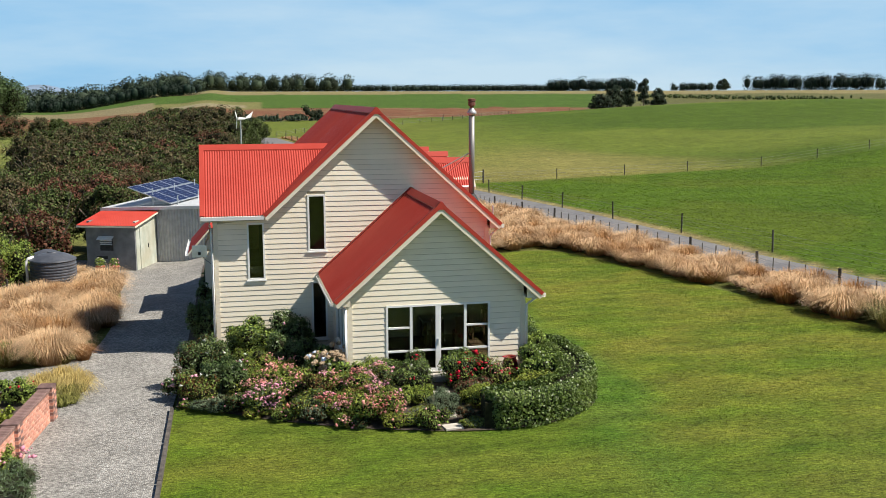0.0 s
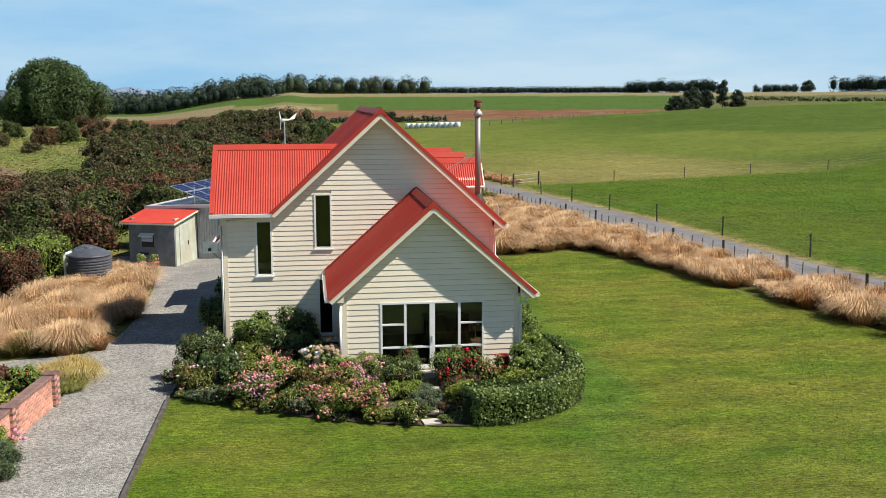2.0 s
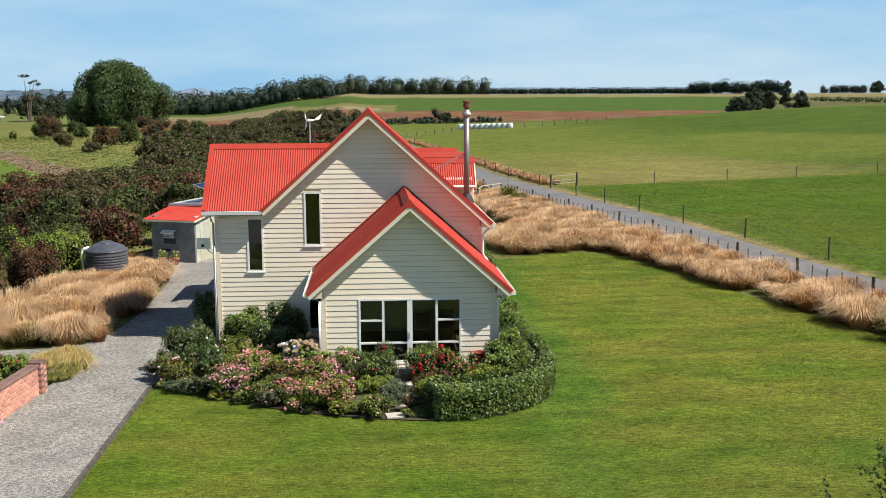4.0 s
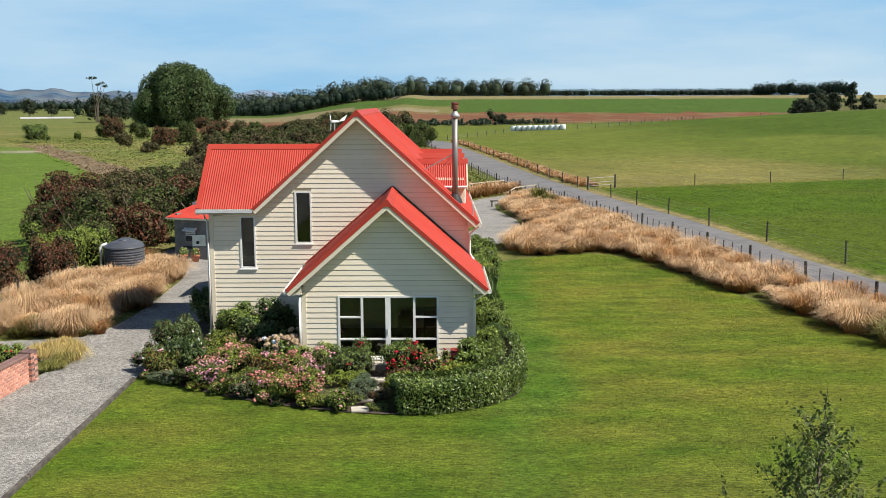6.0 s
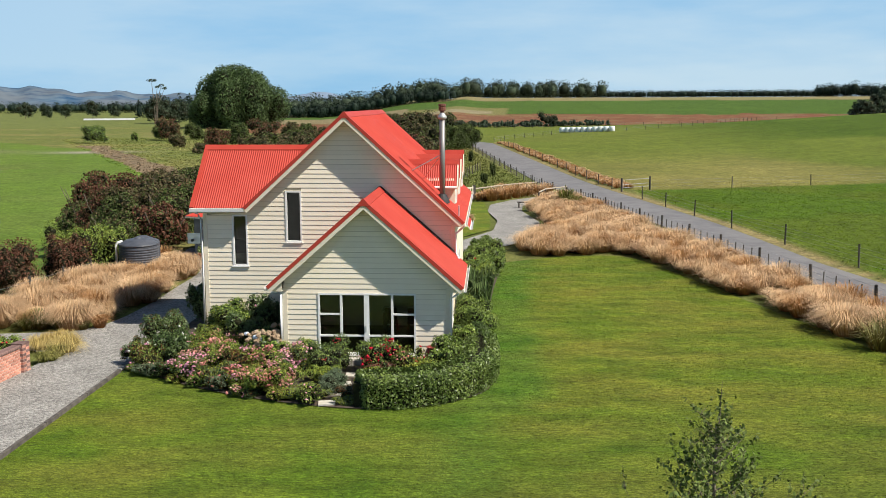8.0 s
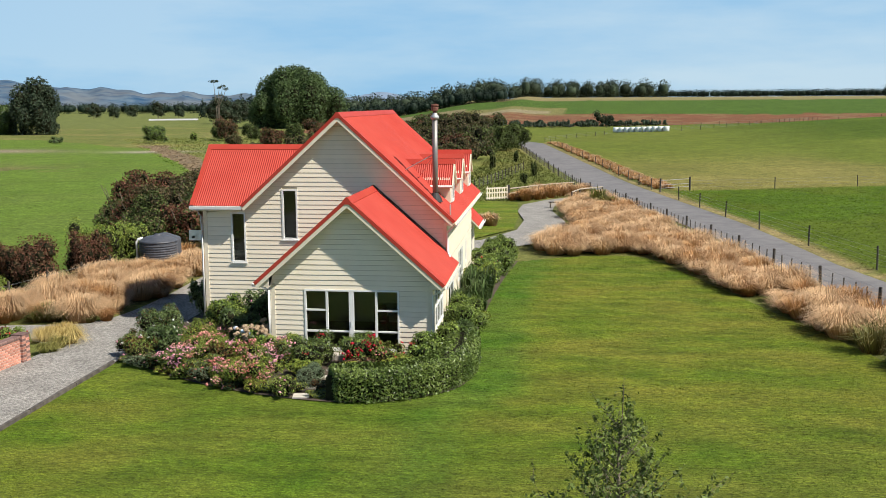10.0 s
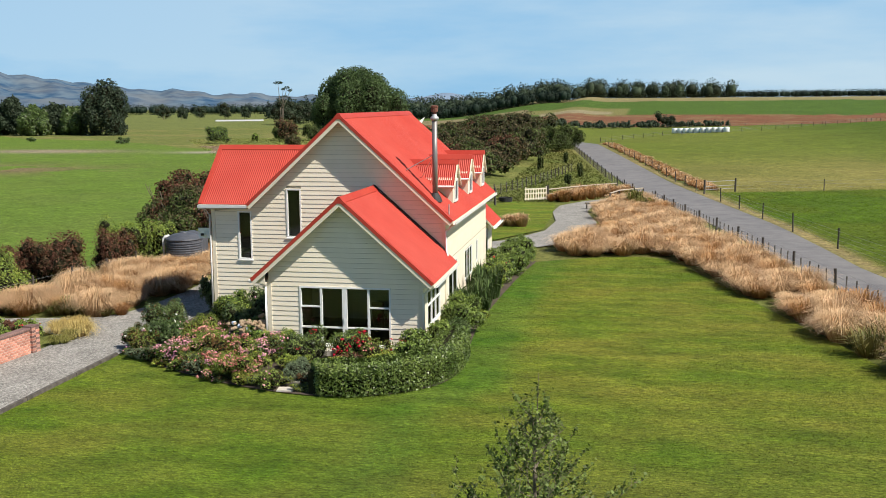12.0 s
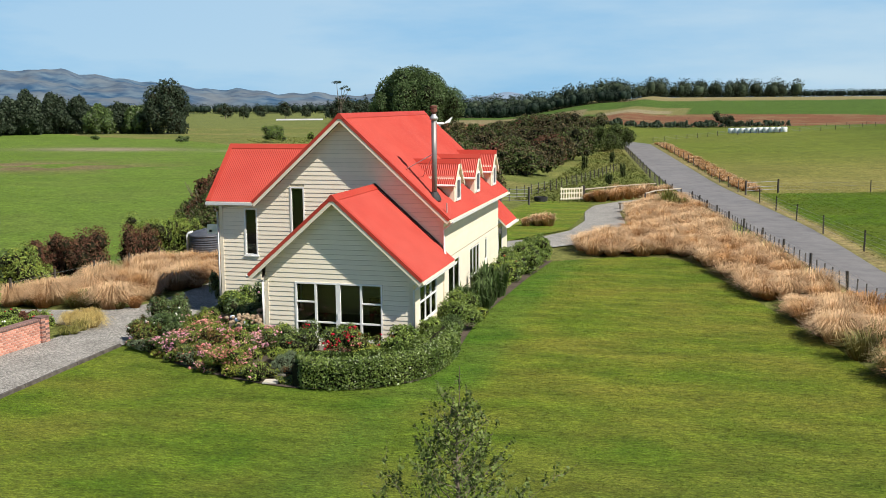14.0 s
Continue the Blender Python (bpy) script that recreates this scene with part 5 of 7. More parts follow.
for x, y, r, h, lf, pet, num in ((0.55, 25.1, 0.75, 0.85, "leaf_mid", "petal_rose", 70), (0.65, 23.6, 0.62, 0.75, "leaf_dark", "petal_pink", 80), (1.3, 24.3, 0.7, 0.8, "leaf_mid", "petal_rose", 60),
                                 (1.75, 23.0, 0.62, 0.65, "leaf_dark", "petal_rose", 45), (2.75, 24.0, 0.7, 0.85, "leaf_mid", "petal_rose", 70), (3.35, 24.2, 0.65, 0.85, "leaf_dark", "petal_pink", 85),
                                 (3.45, 22.5, 0.8, 0.75, "leaf_mid", "petal_rose", 95), (2.55, 22.6, 0.65, 0.65, "leaf_mid", "petal_rose", 60), (1.1, 25.6, 0.6, 0.85, "leaf_mid", "petal_rose", 50)):
    shrub("rose_bush", "flowering rose bush with %s blooms" % ("pink" if pet == "petal_pink" else "coral-red"), "rose bush", (x, y), r, h, ((lf, 0.65), ("leaf_red", 0.18), ("leaf_lime", 0.35)), 0.055, 3600, 9,
          flowers=((pet, int(num * 2.0), 0.036, 0.8), ("petal_pink" if pet == "petal_rose" else "petal_rose", num // 2, 0.03, 0.6)), group="rose bushes")
shrub("nandina", "bronze-tipped upright shrub among the roses", "shrub", (2.0, 23.9), 0.5, 0.95, (("leaf_red", 0.7), ("leaf_mid", 0.3)), 0.06, 2400, 5, group=GP)
shrub("nandina", "fine green and bronze shrub", "shrub", (2.75, 23.1), 0.45, 0.75, (("leaf_lime", 0.35), ("leaf_red", 0.4)), 0.05, 2000, 5, group=GP)
shrub("green_shrub", "loose green shrub below the window", "shrub", (3.55, 25.0), 0.65, 0.85, (("leaf_mid", 0.8), ("leaf_lime", 0.2)), 0.06, 2800, 6, group=GP)
shrub("fuchsia", "dark fine-leaved shrub with small red flowers", "shrub", (4.5, 24.6), 0.75, 0.95, (("leaf_dark", 0.7), ("leaf_mid", 0.3)), 0.05, 3400, 6, flowers=(("petal_red", 14, 0.035, 0.7),), group=GP)
shrub("green_shrub", "light green low shrub by the path", "shrub", (4.55, 23.5), 0.55, 0.5, (("leaf_lime", 0.5), ("leaf_mid", 0.5)), 0.05, 2200, 5, group=GP)
shrub("lavender", "rounded grey-green lavender bush", "lavender", (4.95, 22.45), 0.48, 0.66, "leaf_grey", 0.075, 3600, 4, aspect=0.16, group=GP)
shrub("catmint", "low silver-green groundcover along the lawn", "groundcover", (4.25, 21.85), 0.85, 0.36, (("leaf_grey", 0.35), ("leaf_lime", 0.65)), 0.06, 3000, 5, ry=0.4, aspect=0.3, group=GP)
shrub("catmint", "small yellow-green groundcover beside the stepping stone", "groundcover", (5.5, 21.45), 0.42, 0.24, (("leaf_lime", 0.6), ("leaf_grey", 0.4)), 0.05, 1800, 5, ry=0.24, aspect=0.3, group=GP)
shrub("catmint", "low grey-green groundcover at the drive's corner", "groundcover", (-0.35, 24.0), 0.9, 0.32, ("leaf_grey"), 0.06, 3200, 6, ry=0.42, aspect=0.3, group=GP)
shrub("rose_bush", "tall rose bush with deep red blooms beside the glass doors", "rose bush", (6.0, 24.5), 0.75, 1.15, (("leaf_mid", 0.5), ("leaf_dark", 0.5)), 0.06, 3400, 7, flowers=(("petal_red", 70, 0.052, 0.5),), group="rose bushes")
shrub("rose_bush", "rose bush with red blooms and bronze leaves", "rose bush", (6.75, 24.3), 0.6, 0.95, (("leaf_mid", 0.7), ("leaf_red", 0.3)), 0.055, 2600, 6, flowers=(("petal_rose", 30, 0.045, 0.6), ("petal_red", 12, 0.045, 0.6)), group="rose bushes")
shrub("burgundy_shrub", "low dark burgundy shrub", "shrub", (6.0, 23.55), 0.55, 0.6, (("leaf_hawred", 0.7), ("leaf_dark", 0.3)), 0.05, 2200, 5, group=GP)
shrub("lime_shrub", "golden-lime clipped shrub beside the hedge", "shrub", (5.95, 22.7), 0.5, 0.72, (("leaf_lime", 0.75), ("leaf_mid", 0.25)), 0.05, 3000, 4, group=GP)
shrub("bronze_grass", "small bronze shrub at the bed's edge", "shrub", (5.45, 21.75), 0.32, 0.4, (("leaf_red", 0.6), ("leaf_grey", 0.4)), 0.05, 1200, 4, aspect=0.25, group=GP)
shrub("marigold", "low plant with yellow flowers", "flowers", (6.85, 23.5), 0.35, 0.4, "leaf_mid", 0.05, 900, 4, flowers=(("tussock_gold", 14, 0.045, 1.0),), group=GP)
shrub("lime_shrub", "low yellow-green shrub behind the hedge", "shrub", (7.55, 22.95), 0.75, 0.85, (("leaf_lime", 0.7), ("leaf_mid", 0.3)), 0.05, 3000, 5, ry=0.4, group=GP)
shrub("round_shrub", "rounded glossy green shrub by the house corner", "shrub", (8.15, 24.3), 0.9, 1.12, (("leaf_mid", 0.5), ("leaf_hedge", 0.5)), 0.085, 4200, 6, group=GP)
shrub("green_shrub", "narrow dark shrub against the corner", "shrub", (8.4, 25.9), 0.45, 1.15, "leaf_mid", 0.07, 1800, 5, group=GP)
# bed along the sunny east wall
shrub("rosemary", "loose dark rosemary bush", "shrub", (8.55, 27.3), 0.62, 0.9, "leaf_rosemary", 0.09, 3600, 6, aspect=0.2, group="shrubs along the east wall")
shrub("round_shrub", "large glossy green rounded shrub", "shrub", (8.7, 28.9), 0.85, 1.25, (("leaf_hedge", 0.5), ("leaf_mid", 0.5)), 0.075, 5600, 6, group="shrubs along the east wall")
shrub("lime_shrub", "small yellow-green shrub by the lawn", "shrub", (9.05, 30.2), 0.4, 0.6, (("leaf_lime", 0.6), ("leaf_mid", 0.4)), 0.06, 1500, 4, group="shrubs along the east wall")
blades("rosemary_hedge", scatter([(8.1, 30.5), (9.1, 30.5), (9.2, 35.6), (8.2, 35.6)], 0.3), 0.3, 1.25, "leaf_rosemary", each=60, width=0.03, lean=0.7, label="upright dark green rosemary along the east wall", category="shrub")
shrub("green_shrub", "yellowish green shrub by the wall", "shrub", (8.6, 36.3), 0.75, 1.15, (("leaf_mid", 0.6), ("leaf_lime", 0.25)), 0.09, 2800, 6, group="shrubs along the east wall")
shrub("round_shrub", "green shrub with small red flowers", "shrub", (8.8, 38.4), 0.8, 1.15, (("leaf_mid", 0.6), ("leaf_dark", 0.4)), 0.09, 2600, 6, flowers=(("petal_red", 10, 0.05, 0.7),), group="shrubs along the east wall")
for x, y in ((8.9, 40.4), (9.0, 42.2), (9.1, 44.0), (8.9, 45.6)):
    shrub("round_shrub", "glossy dark green shrub in a row", "shrub", (x, y), 0.95, 1.15, (("leaf_hedge", 0.6), ("leaf_mid", 0.4)), 0.085, 3600, 6, group="shrubs along the east wall")
# low plants that spill over the bed's front edge
front_edge = [p for p in BED if -1.2 < p[0] < 5.6 and p[1] < 24.4]
for i, (x, y) in enumerate(front_edge[::3]):
    if abs(x - 4.98) < 0.35:
        continue
    lf = ("leaf_mid", "leaf_grey", "leaf_dark", "leaf_lime")[i % 4]
    shrub("edging_plant", "low leafy plant along the lawn's edge", "plant", (x + 0.05, y + 0.13), 0.36, 0.26 + 0.12 * (i % 3), ((lf, 0.8), ("leaf_red", 0.2)), 0.05, 1000, 5, group="edging plants",
          flowers=(("petal_rose" if i % 2 else "petal_pink", 5, 0.035, 0.8),))
# stepping stones, pot, edging
for x, y, a in ((4.98, 21.45, 8), (5.05, 22.3, -10), (5.15, 23.2, 15), (5.3, 24.1, 0)):
    st = tagged(part("stepping_stone", B(-0.22, 0.22, -0.17, 0.17, 0, 0.05), "stone"), "pale flat stepping stone in the bed", "stone", "stepping stones")
    st.matrix_basis = pose(x, y, 0.03, 0, 0, a)
pot = thing("plant_pot", "glazed red-brown garden urn by the wall", "pot", at=(7.5, 25.2, 0.03))
part("body", turned([(0.12, 0), (0.2, 0.18), (0.23, 0.36), (0.18, 0.52), (0.15, 0.56), (0.19, 0.6), (0.17, 0.6), (0.13, 0.5)], 18), "urn", pot, smooth=True)
edge = thing("timber_edging", "weathered timber edging between lawn and drive", "edging")
for k in range(14):
    y0 = 24.3 - 2.4 * (k + 1)
    e = part("sleeper", hexa(bmesh.new(), [(-1.64 + 0.008 * (k % 2), y0 + 0.015, -0.03), (-1.54, y0 + 0.015, -0.03), (-1.54, y0 + 2.385, -0.03), (-1.64, y0 + 2.385, -0.03),
                                          (-1.63, y0 + 0.02, 0.11), (-1.55, y0 + 0.02, 0.105), (-1.55, y0 + 2.38, 0.10), (-1.63, y0 + 2.38, 0.11)]), "sleeper", edge)

# ---- tussock banks ----
WEST_BANK = [(-4.35, 29.6), (-4.15, 33), (-4.2, 36), (-4.7, 41.5), (-5.1, 42.8), (-6.0, 43.2), (-7.6, 46.6), (-8.3, 46), (-6.4, 42.5), (-6.0, 39.8), (-8.3, 39.2), (-8.9, 34), (-9.6, 29.0), (-6.6, 29.1)]
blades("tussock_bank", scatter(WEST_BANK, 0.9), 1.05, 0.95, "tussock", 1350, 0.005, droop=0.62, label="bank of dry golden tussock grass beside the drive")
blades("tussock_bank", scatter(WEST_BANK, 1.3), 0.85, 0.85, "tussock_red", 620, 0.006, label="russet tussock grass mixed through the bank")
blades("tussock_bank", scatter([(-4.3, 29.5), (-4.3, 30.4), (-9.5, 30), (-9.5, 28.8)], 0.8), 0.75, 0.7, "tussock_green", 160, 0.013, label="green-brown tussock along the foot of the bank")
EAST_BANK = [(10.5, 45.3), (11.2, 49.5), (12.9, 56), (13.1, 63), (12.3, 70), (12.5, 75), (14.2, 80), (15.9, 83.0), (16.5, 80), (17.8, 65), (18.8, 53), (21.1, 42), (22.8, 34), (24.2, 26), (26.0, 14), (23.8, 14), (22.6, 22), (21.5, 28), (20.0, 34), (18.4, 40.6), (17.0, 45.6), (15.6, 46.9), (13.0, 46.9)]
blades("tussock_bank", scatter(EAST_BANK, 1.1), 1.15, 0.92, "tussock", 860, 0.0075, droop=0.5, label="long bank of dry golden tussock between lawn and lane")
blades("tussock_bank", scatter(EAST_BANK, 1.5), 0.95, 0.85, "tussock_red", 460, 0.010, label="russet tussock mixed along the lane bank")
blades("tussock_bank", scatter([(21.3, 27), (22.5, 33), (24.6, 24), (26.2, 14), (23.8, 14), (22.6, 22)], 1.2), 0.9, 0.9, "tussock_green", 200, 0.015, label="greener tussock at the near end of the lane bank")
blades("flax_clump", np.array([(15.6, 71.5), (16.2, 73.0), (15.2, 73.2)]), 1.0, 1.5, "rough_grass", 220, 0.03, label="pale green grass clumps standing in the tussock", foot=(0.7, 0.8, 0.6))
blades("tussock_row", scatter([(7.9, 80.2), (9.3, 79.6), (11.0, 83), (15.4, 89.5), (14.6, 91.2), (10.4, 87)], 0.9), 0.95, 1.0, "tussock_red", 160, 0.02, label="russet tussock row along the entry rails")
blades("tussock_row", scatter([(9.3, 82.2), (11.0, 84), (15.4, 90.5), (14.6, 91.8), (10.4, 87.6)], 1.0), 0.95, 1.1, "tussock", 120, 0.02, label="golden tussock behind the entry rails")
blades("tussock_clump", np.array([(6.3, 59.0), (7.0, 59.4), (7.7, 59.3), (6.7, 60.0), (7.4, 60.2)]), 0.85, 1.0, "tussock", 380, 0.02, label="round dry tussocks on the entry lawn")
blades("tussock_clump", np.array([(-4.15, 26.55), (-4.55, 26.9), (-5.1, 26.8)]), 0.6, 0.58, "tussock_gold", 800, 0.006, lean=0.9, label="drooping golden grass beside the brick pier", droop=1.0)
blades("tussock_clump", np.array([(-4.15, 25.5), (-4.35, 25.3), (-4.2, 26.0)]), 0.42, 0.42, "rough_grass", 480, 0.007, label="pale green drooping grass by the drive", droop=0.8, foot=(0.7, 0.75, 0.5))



def tufts(name, xy, h, w, material, tone, attribute, label, blades_each=3, lean=1.3):
    """Short tufts of grass: a few leaning blades at each place, in the tones given."""
    n = len(xy) * blades_each
    root = np.repeat(xy, blades_each, 0) + rng.normal(size=(n, 2)) * w * 0.6
    a = rng.uniform(0, math.tau, n)
    L = h * rng.uniform(0.5, 1.3, n)
    z = height(root[:, 0], root[:, 1]) - 0.01
    side = np.stack([np.cos(a), np.sin(a)], 1) * (w * rng.uniform(0.6, 1.2, n) / 2)[:, None]
    tip = root + rng.normal(size=(n, 2)) * L[:, None] * lean
    v = np.stack([np.column_stack([root - side, z]), np.column_stack([root + side, z]), np.column_stack([tip, z + L])], 1).reshape(-1, 3)
    ob = raw(name, v, np.arange(3 * n).reshape(-1, 3), material)
    carry(ob, attribute, np.repeat(np.repeat(tone, blades_each, 0), 3, 0))
    return tagged(ob, label, "grass", kind="stuff")


def strewn(x0, x1, y0, y1, n):
    return np.column_stack([rng.uniform(x0, x1, n), rng.uniform(y0, y1, n)])


spots = strewn(-1.5, 23, 13, 46, 90000)
spots = spots[inside(LAWN, spots) & ~inside(BED + [(8.0, 44.0), (8.0, 29.6), (-0.6, 29.6), (-0.7, 46.0), (-1.5, 28.0)], spots) & ~((spots[:, 1] > 29.0) & (spots[:, 0] < 9))]
tufts("lawn_grass", spots, 0.035, 0.03, "lawn", growth(*spots.T), "growth", "short mown blades of the garden lawn", 2)


def pasture(x0, x1, y0, y1, n, h, w, label, shade, keep):
    q = strewn(x0, x1, y0, y1, n)
    q = q[keep(q[:, 0], q[:, 1])]
    # tones lifted above the ground's colour to offset shade on upright blades
    tone = paddocks(q[:, 0], q[:, 1]) * rng.uniform(shade[0], shade[1], (len(q), 1))
    tufts("pasture_grass", q, h, w, "field", np.column_stack([tone, np.ones(len(q))]), "paddock", label)


def lane_side(x, y):
    return x > np.interp(y, [10, 24, 44, 62, 90, 142, 196], [31.8, 29.2, 25.8, 24.8, 22.0, 17.5, 11.5])


pasture(22, 90, 24, 104, 40000, 0.05, 0.06, "lush grass tufts of the paddock beside the lane", (1.2, 2.1), lane_side)
pasture(-120, -18, 75, 300, 20000, 0.16, 0.3, "rough tufts of the western pasture", (1.0, 2.0), lambda x, y: (x + 89 + (y - 230) * 0.53 > -2) & (x < -18 - 0.12 * (y - 100)))
pasture(2, 16, 78, 190, 8000, 0.2, 0.18, "uncut grass tufts of the strip beside the lane", (0.7, 1.5), lambda x, y: x < np.interp(y, [78, 87, 140, 190], [6, 15, 9, 3.5]))

VERGE = [(21.9, 95), (19.2, 118), (16.6, 143), (13.8, 168), (10.4, 196)]
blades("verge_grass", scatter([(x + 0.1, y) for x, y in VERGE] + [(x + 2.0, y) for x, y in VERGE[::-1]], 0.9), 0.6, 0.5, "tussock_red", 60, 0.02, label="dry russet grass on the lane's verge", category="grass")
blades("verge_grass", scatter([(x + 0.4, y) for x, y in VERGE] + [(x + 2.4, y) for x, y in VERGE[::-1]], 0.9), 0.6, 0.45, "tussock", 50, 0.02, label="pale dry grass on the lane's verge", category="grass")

# ---- shrubs beyond the bank ----
FH = "shrubs behind the tussock"
for x, y, r, h, lf in ((-10.6, 36.0, 1.2, 2.2, "leaf_hawred"), (-9.3, 38.2, 0.95, 2.3, "leaf_hawred"), (-11.9, 36.8, 1.1, 2.1, "leaf_hawred"), (-12.9, 36.0, 1.0, 1.9, "leaf_hawred"), (-8.9, 41.8, 1.1, 2.5, "leaf_mid"), (-9.9, 40.4, 1.2, 2.5, "leaf_mid"), (-10.0, 31.0, 1.0, 2.2, "leaf_mid"), (-11.4, 30.2, 1.2, 2.4, "leaf_dark"), (-9.7, 27.6, 0.9, 1.9, "leaf_mid")):
    shrub("garden_shrub", "%s shrub behind the tussock bank" % ("dark red-leaved" if lf == "leaf_hawred" else "bright green leafy"), "shrub", (x, y), r, h, ((lf, 0.8), ("leaf_haw" if lf == "leaf_hawred" else "leaf_lime", 0.2)), 0.09, 4200, 14, group=FH)
# raised bed behind the brick wall
sheet("raised_bed", [(-4.7, 24.2), (-5.1, 20), (-6.4, 8), (-12, 8), (-12, 26.8), (-7.2, 26.8), (-5.6, 26.0)], "soil", 0.10, "planted bed behind the brick wall", "flower bed")
for x, y, r, h, lf, pet in ((-5.4, 25.4, 0.5, 0.6, "leaf_mid", "petal_red"), (-6.2, 26.0, 0.55, 0.5, "leaf_hawred", "petal_pink"), (-6.3, 24.8, 0.6, 0.5, "leaf_mid", "petal_white"), (-5.6, 23.6, 0.5, 0.55, "leaf_lime", "petal_pink"),
                            (-7.4, 26.0, 0.6, 0.6, "leaf_mid", "petal_red"), (-6.4, 22.8, 0.6, 0.55, "leaf_mid", "petal_pink"), (-5.9, 21.4, 0.55, 0.5, "leaf_lime", "petal_white")):
    shrub("bed_plant", "low leafy plant in the raised bed", "plant", (x, y, 0.1), r, h, ((lf, 1.0),), 0.07, 1400, 5, flowers=((pet, 6, 0.04, 0.9),), group="plants of the raised bed")
shrub("lavender", "grey-green lavender at the drive's edge", "lavender", (-4.45, 19.4), 0.6, 0.7, (("leaf_grey", 0.6), ("leaf_rosemary", 0.4)), 0.09, 3400, 5, aspect=0.14)
shrub("rose_bush", "small bush with bright pink flowers by the wall", "rose bush", (-4.75, 20.6), 0.42, 0.65, "leaf_mid", 0.06, 1500, 5, flowers=(("petal_pink", 22, 0.05, 0.8),), group="rose bushes")

# ---- young tree on the lawn ----
def young_tree(at, tall):
    """Upright leader with many rising wands, close below and few above, each set with single leaves."""
    ob = thing("young_tree", "young sparse-leaved tree standing on the lawn", "tree", at=at)
    r = random.Random(12)
    part("trunk", T([(0, 0, 0), (0.03, 0.02, tall * 0.3), (0.0, 0.03, tall * 0.62), (0.05, 0.02, tall * 0.85), (0.06, 0.0, tall)], [0.05, 0.04, 0.02, 0.009, 0.003], n=7), "bark", ob)
    limbs, sets = bmesh.new(), []

    def wand(p, d, L, w):
        """A shoot that bends upward; its leaves sit along it."""
        pts, q = [p], p
        for k in range(4):
            d = (d + Vector((r.uniform(-0.25, 0.25), r.uniform(-0.25, 0.25), 0.22))).normalized()
            q = q + d * L / 4
            pts.append(q)
        tube(limbs, pts, [w, w * 0.75, w * 0.5, w * 0.35, 0.0018], 4)
        return pts

    for i in range(52):
        t = 0.08 + 0.72 * (i / 52) ** 1.15
        a = i * 2.399 + r.uniform(-0.4, 0.4)
        L = (2.3 - 1.9 * ((t - 0.08) / 0.72) ** 0.8) * r.uniform(0.6, 1.15)
        main = wand(Vector((0.02, 0.02, tall * t)), Vector((math.cos(a), math.sin(a), r.uniform(0.15, 0.7))).normalized(), L, 0.013)
        sets.append((main, int(6 + 9 * L)))
        for k in range(int(2 + 3.6 * L)):
            j = r.randrange(1, 4)
            side = Vector((r.uniform(-1, 1), r.uniform(-1, 1), r.uniform(-0.1, 0.9))).normalized()
            m = wand(main[j].lerp(main[j + 1], r.random()), side, r.uniform(0.2, 0.55), 0.005)
            sets.append((m, r.randrange(7, 15)))
    sets.append(([Vector((0, 0.03, tall * 0.62)), Vector((0.03, 0.02, tall * 0.75)), Vector((0.05, 0.02, tall * 0.87)), Vector((0.055, 0.01, tall * 0.95)), Vector((0.06, 0, tall))], 34))
    part("limb_structure", limbs, "bark", ob)
    P = []
    for pts, n in sets:
        for k in range(n):
            u = 4 * r.uniform(0.15, 1.0)
            P.append(tuple(pts[min(3, int(u))].lerp(pts[min(3, int(u)) + 1], u - min(3, int(u)))))
    P = np.array(P)
    P += rng.normal(size=P.shape) * 0.025
    v, f = leaf_mesh(P, rng.normal(size=P.shape) + (0, 0, 0.7), 0.078, 0.56, 0.7)
    raw("leaves", v, f, "leaf_young", ob)
    return ob


young_tree((12.62, 11.6, 0.0), 3.62)


# ---- yard: sheds, tank, brick wall ----
def tin_wall(name, p, q, z0, z1a, z1b, parent, mate="galv"):
    """An upright corrugated wall from p to q, its top running from z1a to z1b."""
    return corrugated(name, [(*p, z0), (*q, z0), (*q, z1b), (*p, z1a)], parent, 0.15, 0.022, mate)


YZ = hz(-4.4, 47.6)
shed = thing("store_shed", "small grey concrete store with a red lean-to roof", "shed", at=(-4.45, 47.6, YZ))
shed.rotation_euler = (0, 0, radians(-20))
part("front_wall", B(-2.45, 0, 0, 0.12, 0, 2.2), "concrete", shed)
part("side_wall", B(-0.12, 0.01, 0.121, 2.4, 0, 2.35), "green_iron", shed)
part("side_wall", B(-2.45, -2.33, 0.121, 2.4, 0, 2.35), "concrete", shed)
part("door", B(0.011, 0.04, 0.5, 1.5, 0.02, 2.0), "green_iron", shed, "pale green sheet door")
part("door_handle", B(0.041, 0.07, 1.32, 1.37, 0.95, 1.15), "dark", shed)
corrugated("roof", [(-2.75, -0.35, 2.2), (0.22, -0.35, 2.2), (0.22, 2.4, 2.62), (-2.75, 2.4, 2.62)], shed)
part("roof_deck", hexa(bmesh.new(), [(-2.75, -0.35, 2.1), (0.22, -0.35, 2.1), (0.22, 2.4, 2.52), (-2.75, 2.4, 2.52), (-2.75, -0.35, 2.18), (0.22, -0.35, 2.18), (0.22, 2.4, 2.6), (-2.75, 2.4, 2.6)]), "trim", shed)
lv = new("louvre_window")
lv.parent = shed
part("frame", B(-1.75, -1.1, -0.02, -0.001, 0.95, 1.62), "dark", lv)
part("hood", hexa(bmesh.new(), [(-1.8, -0.3, 1.5), (-1.05, -0.3, 1.5), (-1.05, -0.021, 1.62), (-1.8, -0.021, 1.62), (-1.8, -0.3, 1.53), (-1.05, -0.3, 1.53), (-1.05, -0.021, 1.66), (-1.8, -0.021, 1.66)]), "white", lv)
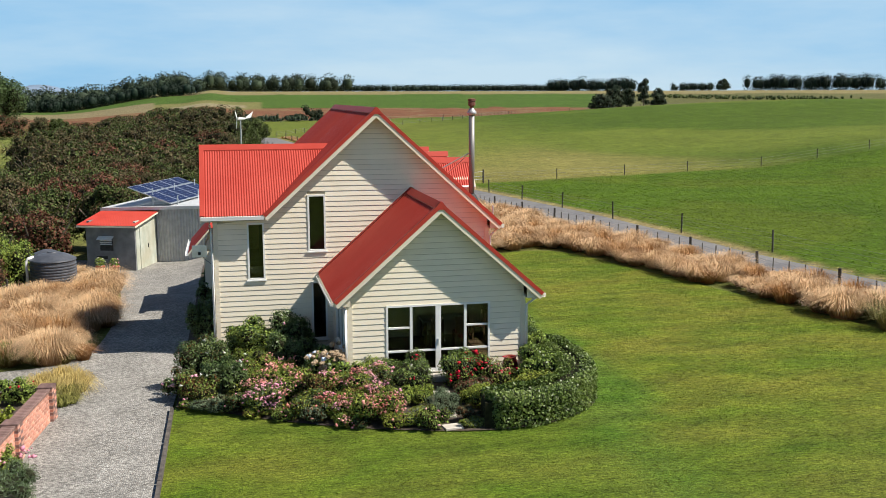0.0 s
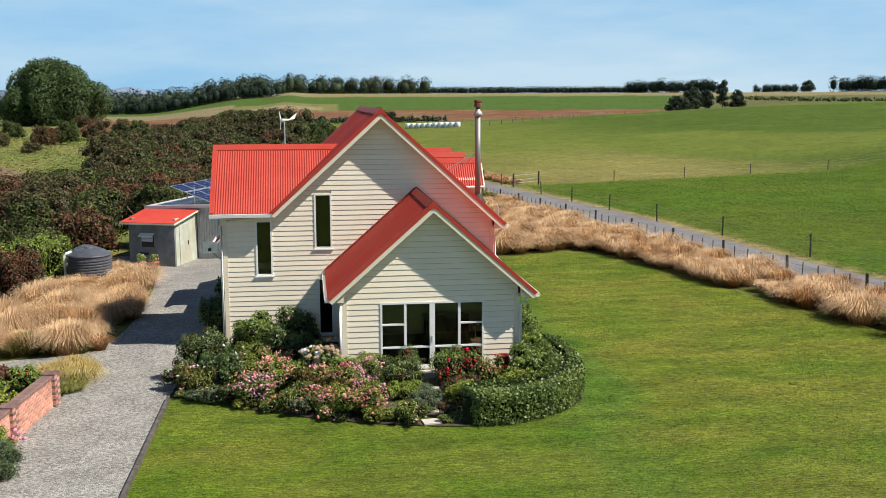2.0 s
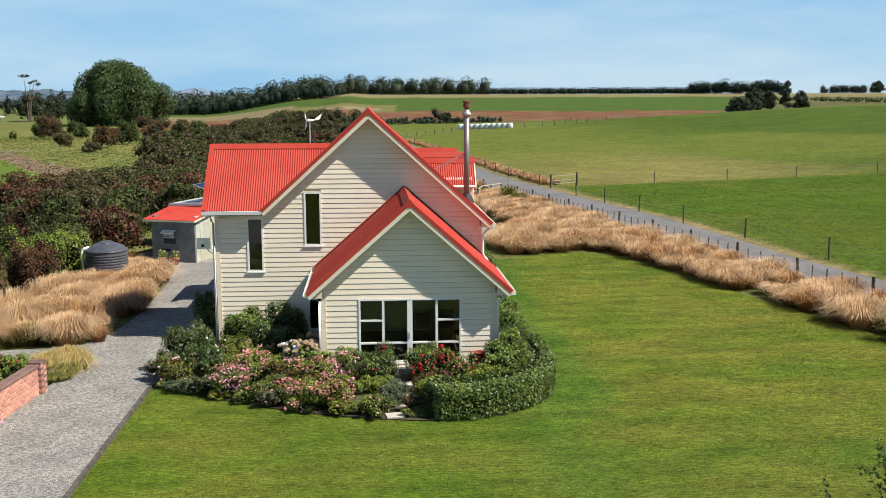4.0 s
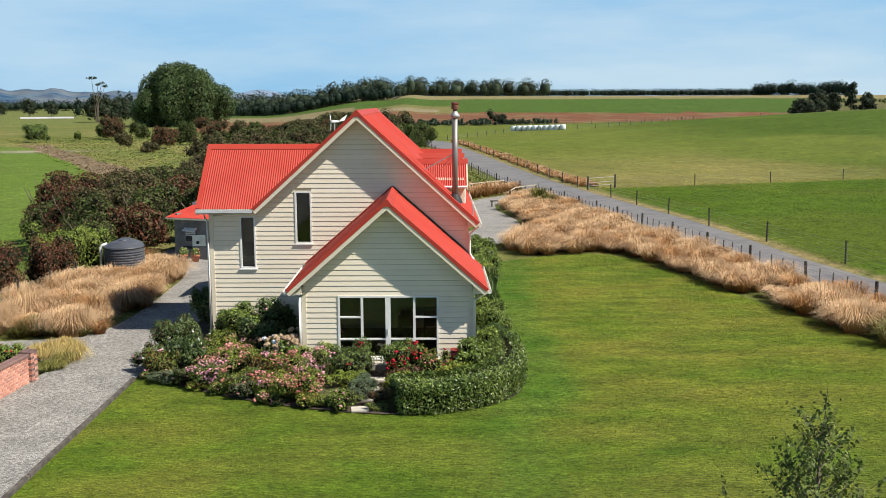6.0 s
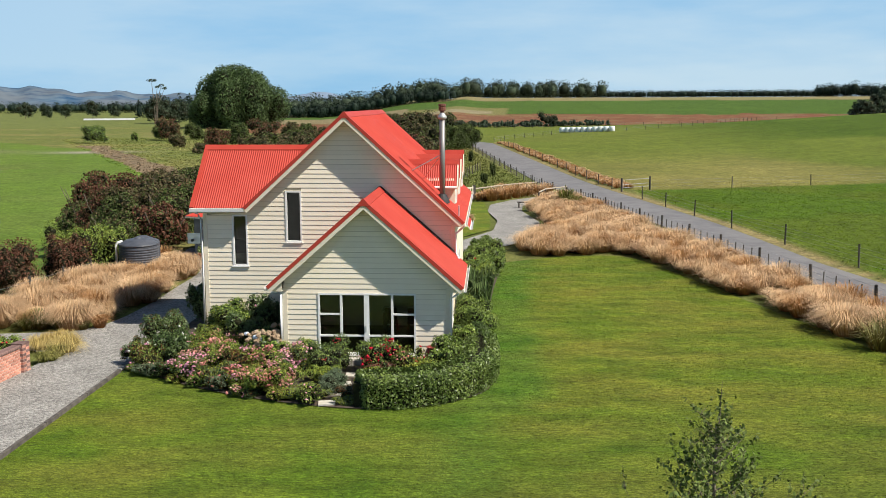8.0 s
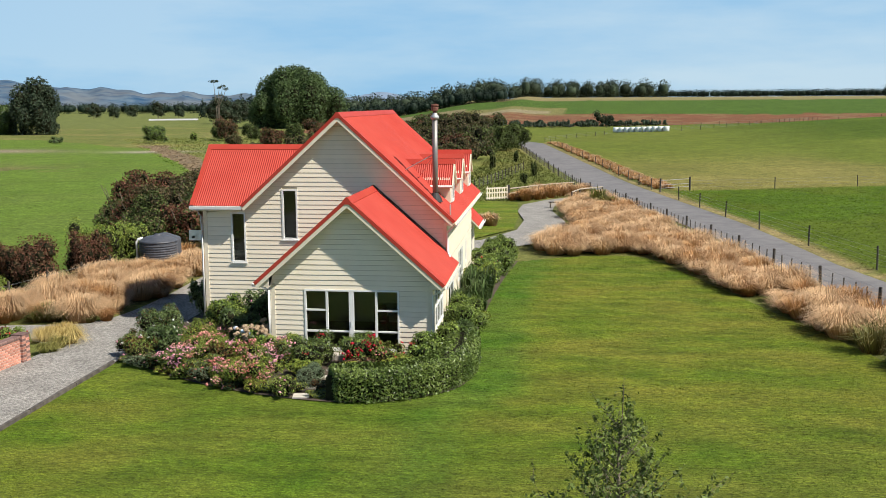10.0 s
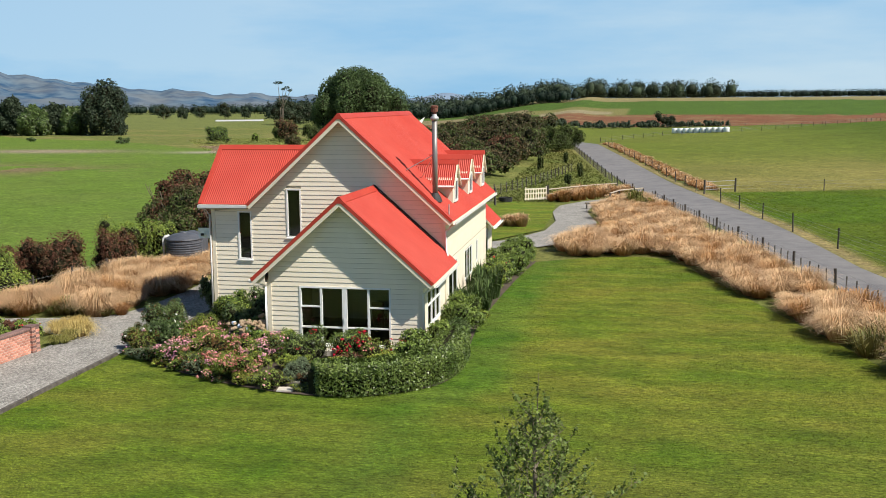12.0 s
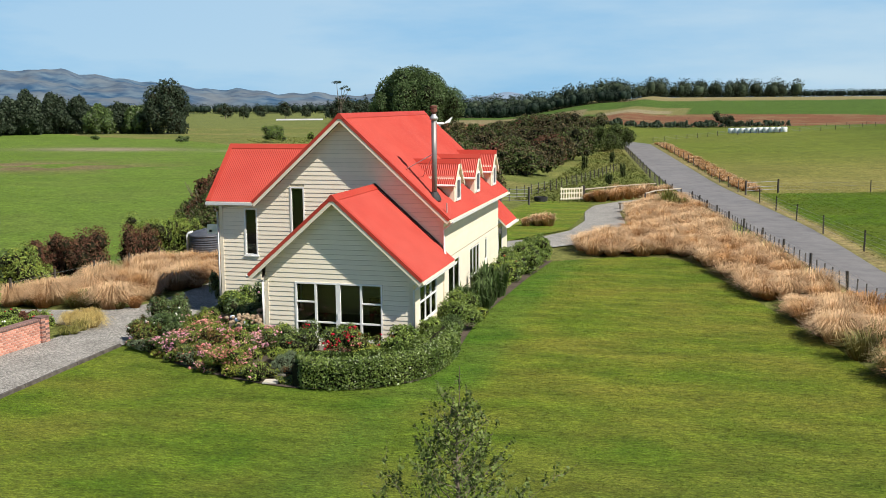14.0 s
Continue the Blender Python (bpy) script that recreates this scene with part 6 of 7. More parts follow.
for k in range(4):
    part("louvre", hexa(bmesh.new(), [(-1.72, -0.10, 1.24 + k * 0.09), (-1.13, -0.10, 1.24 + k * 0.09), (-1.13, -0.031, 1.28 + k * 0.09), (-1.72, -0.031, 1.28 + k * 0.09),
                                     (-1.72, -0.10, 1.255 + k * 0.09), (-1.13, -0.10, 1.255 + k * 0.09), (-1.13, -0.031, 1.295 + k * 0.09), (-1.72, -0.031, 1.295 + k * 0.09)]), "white", lv)
part("vent", B(-1.95, -1.4, -0.02, -0.001, 0.55, 0.68), "dark", shed)
barn = thing("tin_shed", "corrugated iron farm shed with a pale flat roof", "shed", at=(-4.45, 47.6, YZ))
barn.rotation_euler = (0, 0, radians(-20))
tin_wall("front_wall", (0.02, 2.45), (6.0, 2.45), 0, 2.75, 2.95, barn)
tin_wall("side_wall", (-2.6, 9.0), (-2.6, 2.45), 0, 2.62, 2.62, barn)
part("back_wall", B(-2.6, 6.0, 8.95, 9.0, 0, 2.7), "galv", barn)
part("end_wall", B(5.96, 6.0, 2.5, 8.94, 0, 2.9), "galv", barn)
part("west_front", B(-2.6, 0.0, 2.5, 2.55, 0, 2.7), "galv", barn)
corrugated("roof", [(-2.8, 2.25, 2.72), (6.1, 2.25, 3.0), (6.1, 9.2, 3.0), (-2.8, 9.2, 2.72)], barn, 0.15, 0.012, "zinc")
part("fascia", hexa(bmesh.new(), [(-2.8, 2.22, 2.58), (6.1, 2.22, 2.86), (6.1, 2.25, 2.86), (-2.8, 2.25, 2.58), (-2.8, 2.22, 2.74), (6.1, 2.22, 3.02), (6.1, 2.25, 3.02), (-2.8, 2.25, 2.74)]), "zinc", barn)
array = thing("solar_array", "rack of dark blue solar panels tilted to the sun", "solar panels", at=(-4.45, 47.6, YZ))
array.rotation_euler = (0, 0, radians(-20))
u0, u1 = Vector((-1.5, 0, 3.72)), Vector((0.75, 0, 2.93))
for row in range(2):
    for k in range(5):
        a, c = u0.lerp(u1, row * 0.38 + (0 if not row else 0.01)), u0.lerp(u1, 0.37 if row == 0 else 1.0)
        y0, y1 = 2.6 + k * 1.28, 2.6 + k * 1.28 + 1.24
        n = (c - a).cross(Vector((0, 1, 0))).normalized() * -1
        n = n if n.z > 0 else -n
        pn = new("panel")
        pn.parent = array
        def plate(p, q, ya, yb, lo, hi):
            return hexa(bmesh.new(), [Vector((w.x, yy, w.z)) + n * h for h in (lo, hi) for w, yy in ((p, ya), (q, ya), (q, yb), (p, yb))])
        part("frame", plate(a, c, y0, y1, 0, 0.035), "alu", pn)
        m, e = 4 if row == 0 else 6, 0.02
        for i in range(m):
            for j in range(4):
                p, q = a.lerp(c, 0.04 + 0.92 * i / m), a.lerp(c, 0.04 + 0.92 * (i + 0.93) / m)
                ya, yb = y0 + 0.05 + (y1 - y0 - 0.1) * j / 4, y0 + 0.05 + (y1 - y0 - 0.1) * (j + 0.95) / 4
                part("cell", plate(p, q, ya, yb, 0.036, 0.04), "solar", pn)
for y in (2.9, 5.6, 8.4):
    part("strut", T([(-0.3, y, 2.75), (-0.3, y, 3.7)], 0.03, n=6), "alu", array)
    part("strut", T([(1.0, y, 2.8), (1.0, y, 3.34)], 0.03, n=6), "alu", array)
for x, y, pet, rr in ((-6.05, 47.35, "petal_white", 0.2), (-5.4, 47.2, "petal_pink", 0.22)):
    tp = thing("flower_pot", "red pot with flowering plants by the store", "pot", "pots by the store", at=(x, y, hz(x, y) + 0.01))
    part("pot", turned([(rr * 0.7, 0), (rr, 0.28), (rr * 1.1, 0.3), (rr * 1.1, 0.34), (rr * 0.9, 0.34)], 16), "terracotta", tp, smooth=True)
    P, D = blob_points(260, [(0, 0, 0.48, 0.24, 0.24, 0.24)])
    v, f = leaf_mesh(P, D, 0.08)
    raw("foliage", v, f, "leaf_mid", tp)
    heads("blossom", P[:16], 0.04, pet, tp)
tank = thing("water_tank", "ribbed dark grey plastic rainwater tank", "water tank", at=(-7.0, 40.8, hz(-7, 40.8) + 0.01))
tz = 1.66 - tank.location.z
prof = [(0.86, 0)]
for k in range(12):
    z = 0.06 + k * (tz - 0.45) / 12
    prof += [(0.86, z), (0.89, z + 0.02), (0.89, z + 0.06), (0.86, z + 0.08)]
prof += [(0.86, tz - 0.33), (0.9, tz - 0.3), (0.88, tz - 0.25), (0.55, tz - 0.08), (0.2, tz - 0.01), (0.18, tz + 0.03), (0.05, tz + 0.04)]
part("shell", turned(prof, 36), "tank", tank, smooth=False)
part("inlet_pipe", T([(-0.95, -0.25, 0), (-0.95, -0.25, tz - 0.3), (-0.9, -0.2, tz - 0.2), (-0.7, -0.1, tz - 0.15)], 0.06), "pvc", tank, smooth=True)
tank2 = thing("water_tank", "second dark rainwater tank behind the first", "water tank", at=(-7.6, 43.0, hz(-7.6, 43)))
part("shell", turned([(0.8, 0), (0.8, 1.4), (0.75, 1.5), (0.2, 1.72), (0.05, 1.74)], 30), "tank", tank2)

wallb = thing("brick_wall", "low weathered red brick garden wall with piers", "wall", at=(-4.5, 24.45, 0))
wallb.rotation_euler = (0, 0, radians(-95.5))
# along local x from the end pier; the drive is on the local +y side
part("mortar_core", B(0.0, 6.6, -0.09, 0.09, -0.02, 0.76), "mortar", wallb)
bm = bmesh.new()
box(bm, 0.004, 0.222, -0.104, 0.104, 0.004, 0.072)
bmesh.ops.bevel(bm, geom=bm.edges[:], offset=0.006, segments=1, affect="EDGES")
first = part("brick", bm, "brick", wallb)
for row in range(9):
    for k in range(28):
        x = k * 0.232 + (0.116 if row % 2 else 0) + 0.12
        if x > 6.3:
            continue
        ob = first if (row, k) == (0, 0) else new("brick", first.data)
        ob.parent = wallb
        ob.location = (x, rng.uniform(-0.003, 0.003), 0.0 + row * 0.083)
bm = bmesh.new()
box(bm, 0.004, 0.104, -0.14, 0.14, 0, 0.075)
bmesh.ops.bevel(bm, geom=bm.edges[:], offset=0.008, segments=1, affect="EDGES")
cop = part("coping_brick", bm, "coping", wallb)
for k in range(60):
    ob = cop if k == 0 else new("coping_brick", cop.data)
    ob.parent = wallb
    ob.location = (k * 0.108 + 0.1, 0, 0.765)
for px_ in (0.0, 2.68, 5.3):
    pier = new("pier")
    pier.parent = wallb
    pier.location = (px_, 0, 0)
    part("pier_core", B(0.0, 0.34, -0.15, 0.17, -0.02, 0.78), "mortar", pier)
    for row in range(10):
        for s in range(2):
            o = (0.0 if row % 2 else 0.12)
            part("pier_brick", B(-0.012 + s * 0.18 + 0.004, -0.012 + s * 0.18 + 0.176, -0.162, 0.182, row * 0.083, row * 0.083 + 0.072), "coping" if (row + s) % 2 else "brick", pier)
    part("pier_cap", B(-0.02, 0.36, -0.17, 0.19, 0.83, 0.88), "coping", pier)

# small wind turbine beyond the roof
tz0 = hz(0.8, 57.9)
turb = thing("wind_turbine", "small white wind turbine on a thin pole", "wind turbine", at=(0.8, 57.9, tz0))
H = 6.55 - tz0
part("pole", T([(0, 0, 0), (0, 0, H)], 0.04, n=8), "galv", turb)
part("hub", T([(-0.18, -0.1, H), (0.25, 0.12, H)], [0.09, 0.06], n=10), "white", turb)
part("tail_fin", hexa(bmesh.new(), [(0.25, 0.10, H - 0.02), (0.6, 0.3, H + 0.05), (0.6, 0.31, H + 0.05), (0.25, 0.11, H - 0.02), (0.35, 0.15, H + 0.12), (0.75, 0.38, H + 0.42), (0.75, 0.39, H + 0.42), (0.35, 0.16, H + 0.12)]), "white", turb)
for a in (80, 200, 320):
    d = Vector((0.4 * math.sin(radians(a)) * 0.6, -math.sin(radians(a)) * 0.75, math.cos(radians(a))))
    part("blade", T([Vector((-0.2, -0.1, H)), Vector((-0.2, -0.1, H)) + d * 0.3, Vector((-0.2, -0.1, H)) + d * 0.62], [0.02, 0.035, 0.01], n=5), "white", turb)


# ---- fences ----
def post_mesh(name, w, h, round_=False):
    bm = bmesh.new()
    if round_:
        tube(bm, [(0, 0, -0.1), (0, 0, h * 0.98), (0, 0, h)], [w, w * 0.95, w * 0.7], 7)
    else:
        box(bm, -w, w, -w * 0.6, w * 0.6, -0.1, h)
    me = bpy.data.meshes.new(name)
    bm.to_mesh(me)
    bm.free()
    me.materials.append(M["timber"])
    return me


thick_post, batten, slim = post_mesh("post", 0.07, 1.0, True), post_mesh("batten", 0.024, 0.84), post_mesh("post", 0.05, 1.1, True)


def walk_line(line, gap):
    line = np.array(line, float)
    s = np.concatenate([[0], np.cumsum(np.linalg.norm(np.diff(line, axis=0), axis=1))])
    u = np.arange(0, s[-1], gap)
    return np.stack([np.interp(u, s, line[:, i]) for i in (0, 1)], 1)


def fence(label, line, gap, every=1, wires=4, tall=0.95, heavy=None, light=None, wire_r=0.006):
    ob = thing("fence", label, "fence")
    pts = walk_line(line, gap)
    r = random.Random(len(pts))
    for i, (x, y) in enumerate(pts):
        main = i % every == 0
        p = new("post" if main else "batten", (heavy or thick_post) if main else (light or batten))
        p.parent = ob
        p.matrix_basis = pose(x, y, hz(x, y), r.uniform(-2.5, 2.5), r.uniform(-2.5, 2.5), r.uniform(0, 40))
    for k in range(wires):
        z = tall * (k + 1) / wires - 0.04
        part("wire", T([(x, y, hz(x, y) + z) for x, y in pts[::2]], wire_r, n=4), "wire", ob)
    return ob


LINE_L = [(27.2, 10), (25.1, 24), (23.4, 34.5), (21.9, 42.3), (19.9, 55.5), (18.3, 68), (16.7, 83.0)]
fence("timber post, batten and wire fence along the lane", LINE_L, 0.95, 5)
fence("post and batten fence beyond the entry along the lane", [(15.2, 90.5), (12.6, 112), (9.3, 143), (5.6, 178), (3.5, 190)], 1.5, 4)
fence("post and wire fence on the far side of the lane", [(30.4, 20), (28.3, 34), (26.6, 43.5), (25.5, 51.2), (24.5, 59), (23.6, 69), (22.9, 78), (21.9, 90.5)], 7.9, 1, 4, heavy=slim)
fence("post and wire paddock fence", [(25.0, 94.0), (50.7, 101.4), (60, 101), (75, 105), (100, 112), (130, 118)], 9.0, 1, 3, heavy=slim)
fence("post and wire fence along the lane's far stretch", [(21.4, 95), (16.6, 143), (10.8, 195)], 6.5, 1, 3, heavy=slim)
fence("post and rail fence by the far lane bend", [(10, 205), (24, 232), (48, 240), (70, 262), (90, 300)], 5, 1, 3, heavy=thick_post, wire_r=0.012)
fence("far paddock fence along the ploughed ground", [(-60, 312), (0, 322), (60, 318), (80, 306), (140, 300), (190, 290)], 6, 1, 2, heavy=thick_post, wire_r=0.012)
fence("post and wire fence beside the hawthorns", [(1.5, 76), (3.2, 88), (5.5, 106), (8.0, 125)], 2.2, 1, 4, heavy=slim)
fence("short fence of grey posts below the tussock bank", [(-9.5, 29.2), (-8.7, 34.0), (-8.2, 38.5)], 2.3, 1, 3, heavy=slim)
st_ = thing("field_gate", "steel tube gate in the paddock fence", "gate", at=(21.9, 91.5, hz(22, 92)))
for x, y in ((0, 0), (3.1, 2.5)):
    part("gate_post", T([(x, y, -0.2), (x, y, 1.3)], 0.09, n=8), "timber", st_)
for z in (0.35, 0.65, 1.1):
    part("gate_rail", T([(0.1, 0.08, z), (3.0, 2.42, z)], 0.022, n=6), "galv", st_)
sg = thing("field_gate", "steel gate at the end of the entry lawn", "gate", at=(1.6, 75.0, hz(1.6, 75)))
for x in (0, 2.4):
    part("gate_post", T([(x, 0, -0.2), (x, 0, 1.4)], 0.09, n=8), "timber", sg)
for z in (0.3, 0.6, 0.85, 1.2):
    part("gate_rail", T([(0.1, 0, z), (2.3, 0, z)], 0.022, n=6), "galv", sg)
wg = thing("timber_gate", "cream painted timber slat gate standing open", "gate", at=(5.95, 79.8, hz(6, 79.8)))
wg.rotation_euler = (0, 0, radians(36))
for z in (0.18, 0.62, 1.0):
    part("rail", B(0.0, 2.2, -0.03, 0.03, z, z + 0.12), "trim", wg)
for k in range(9):
    part("slat", B(0.04 + k * 0.255, 0.13 + k * 0.255, -0.055, -0.031, 0.1, 1.12 if k not in (0, 8) else 1.25), "trim", wg)
part("gate_post", B(2.22, 2.4, -0.09, 0.09, -0.2, 1.3), "timber", wg)
for line in ([(7.7, 81.2), (9.4, 84.6), (11.6, 88.4), (14.9, 92.2)], [(13.2, 77.2), (14.0, 81.2), (16.4, 84.6)]):
    rl = thing("rail_fence", "curved entry fence of timber posts and pale rails", "fence", "entry fences")
    pts = walk_line(line, 1.9)
    for x, y in pts:
        p = new("post", thick_post)
        p.parent = rl
        p.location = (x, y, hz(x, y))
    for z in (0.55, 0.98):
        for p, q in zip(pts, pts[1:]):
            part("rail", T([(*p, hz(*p) + z), (*q, hz(*q) + z)], 0.055, n=6), "rail", rl)
seat = thing("garden_bench", "small dark bench beside the entry drive", "bench", at=(11.9, 73.2, hz(11.9, 73.2) + 0.03))
part("seat", B(-0.6, 0.6, -0.18, 0.18, 0.40, 0.46), "timber", seat)
for x in (-0.45, 0.45):
    part("leg", B(x - 0.05, x + 0.05, -0.16, 0.16, 0, 0.4), "timber", seat)
box_ = thing("trough", "low black water trough on the grass", "trough", at=(4.4, 79.0, hz(4.4, 79)))
part("basin", turned([(0.55, 0), (0.6, 0.4), (0.55, 0.4), (0.5, 0.1)], 18), "dark", box_)

# wrapped bales in a row
bale = thing("hay_bale", "round silage bale wrapped in white plastic", "bale", "row of bales", at=(27.5, 247.5, hz(27.5, 247.5)))
bm = turned([(0.0, 0), (0.66, 0.0), (0.72, 0.08), (0.73, 0.62), (0.72, 1.14), (0.64, 1.24), (0.0, 1.25)], 18)
part("wrap", bm, "wrap", bale, smooth=True)
for k in range(1, 10):
    x, y = 27.5 + 1.3 * k, 247.5 - 0.85 * k
    copy_thing(bale, pose(x, y, hz(x, y), 0, 0, 40 * k))

# ---- hawthorns behind the yard ----
HAW = [(-21.5, 61), (-12, 58.5), (-3.5, 59), (-2.5, 90), (-1.0, 120), (1.0, 146), (1.0, 172), (-5, 199), (-24, 199), (-29, 165), (-26, 138), (-19.5, 112), (-17.0, 98), (-21.5, 76)]


def hawthorn(x, y, r, h, main, size, count):
    """A thorn tree: several stems under a crown of many uneven lumps."""
    ob = thing("hawthorn", {"leaf_haw": "bronze-green hawthorn in a wild hedge", "leaf_hawgreen": "dark green hawthorn in a wild hedge", "leaf_hawred": "russet hawthorn heavy with red berries"}[main],
               "hawthorn", "wild hedge", at=(x, y, hz(x, y)))
    q = random.Random(int(x * 53 + y * 29))
    bl = [(0, 0, h * 0.42, r * 0.72, r * 0.72, h * 0.42)]
    for i in range(22):
        a, t = i * 2.4 + q.random(), q.random()
        d = r * q.uniform(0.35, 0.85) * (1 - 0.5 * t * t)
        e = r * q.uniform(0.17, 0.34)
        bl.append((d * math.cos(a), d * math.sin(a), h * (0.14 + 0.70 * t), e, e, e * q.uniform(0.65, 1.0)))
    part("underwood", core_mesh(bl, 0.6), "core_shade", ob)["kind"] = "stuff"
    wood = bmesh.new()
    for k in range(7):
        a = k * 0.9 + q.random()
        p = Vector((math.cos(a), math.sin(a), 0)) * r
        tube(wood, [p * 0.1, p * 0.5 + Vector((0, 0, h * 0.4)), p * q.uniform(0.7, 0.95) + Vector((0, 0, h * q.uniform(0.55, 0.85)))], [0.08, 0.05, 0.02], 5)
    part("limb_structure", wood, "bark", ob)
    for lf, share in ((main, 0.74), ("leaf_hawgreen" if main != "leaf_hawgreen" else "leaf_haw", 0.26)):
        P, D = blob_points(int(count * share), bl, -0.6, 0.3)
        v, f = leaf_mesh(P, D, size, 0.6)
        v[:, 2] = np.maximum(v[:, 2], 0.0)
        raw("foliage", v, f, lf, ob)["kind"] = "stuff"
    return ob


for i, (x, y) in enumerate(scatter(HAW, 4.6)):
    tall = 2.3 + 0.9 * float(ss((y - 110) / 40)) + 3.2 * float(ss((y - 128) / 22)) * float(ss((x + 15) / 6)) + 1.8 * float(ss((y - 165) / 25)) * float(ss((x + 26) / 8) * ss((-x - 8) / 6))
    h = max(2.6, tall - hz(x, y) + rng.uniform(-1.0, 0.5) - 1.6 * float(ss((-x - 17) / 4) * ss((66 - y) / 4)))
    lf = ("leaf_haw", "leaf_hawgreen", "leaf_hawred", "leaf_haw", "leaf_haw", "leaf_hawgreen", "leaf_hawgreen", "leaf_haw")[int(rng.integers(0, 8 if y > 78 else 5))]
    hawthorn(x, y, (3.2 if y < 130 else 4.0) * rng.uniform(0.75, 1.1), h, lf, 0.19 if y < 90 else 0.30, 5200 if y < 90 else 1900)
for i, (x, y, r, h) in enumerate(((-12.3, 52.5, 2.2, 3.3), (-9.3, 50.6, 1.9, 2.9), (-9.6, 54.5, 2.4, 3.9), (-13.0, 56.3, 2.4, 3.9), (-6.2, 54.6, 2.2, 3.9), (-15.2, 58.0, 2.4, 3.9), (-11.2, 49.0, 1.6, 2.3), (-3.4, 57.5, 2.0, 3.8))):
    hawthorn(x, y, r, h, "leaf_hawred" if i % 4 == 1 else ("leaf_hawgreen", "leaf_haw")[i % 2], 0.15, 5600)
for x, y, r, h in ((3.4, 168, 3.0, 4.4), (5.2, 178, 2.6, 4.0), (1.6, 160, 2.6, 4.6)):
    shrub("hawthorn", "green hawthorn beside the paddock", "hawthorn", (x, y), r, h, "leaf_hawgreen", 0.24, 5200, 9, group="wild hedge")
for x, y, h in ((4.0, 120.7, 2.2), (6.5, 134.8, 2.3), (9.5, 109.3, 2.1), (8.6, 100.5, 1.5)):
    shrub("sapling", "young planted sapling in the paddock", "tree", (x, y), 0.42, h, "leaf_hawgreen", 0.12, 800, 5, group="saplings in the paddock")


def at_view(t0x, t0y, heading, d):
    """A place a distance off in a compass heading from a standpoint."""
    a = radians(heading)
    return t0x + d * math.sin(a), t0y + d * math.cos(a)


# bushes on the rough pasture to the west
for i, (x, y, r, h) in enumerate(((-85, 278, 4.0, 6.5), (-67, 231, 2.0, 3.4), (-91, 287, 2.0, 4.2), (-55, 225, 3.0, 5.4), (-54, 207, 2.0, 2.0), (-54.5, 242, 2.8, 6.0), (-54.4, 269, 4.7, 6.3),
                                  (-49.6, 281, 3.4, 5.1), (-45.3, 285, 3.1, 4.8), (-39.5, 284, 3.1, 3.7), (-34.7, 311, 3.7, 4.1), (-79, 283, 3.2, 5.2), (-60, 236, 1.8, 3.0), (-60, 262, 2.6, 4.6))):
    lf = ("leaf_hawred", "leaf_haw", "leaf_hawgreen")[i % 3]
    shrub("pasture_bush", "%s hawthorn bush on the rough pasture" % ("russet", "bronze-green", "dark green")[i % 3], "bush", (x, y), r, h, (("leaf_hawgreen", 0.3), (lf, 0.7)), 0.36, 2600, 12, group="pasture bushes")
x, y = at_view(12.2, -2.9, -22.98, 285)
shrub("pasture_bush", "broad dark bush alone on the pasture", "bush", (x, y), 3.7, 4.9, (("leaf_dark", 0.6), ("leaf_mid", 0.4)), 0.4, 2600, 8, group="pasture bushes")
x, y = at_view(12.2, -2.9, -20.9, 295)
shrub("pasture_bush", "small pale green sapling on the pasture", "bush", (x, y), 1.2, 3.0, "leaf_mid", 0.3, 500, 5, group="pasture bushes")
x, y = at_view(16, -3, -28.8, 300)
shrub("pasture_bush", "low dark bush at the paddock's edge", "bush", (x, y), 2.2, 1.8, "leaf_dark", 0.35, 700, 5, group="pasture bushes")
x, y = at_view(16, -3, -33.5, 330)
shrub("pasture_bush", "low dark bush at the paddock's edge", "bush", (x, y), 1.6, 1.4, "leaf_dark", 0.35, 500, 5, group="pasture bushes")
for k in range(17):
    x, y = at_view(8, -1, -6.5 + k * 0.78 + rng.uniform(-0.2, 0.2), 340 + rng.uniform(-6, 6))
    big = rng.uniform(1.0, 2.0) if k != 13 else 4.0
    shrub("field_bush", "dark bush in the row before the ploughed field", "bush", (x, y), big, big * 1.25, "leaf_far", 0.45, 700, 5, group="field bushes")


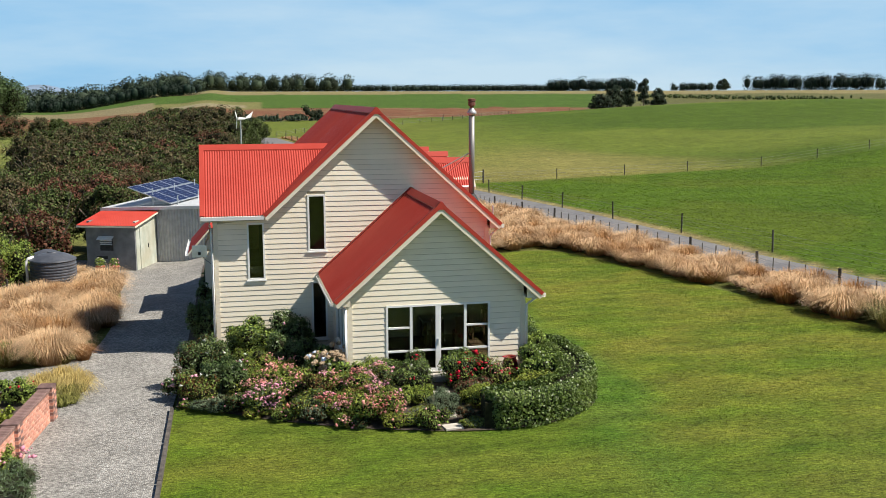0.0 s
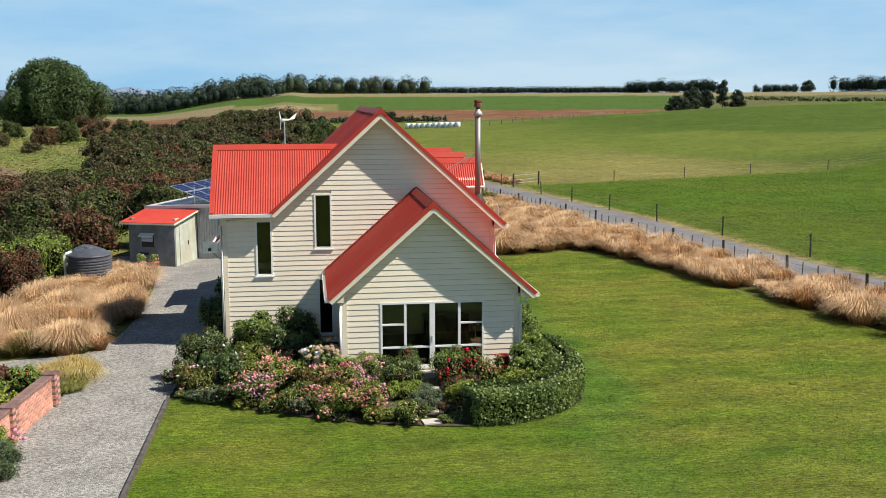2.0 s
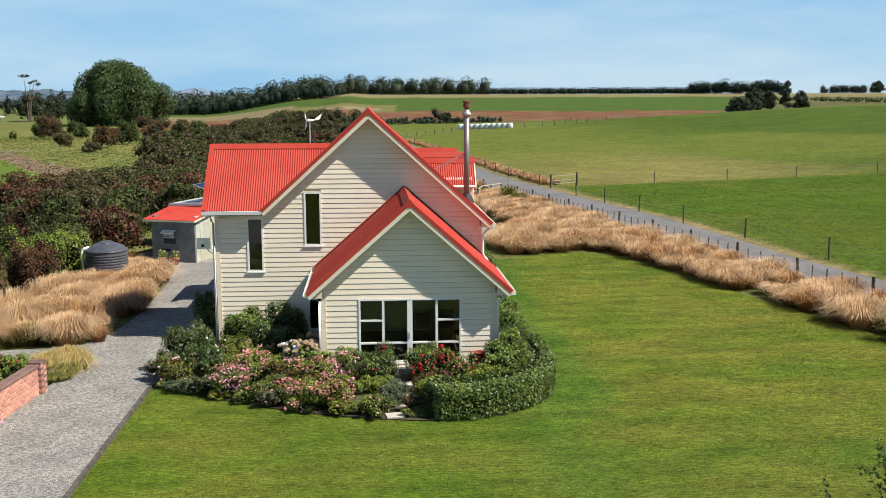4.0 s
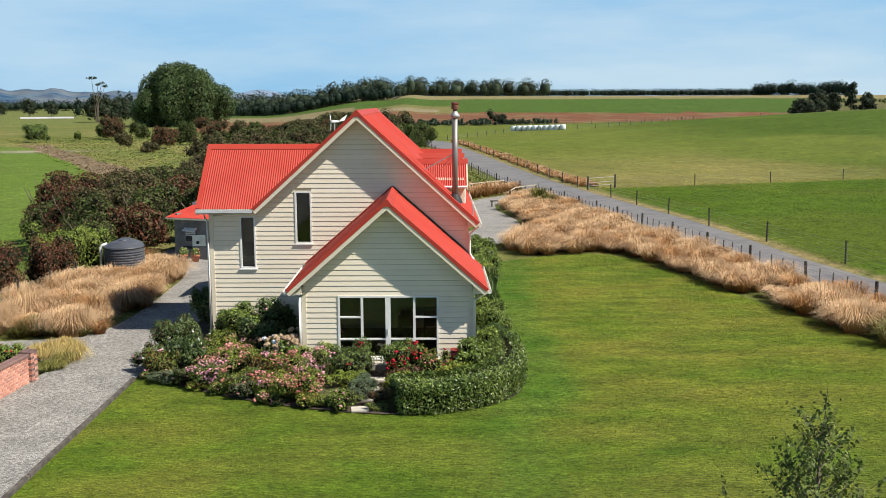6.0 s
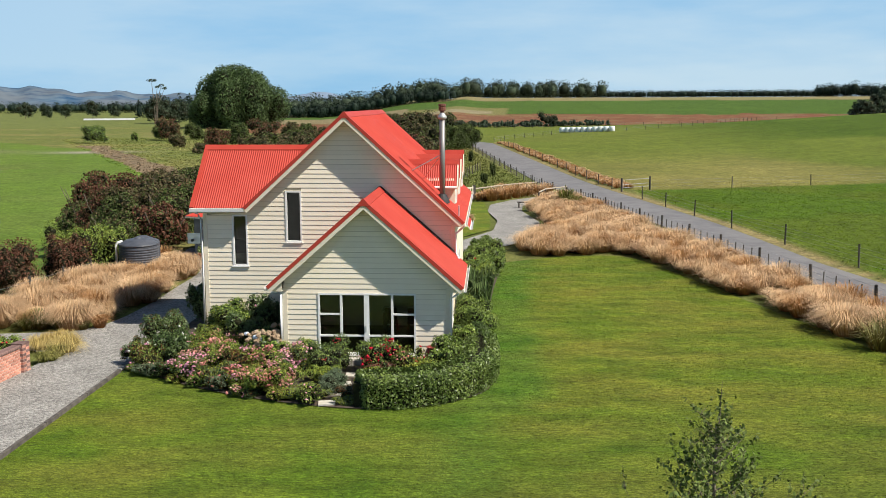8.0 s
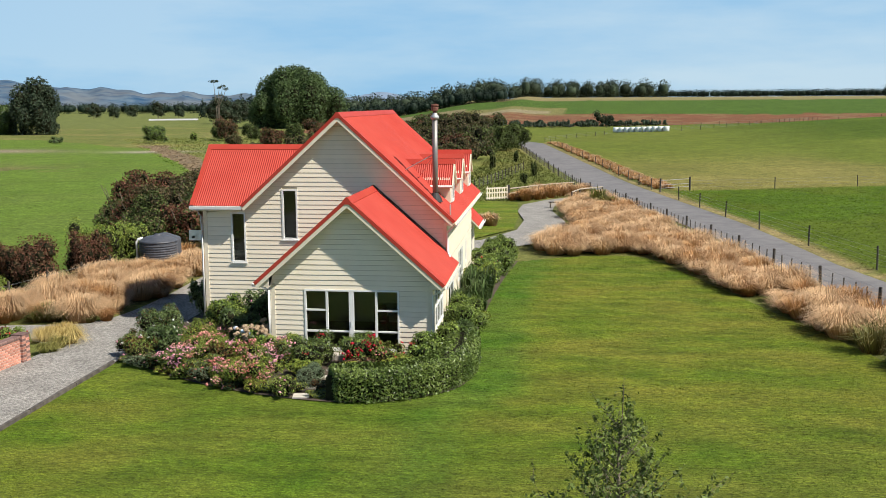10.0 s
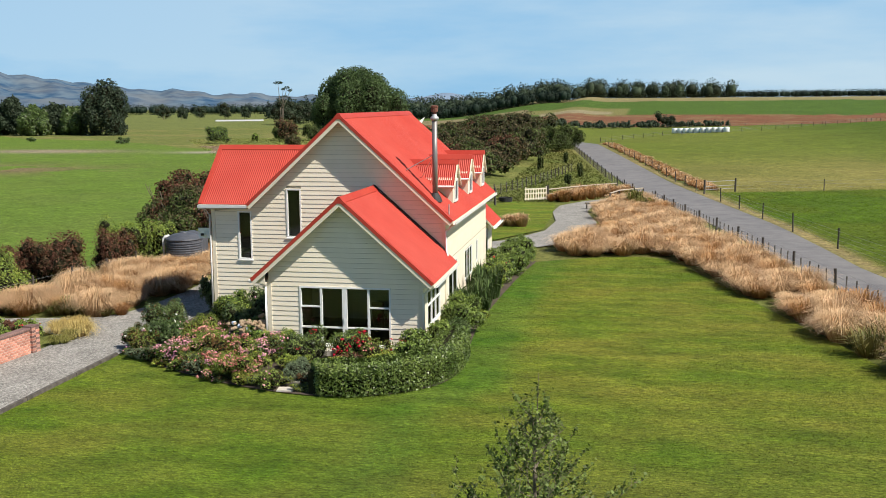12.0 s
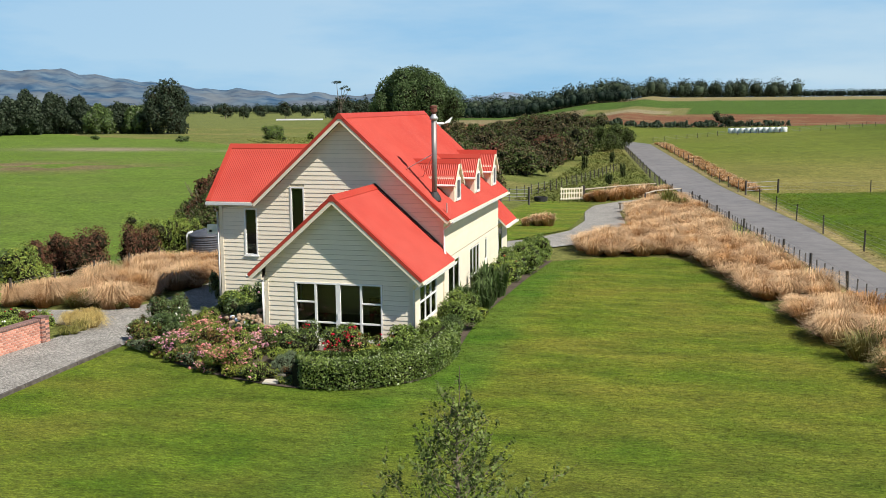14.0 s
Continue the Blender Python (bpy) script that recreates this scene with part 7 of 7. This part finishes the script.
def big_tree(name, label, place, wide, tall, lean, leaf, size, count, trunk=0.16, lumps=16, group="", shape=1.0):
    """A tapered trunk with limbs and a crown of many leaf clumps."""
    x, y = place
    ob = thing(name, label, "tree", group, at=(x, y, hz(x, y)))
    r = random.Random(int(x * 7 + y))
    bm = bmesh.new()
    tube(bm, [(0, 0, -0.3), (0.1, 0, tall * 0.25), (0.2, 0.1, tall * 0.6), (0.2, 0.1, tall * 0.85)], [tall * 0.022, tall * 0.018, tall * 0.010, tall * 0.003], 8)
    bl = []
    for i in range(lumps):
        a, t = i * 2.4 + r.random(), (i + 0.5) / lumps
        z = tall * (trunk + (1 - trunk) * (0.06 + 0.86 * t))
        prof = math.sin(math.pi * min(1, 0.18 + 0.80 * t) ** shape) ** 0.7
        q = wide / 2 * prof * r.uniform(0.4, 0.92)
        s = wide * r.uniform(0.42, 0.68) * (lumps * 0.8) ** -0.4
        c = (q * math.cos(a), q * math.sin(a), min(z, tall - s * 0.8) * r.uniform(0.9, 1.06))
        bl.append((*c, s, s, s * (0.9 if shape == 1.0 else 1.35)))
        tube(bm, [(0.1, 0, tall * (0.1 + 0.5 * t)), (c[0] * 0.6, c[1] * 0.6, c[2] - s * 0.5), c], [tall * 0.009, tall * 0.006, tall * 0.002], 5)
    bl.append((0, 0, tall * (trunk + 0.4 * (1 - trunk)), wide * 0.27, wide * 0.27, tall * (1 - trunk) * 0.33))
    part("trunk", bm, "bark", ob)
    P, D = blob_points(count, bl, -0.9, 0.35)
    v, f = leaf_mesh(P, D, size, 0.7)
    raw("crown", v, f, leaf, ob)["kind"] = "stuff"
    # dark filler lumps that stand for the crown's inner shade, not limbs
    part("limb_structure", core_mesh(bl, 0.55), "core_shade", ob)["kind"] = "stuff"
    return ob


big_tree("poplar", "broad spreading dark green tree on the pasture", at_view(8.3, -2.4, -14.6, 430), 42, 24, 0, "leaf_poplar", 0.75, 56000, 0.02, 64, shape=0.8)
for hd, d, wd, tl, lf in ((-37.8, 400, 12, 13, "leaf_far"), (-36.9, 400, 13, 15, "leaf_far"), (-35.6, 410, 14, 14, "leaf_far"), (-34.3, 405, 12, 13.5, "leaf_far"), (-33.2, 395, 12, 10, "leaf_dark"), (-32.2, 400, 12, 11, "leaf_far"), (-31.3, 395, 11, 10, "leaf_dark"),
                          (-29.6, 385, 19, 18.5, "leaf_far"), (-39, 390, 14, 12, "leaf_far")):
    big_tree("shade_tree", "dark leafy tree at the far edge of the pasture", at_view(16, -3, hd, d), wd, tl, 0, lf, 0.75, 10000, 0.03, 26, "pasture trees", shape=0.8)
for hd, d, wd, tl in ((-19.6, 520, 17, 14), (-18.6, 540, 12, 13)):
    big_tree("gum_tree", "tall dark tree beyond the pasture", at_view(16, -3, hd, d), wd, tl, 0, "leaf_far", 0.9, 1800 if wd > 6 else 500, 0.1 if wd > 6 else 0.75, 10, "far trees")
gx_, gy_ = at_view(16, -3, -19.9, 514)
gum = thing("gum_tree", "tall thin gum with small flat tufts on bare stems", "tree", "far trees", at=(gx_, gy_, hz(gx_, gy_)))
stems = bmesh.new()
for k, (bx, bz, br) in enumerate(((-1.2, 21.5, 2.6), (3.6, 19.0, 1.4), (5.2, 17.6, 1.1), (1.6, 18.2, 0.9))):
    tube(stems, [(0.4 * k, 0, 0), (0.3 * bx, 0, bz * 0.55), (bx * 0.8, 0.1, bz * 0.85), (bx, 0.1, bz)], [0.3, 0.22, 0.14, 0.05], 6)
    P, D = blob_points(160 if k == 0 else 70, [(bx, 0, bz, br, br, 0.7), (bx + 0.4 * br, 0.3, bz + 0.3, br * 0.6, br * 0.6, 0.5)], -0.9, 0.6)
    raw("crown", *leaf_mesh(P, D, 0.6, 0.7), "leaf_far", gum)["kind"] = "stuff"
part("trunk", stems, "bark", gum)
for hd, d, wd, tl in ((-26.4, 720, 11, 11), (-25.4, 700, 8, 9), (-24.4, 720, 9, 9), (-23.0, 710, 11, 12), (-21.9, 730, 8, 9)):
    big_tree("far_tree", "single tree on the far flat", at_view(16, -3, hd, d), wd, tl, 0, "leaf_far", 0.9, 700, 0.2, 8, "far trees")
for hd, d, wd, tl in ((22.5, 455, 8, 11), (23.2, 470, 6, 10), (24.1, 480, 6, 15), (24.9, 470, 7, 9.5), (21.7, 445, 10, 7.0), (28.5, 850, 9, 9.5)):
    big_tree("far_tree", "dark tree standing by the far hedge", at_view(0, 0, hd, d), wd, tl, 0, "leaf_far", 0.9, 1100, 0.08, 9, "far trees")


def belt(name, label, standpoint, h0, h1, d0, d1, tall, jag, leaf, per=9, depth=14, size=0.85, peak=0.0):
    """A row or wood of far trees between two headings: many crowns side by side."""
    x0, y0 = at_view(*standpoint, h0, d0)
    x1, y1 = at_view(*standpoint, h1, d1)
    L = math.dist((x0, y0), (x1, y1))
    bl = []
    for k in range(int(L / (tall * 0.17)) + 1):
        t = k * tall * 0.17 / L
        x, y = x0 + (x1 - x0) * t + rng.uniform(-1, 1) * depth / 2, y0 + (y1 - y0) * t + rng.uniform(-1, 1) * depth / 2
        h = tall * (1 + jag * rng.normal() * 0.35)
        z = hz(x, y)
        wd = tall * (rng.uniform(0.34, 0.62) if jag > 0.1 else rng.uniform(0.5, 0.75))
        bl.append((x, y, z + h * (0.36 if peak else 0.42), wd, wd, h * (0.64 if peak else 0.55)))
    C = np.array(bl)
    n = len(bl) * per * 14
    pick = rng.integers(0, len(bl), n)
    D = unit(rng.normal(size=(n, 3)))
    R = C[pick, 3:].copy()
    k = 0.95 - 0.33 * rng.random(n) ** 1.2
    if peak:
        taper = 1 - peak * (D[:, 2] * 0.5 + 0.5)
        R[:, 0] *= taper
        R[:, 1] *= taper
    Q = D.copy()
    if not peak:
        Q[:, 2] = np.sign(Q[:, 2]) * np.abs(Q[:, 2]) ** 0.75
    P = C[pick, :3] + Q * R * k[:, None]
    v, f = leaf_mesh(P, D, size * tall / 10, 0.75, 0.5)
    ico = bmesh.new()
    bmesh.ops.create_icosphere(ico, subdivisions=2, radius=0.5)
    iv, jf = np.array([q.co[:] for q in ico.verts]), np.array([[q.index for q in g.verts] for g in ico.faces])
    ico.free()
    if not peak:
        iv[:, 2] = np.sign(iv[:, 2]) * 0.5 * (np.abs(iv[:, 2]) / 0.5) ** 0.75
    taper = (1 - peak * (iv[:, 2:] / 0.5 * 0.5 + 0.5)) if peak else np.ones((len(iv), 1))
    cv = (C[:, None, :3] + iv[None] * C[:, None, 3:] * np.concatenate([taper, taper, np.ones_like(taper)], 1)[None]).reshape(-1, 3)
    cf = (jf[None] + len(iv) * np.arange(len(C))[:, None, None]).reshape(-1, 3)
    f = np.concatenate([f[:, [0, 1, 2]], f[:, [0, 2, 3]]])
    return tagged(raw(name, np.concatenate([v, cv]), np.concatenate([f, cf + len(v)]), leaf), label, "trees", kind="stuff")


A14, A0 = (16, -3), (0, 0)
MID, EARLY = (7.7, -2.3), (1.7, -0.6)
belt("conifer_belt", "dark conifer shelterbelt far across the flat", MID, -19.5, -9.0, 720, 720, 15, 0.5, "leaf_belt", 14, 12, peak=0.7)
belt("woodland", "dark mixed wood on the rise", MID, -11.5, -2.6, 700, 720, 16, 0.3, "leaf_far", 14, 22)
belt("woodland", "dark mixed wood behind the crest", MID, -4.5, 5.8, 900, 960, 17, 0.3, "leaf_far", 14, 34)
belt("woodland", "dark trees at the wood's foot", MID, -11.5, -2.4, 680, 695, 10, 0.25, "leaf_belt", 12, 10)
for h0, h1 in ((-1.7, 3.3), (3.8, 12.3), (12.75, 19.0)):
    belt("shelterbelt", "long clipped dark shelterbelt on the skyline", MID, h0, h1, 1000, 1000, 8.5, 0.05, "leaf_belt", 8, 5)
belt("shelterbelt", "uneven shelterbelt on the skyline", EARLY, 18.7, 23.6, 960, 900, 12.5, 0.35, "leaf_belt", 12, 8)
belt("shelterbelt", "short row of skyline trees", EARLY, 25.7, 28.0, 900, 900, 7.5, 0.3, "leaf_belt", 12, 6)
belt("shelterbelt", "row of rounded skyline trees", EARLY, 29.85, 36.2, 880, 860, 13, 0.35, "leaf_belt", 12, 8)
belt("shelterbelt", "row of skyline trees", EARLY, 36.5, 55, 880, 800, 12, 0.4, "leaf_belt", 8, 8)
belt("scrub", "low dark scrub before the ploughed field", MID, -6.5, 7.0, 338, 342, 2.0, 0.9, "leaf_far", 4, 5)
belt("scrub", "low scrub along the rough bank", A0, 23.5, 34.5, 620, 570, 2.6, 0.6, "leaf_hawgreen", 2, 30)
belt("far_belt", "far dark shelterbelt on the plain", A14, -44, -19, 1250, 1150, 13, 0.25, "leaf_belt", 6, 20)
belt("far_belt", "far dark trees on the plain", A14, -60, -37, 800, 760, 14, 0.4, "leaf_belt", 10, 20)
tn = thing("tunnel_house", "long low white tunnel house on the flat", "farm building", at=(*at_view(16, -3, -22.2, 640), hz(*at_view(16, -3, -22.2, 640))))
tn.rotation_euler = (0, 0, radians(22))
part("cover", hexa(bmesh.new(), [(-15, -3, 0), (15, -3, 0), (15, 3, 0), (-15, 3, 0), (-15, -1.5, 0.9), (15, -1.5, 0.9), (15, 1.5, 0.9), (-15, 1.5, 0.9)]), "zinc", tn)


# ---- distant hills ----
def hills(name, h0, h1, d, tall, seed, material, label):
    """A range of folded hills on the horizon."""
    nA, nD = 240, 26
    v = []
    for i in range(nA + 1):
        hd = h0 + (h1 - h0) * i / nA
        for j in range(nD + 1):
            q = d + 900 * j / nD
            x, y = at_view(16, -3, hd, q)
            ridge = tall((hd)) * math.sin(math.pi * min(1, j / nD) * 0.5) ** 0.9
            n = noise.fractal(Vector((x * 0.0036, y * 0.0036, seed)), 0.8, 2.1, 5)
            v.append((x, y, -6 + max(0, ridge * (1 + 0.10 * n) + 12 * n * math.sin(math.pi * j / nD) + 4 * n)))
    f = [(i * (nD + 1) + j, (i + 1) * (nD + 1) + j, (i + 1) * (nD + 1) + j + 1, i * (nD + 1) + j + 1) for i in range(nA) for j in range(nD)]
    return tagged(raw(name, v, f, material, smooth=True), label, "hills", kind="structure")


def western(hd):
    return float(np.interp(hd, [-75, -45, -37.5, -31, -25.5, -20, -17, -10, -5], [150, 152, 142, 103, 70, 47, 44, 25, 10])) + 4 * math.sin(hd * 1.7) + 3 * math.sin(hd * 4.1)


hills("hills", -75, -5, 3000, western, 4, "hill", "brown-green hills along the western horizon, coloured blue-grey for haze")
hills("hills", -16, 2, 3600, lambda h: 48 * math.exp(-((h + 10.5) / 3.0) ** 2) + 6, 9, "hill_far", "low hills far beyond the woods, coloured blue for haze")
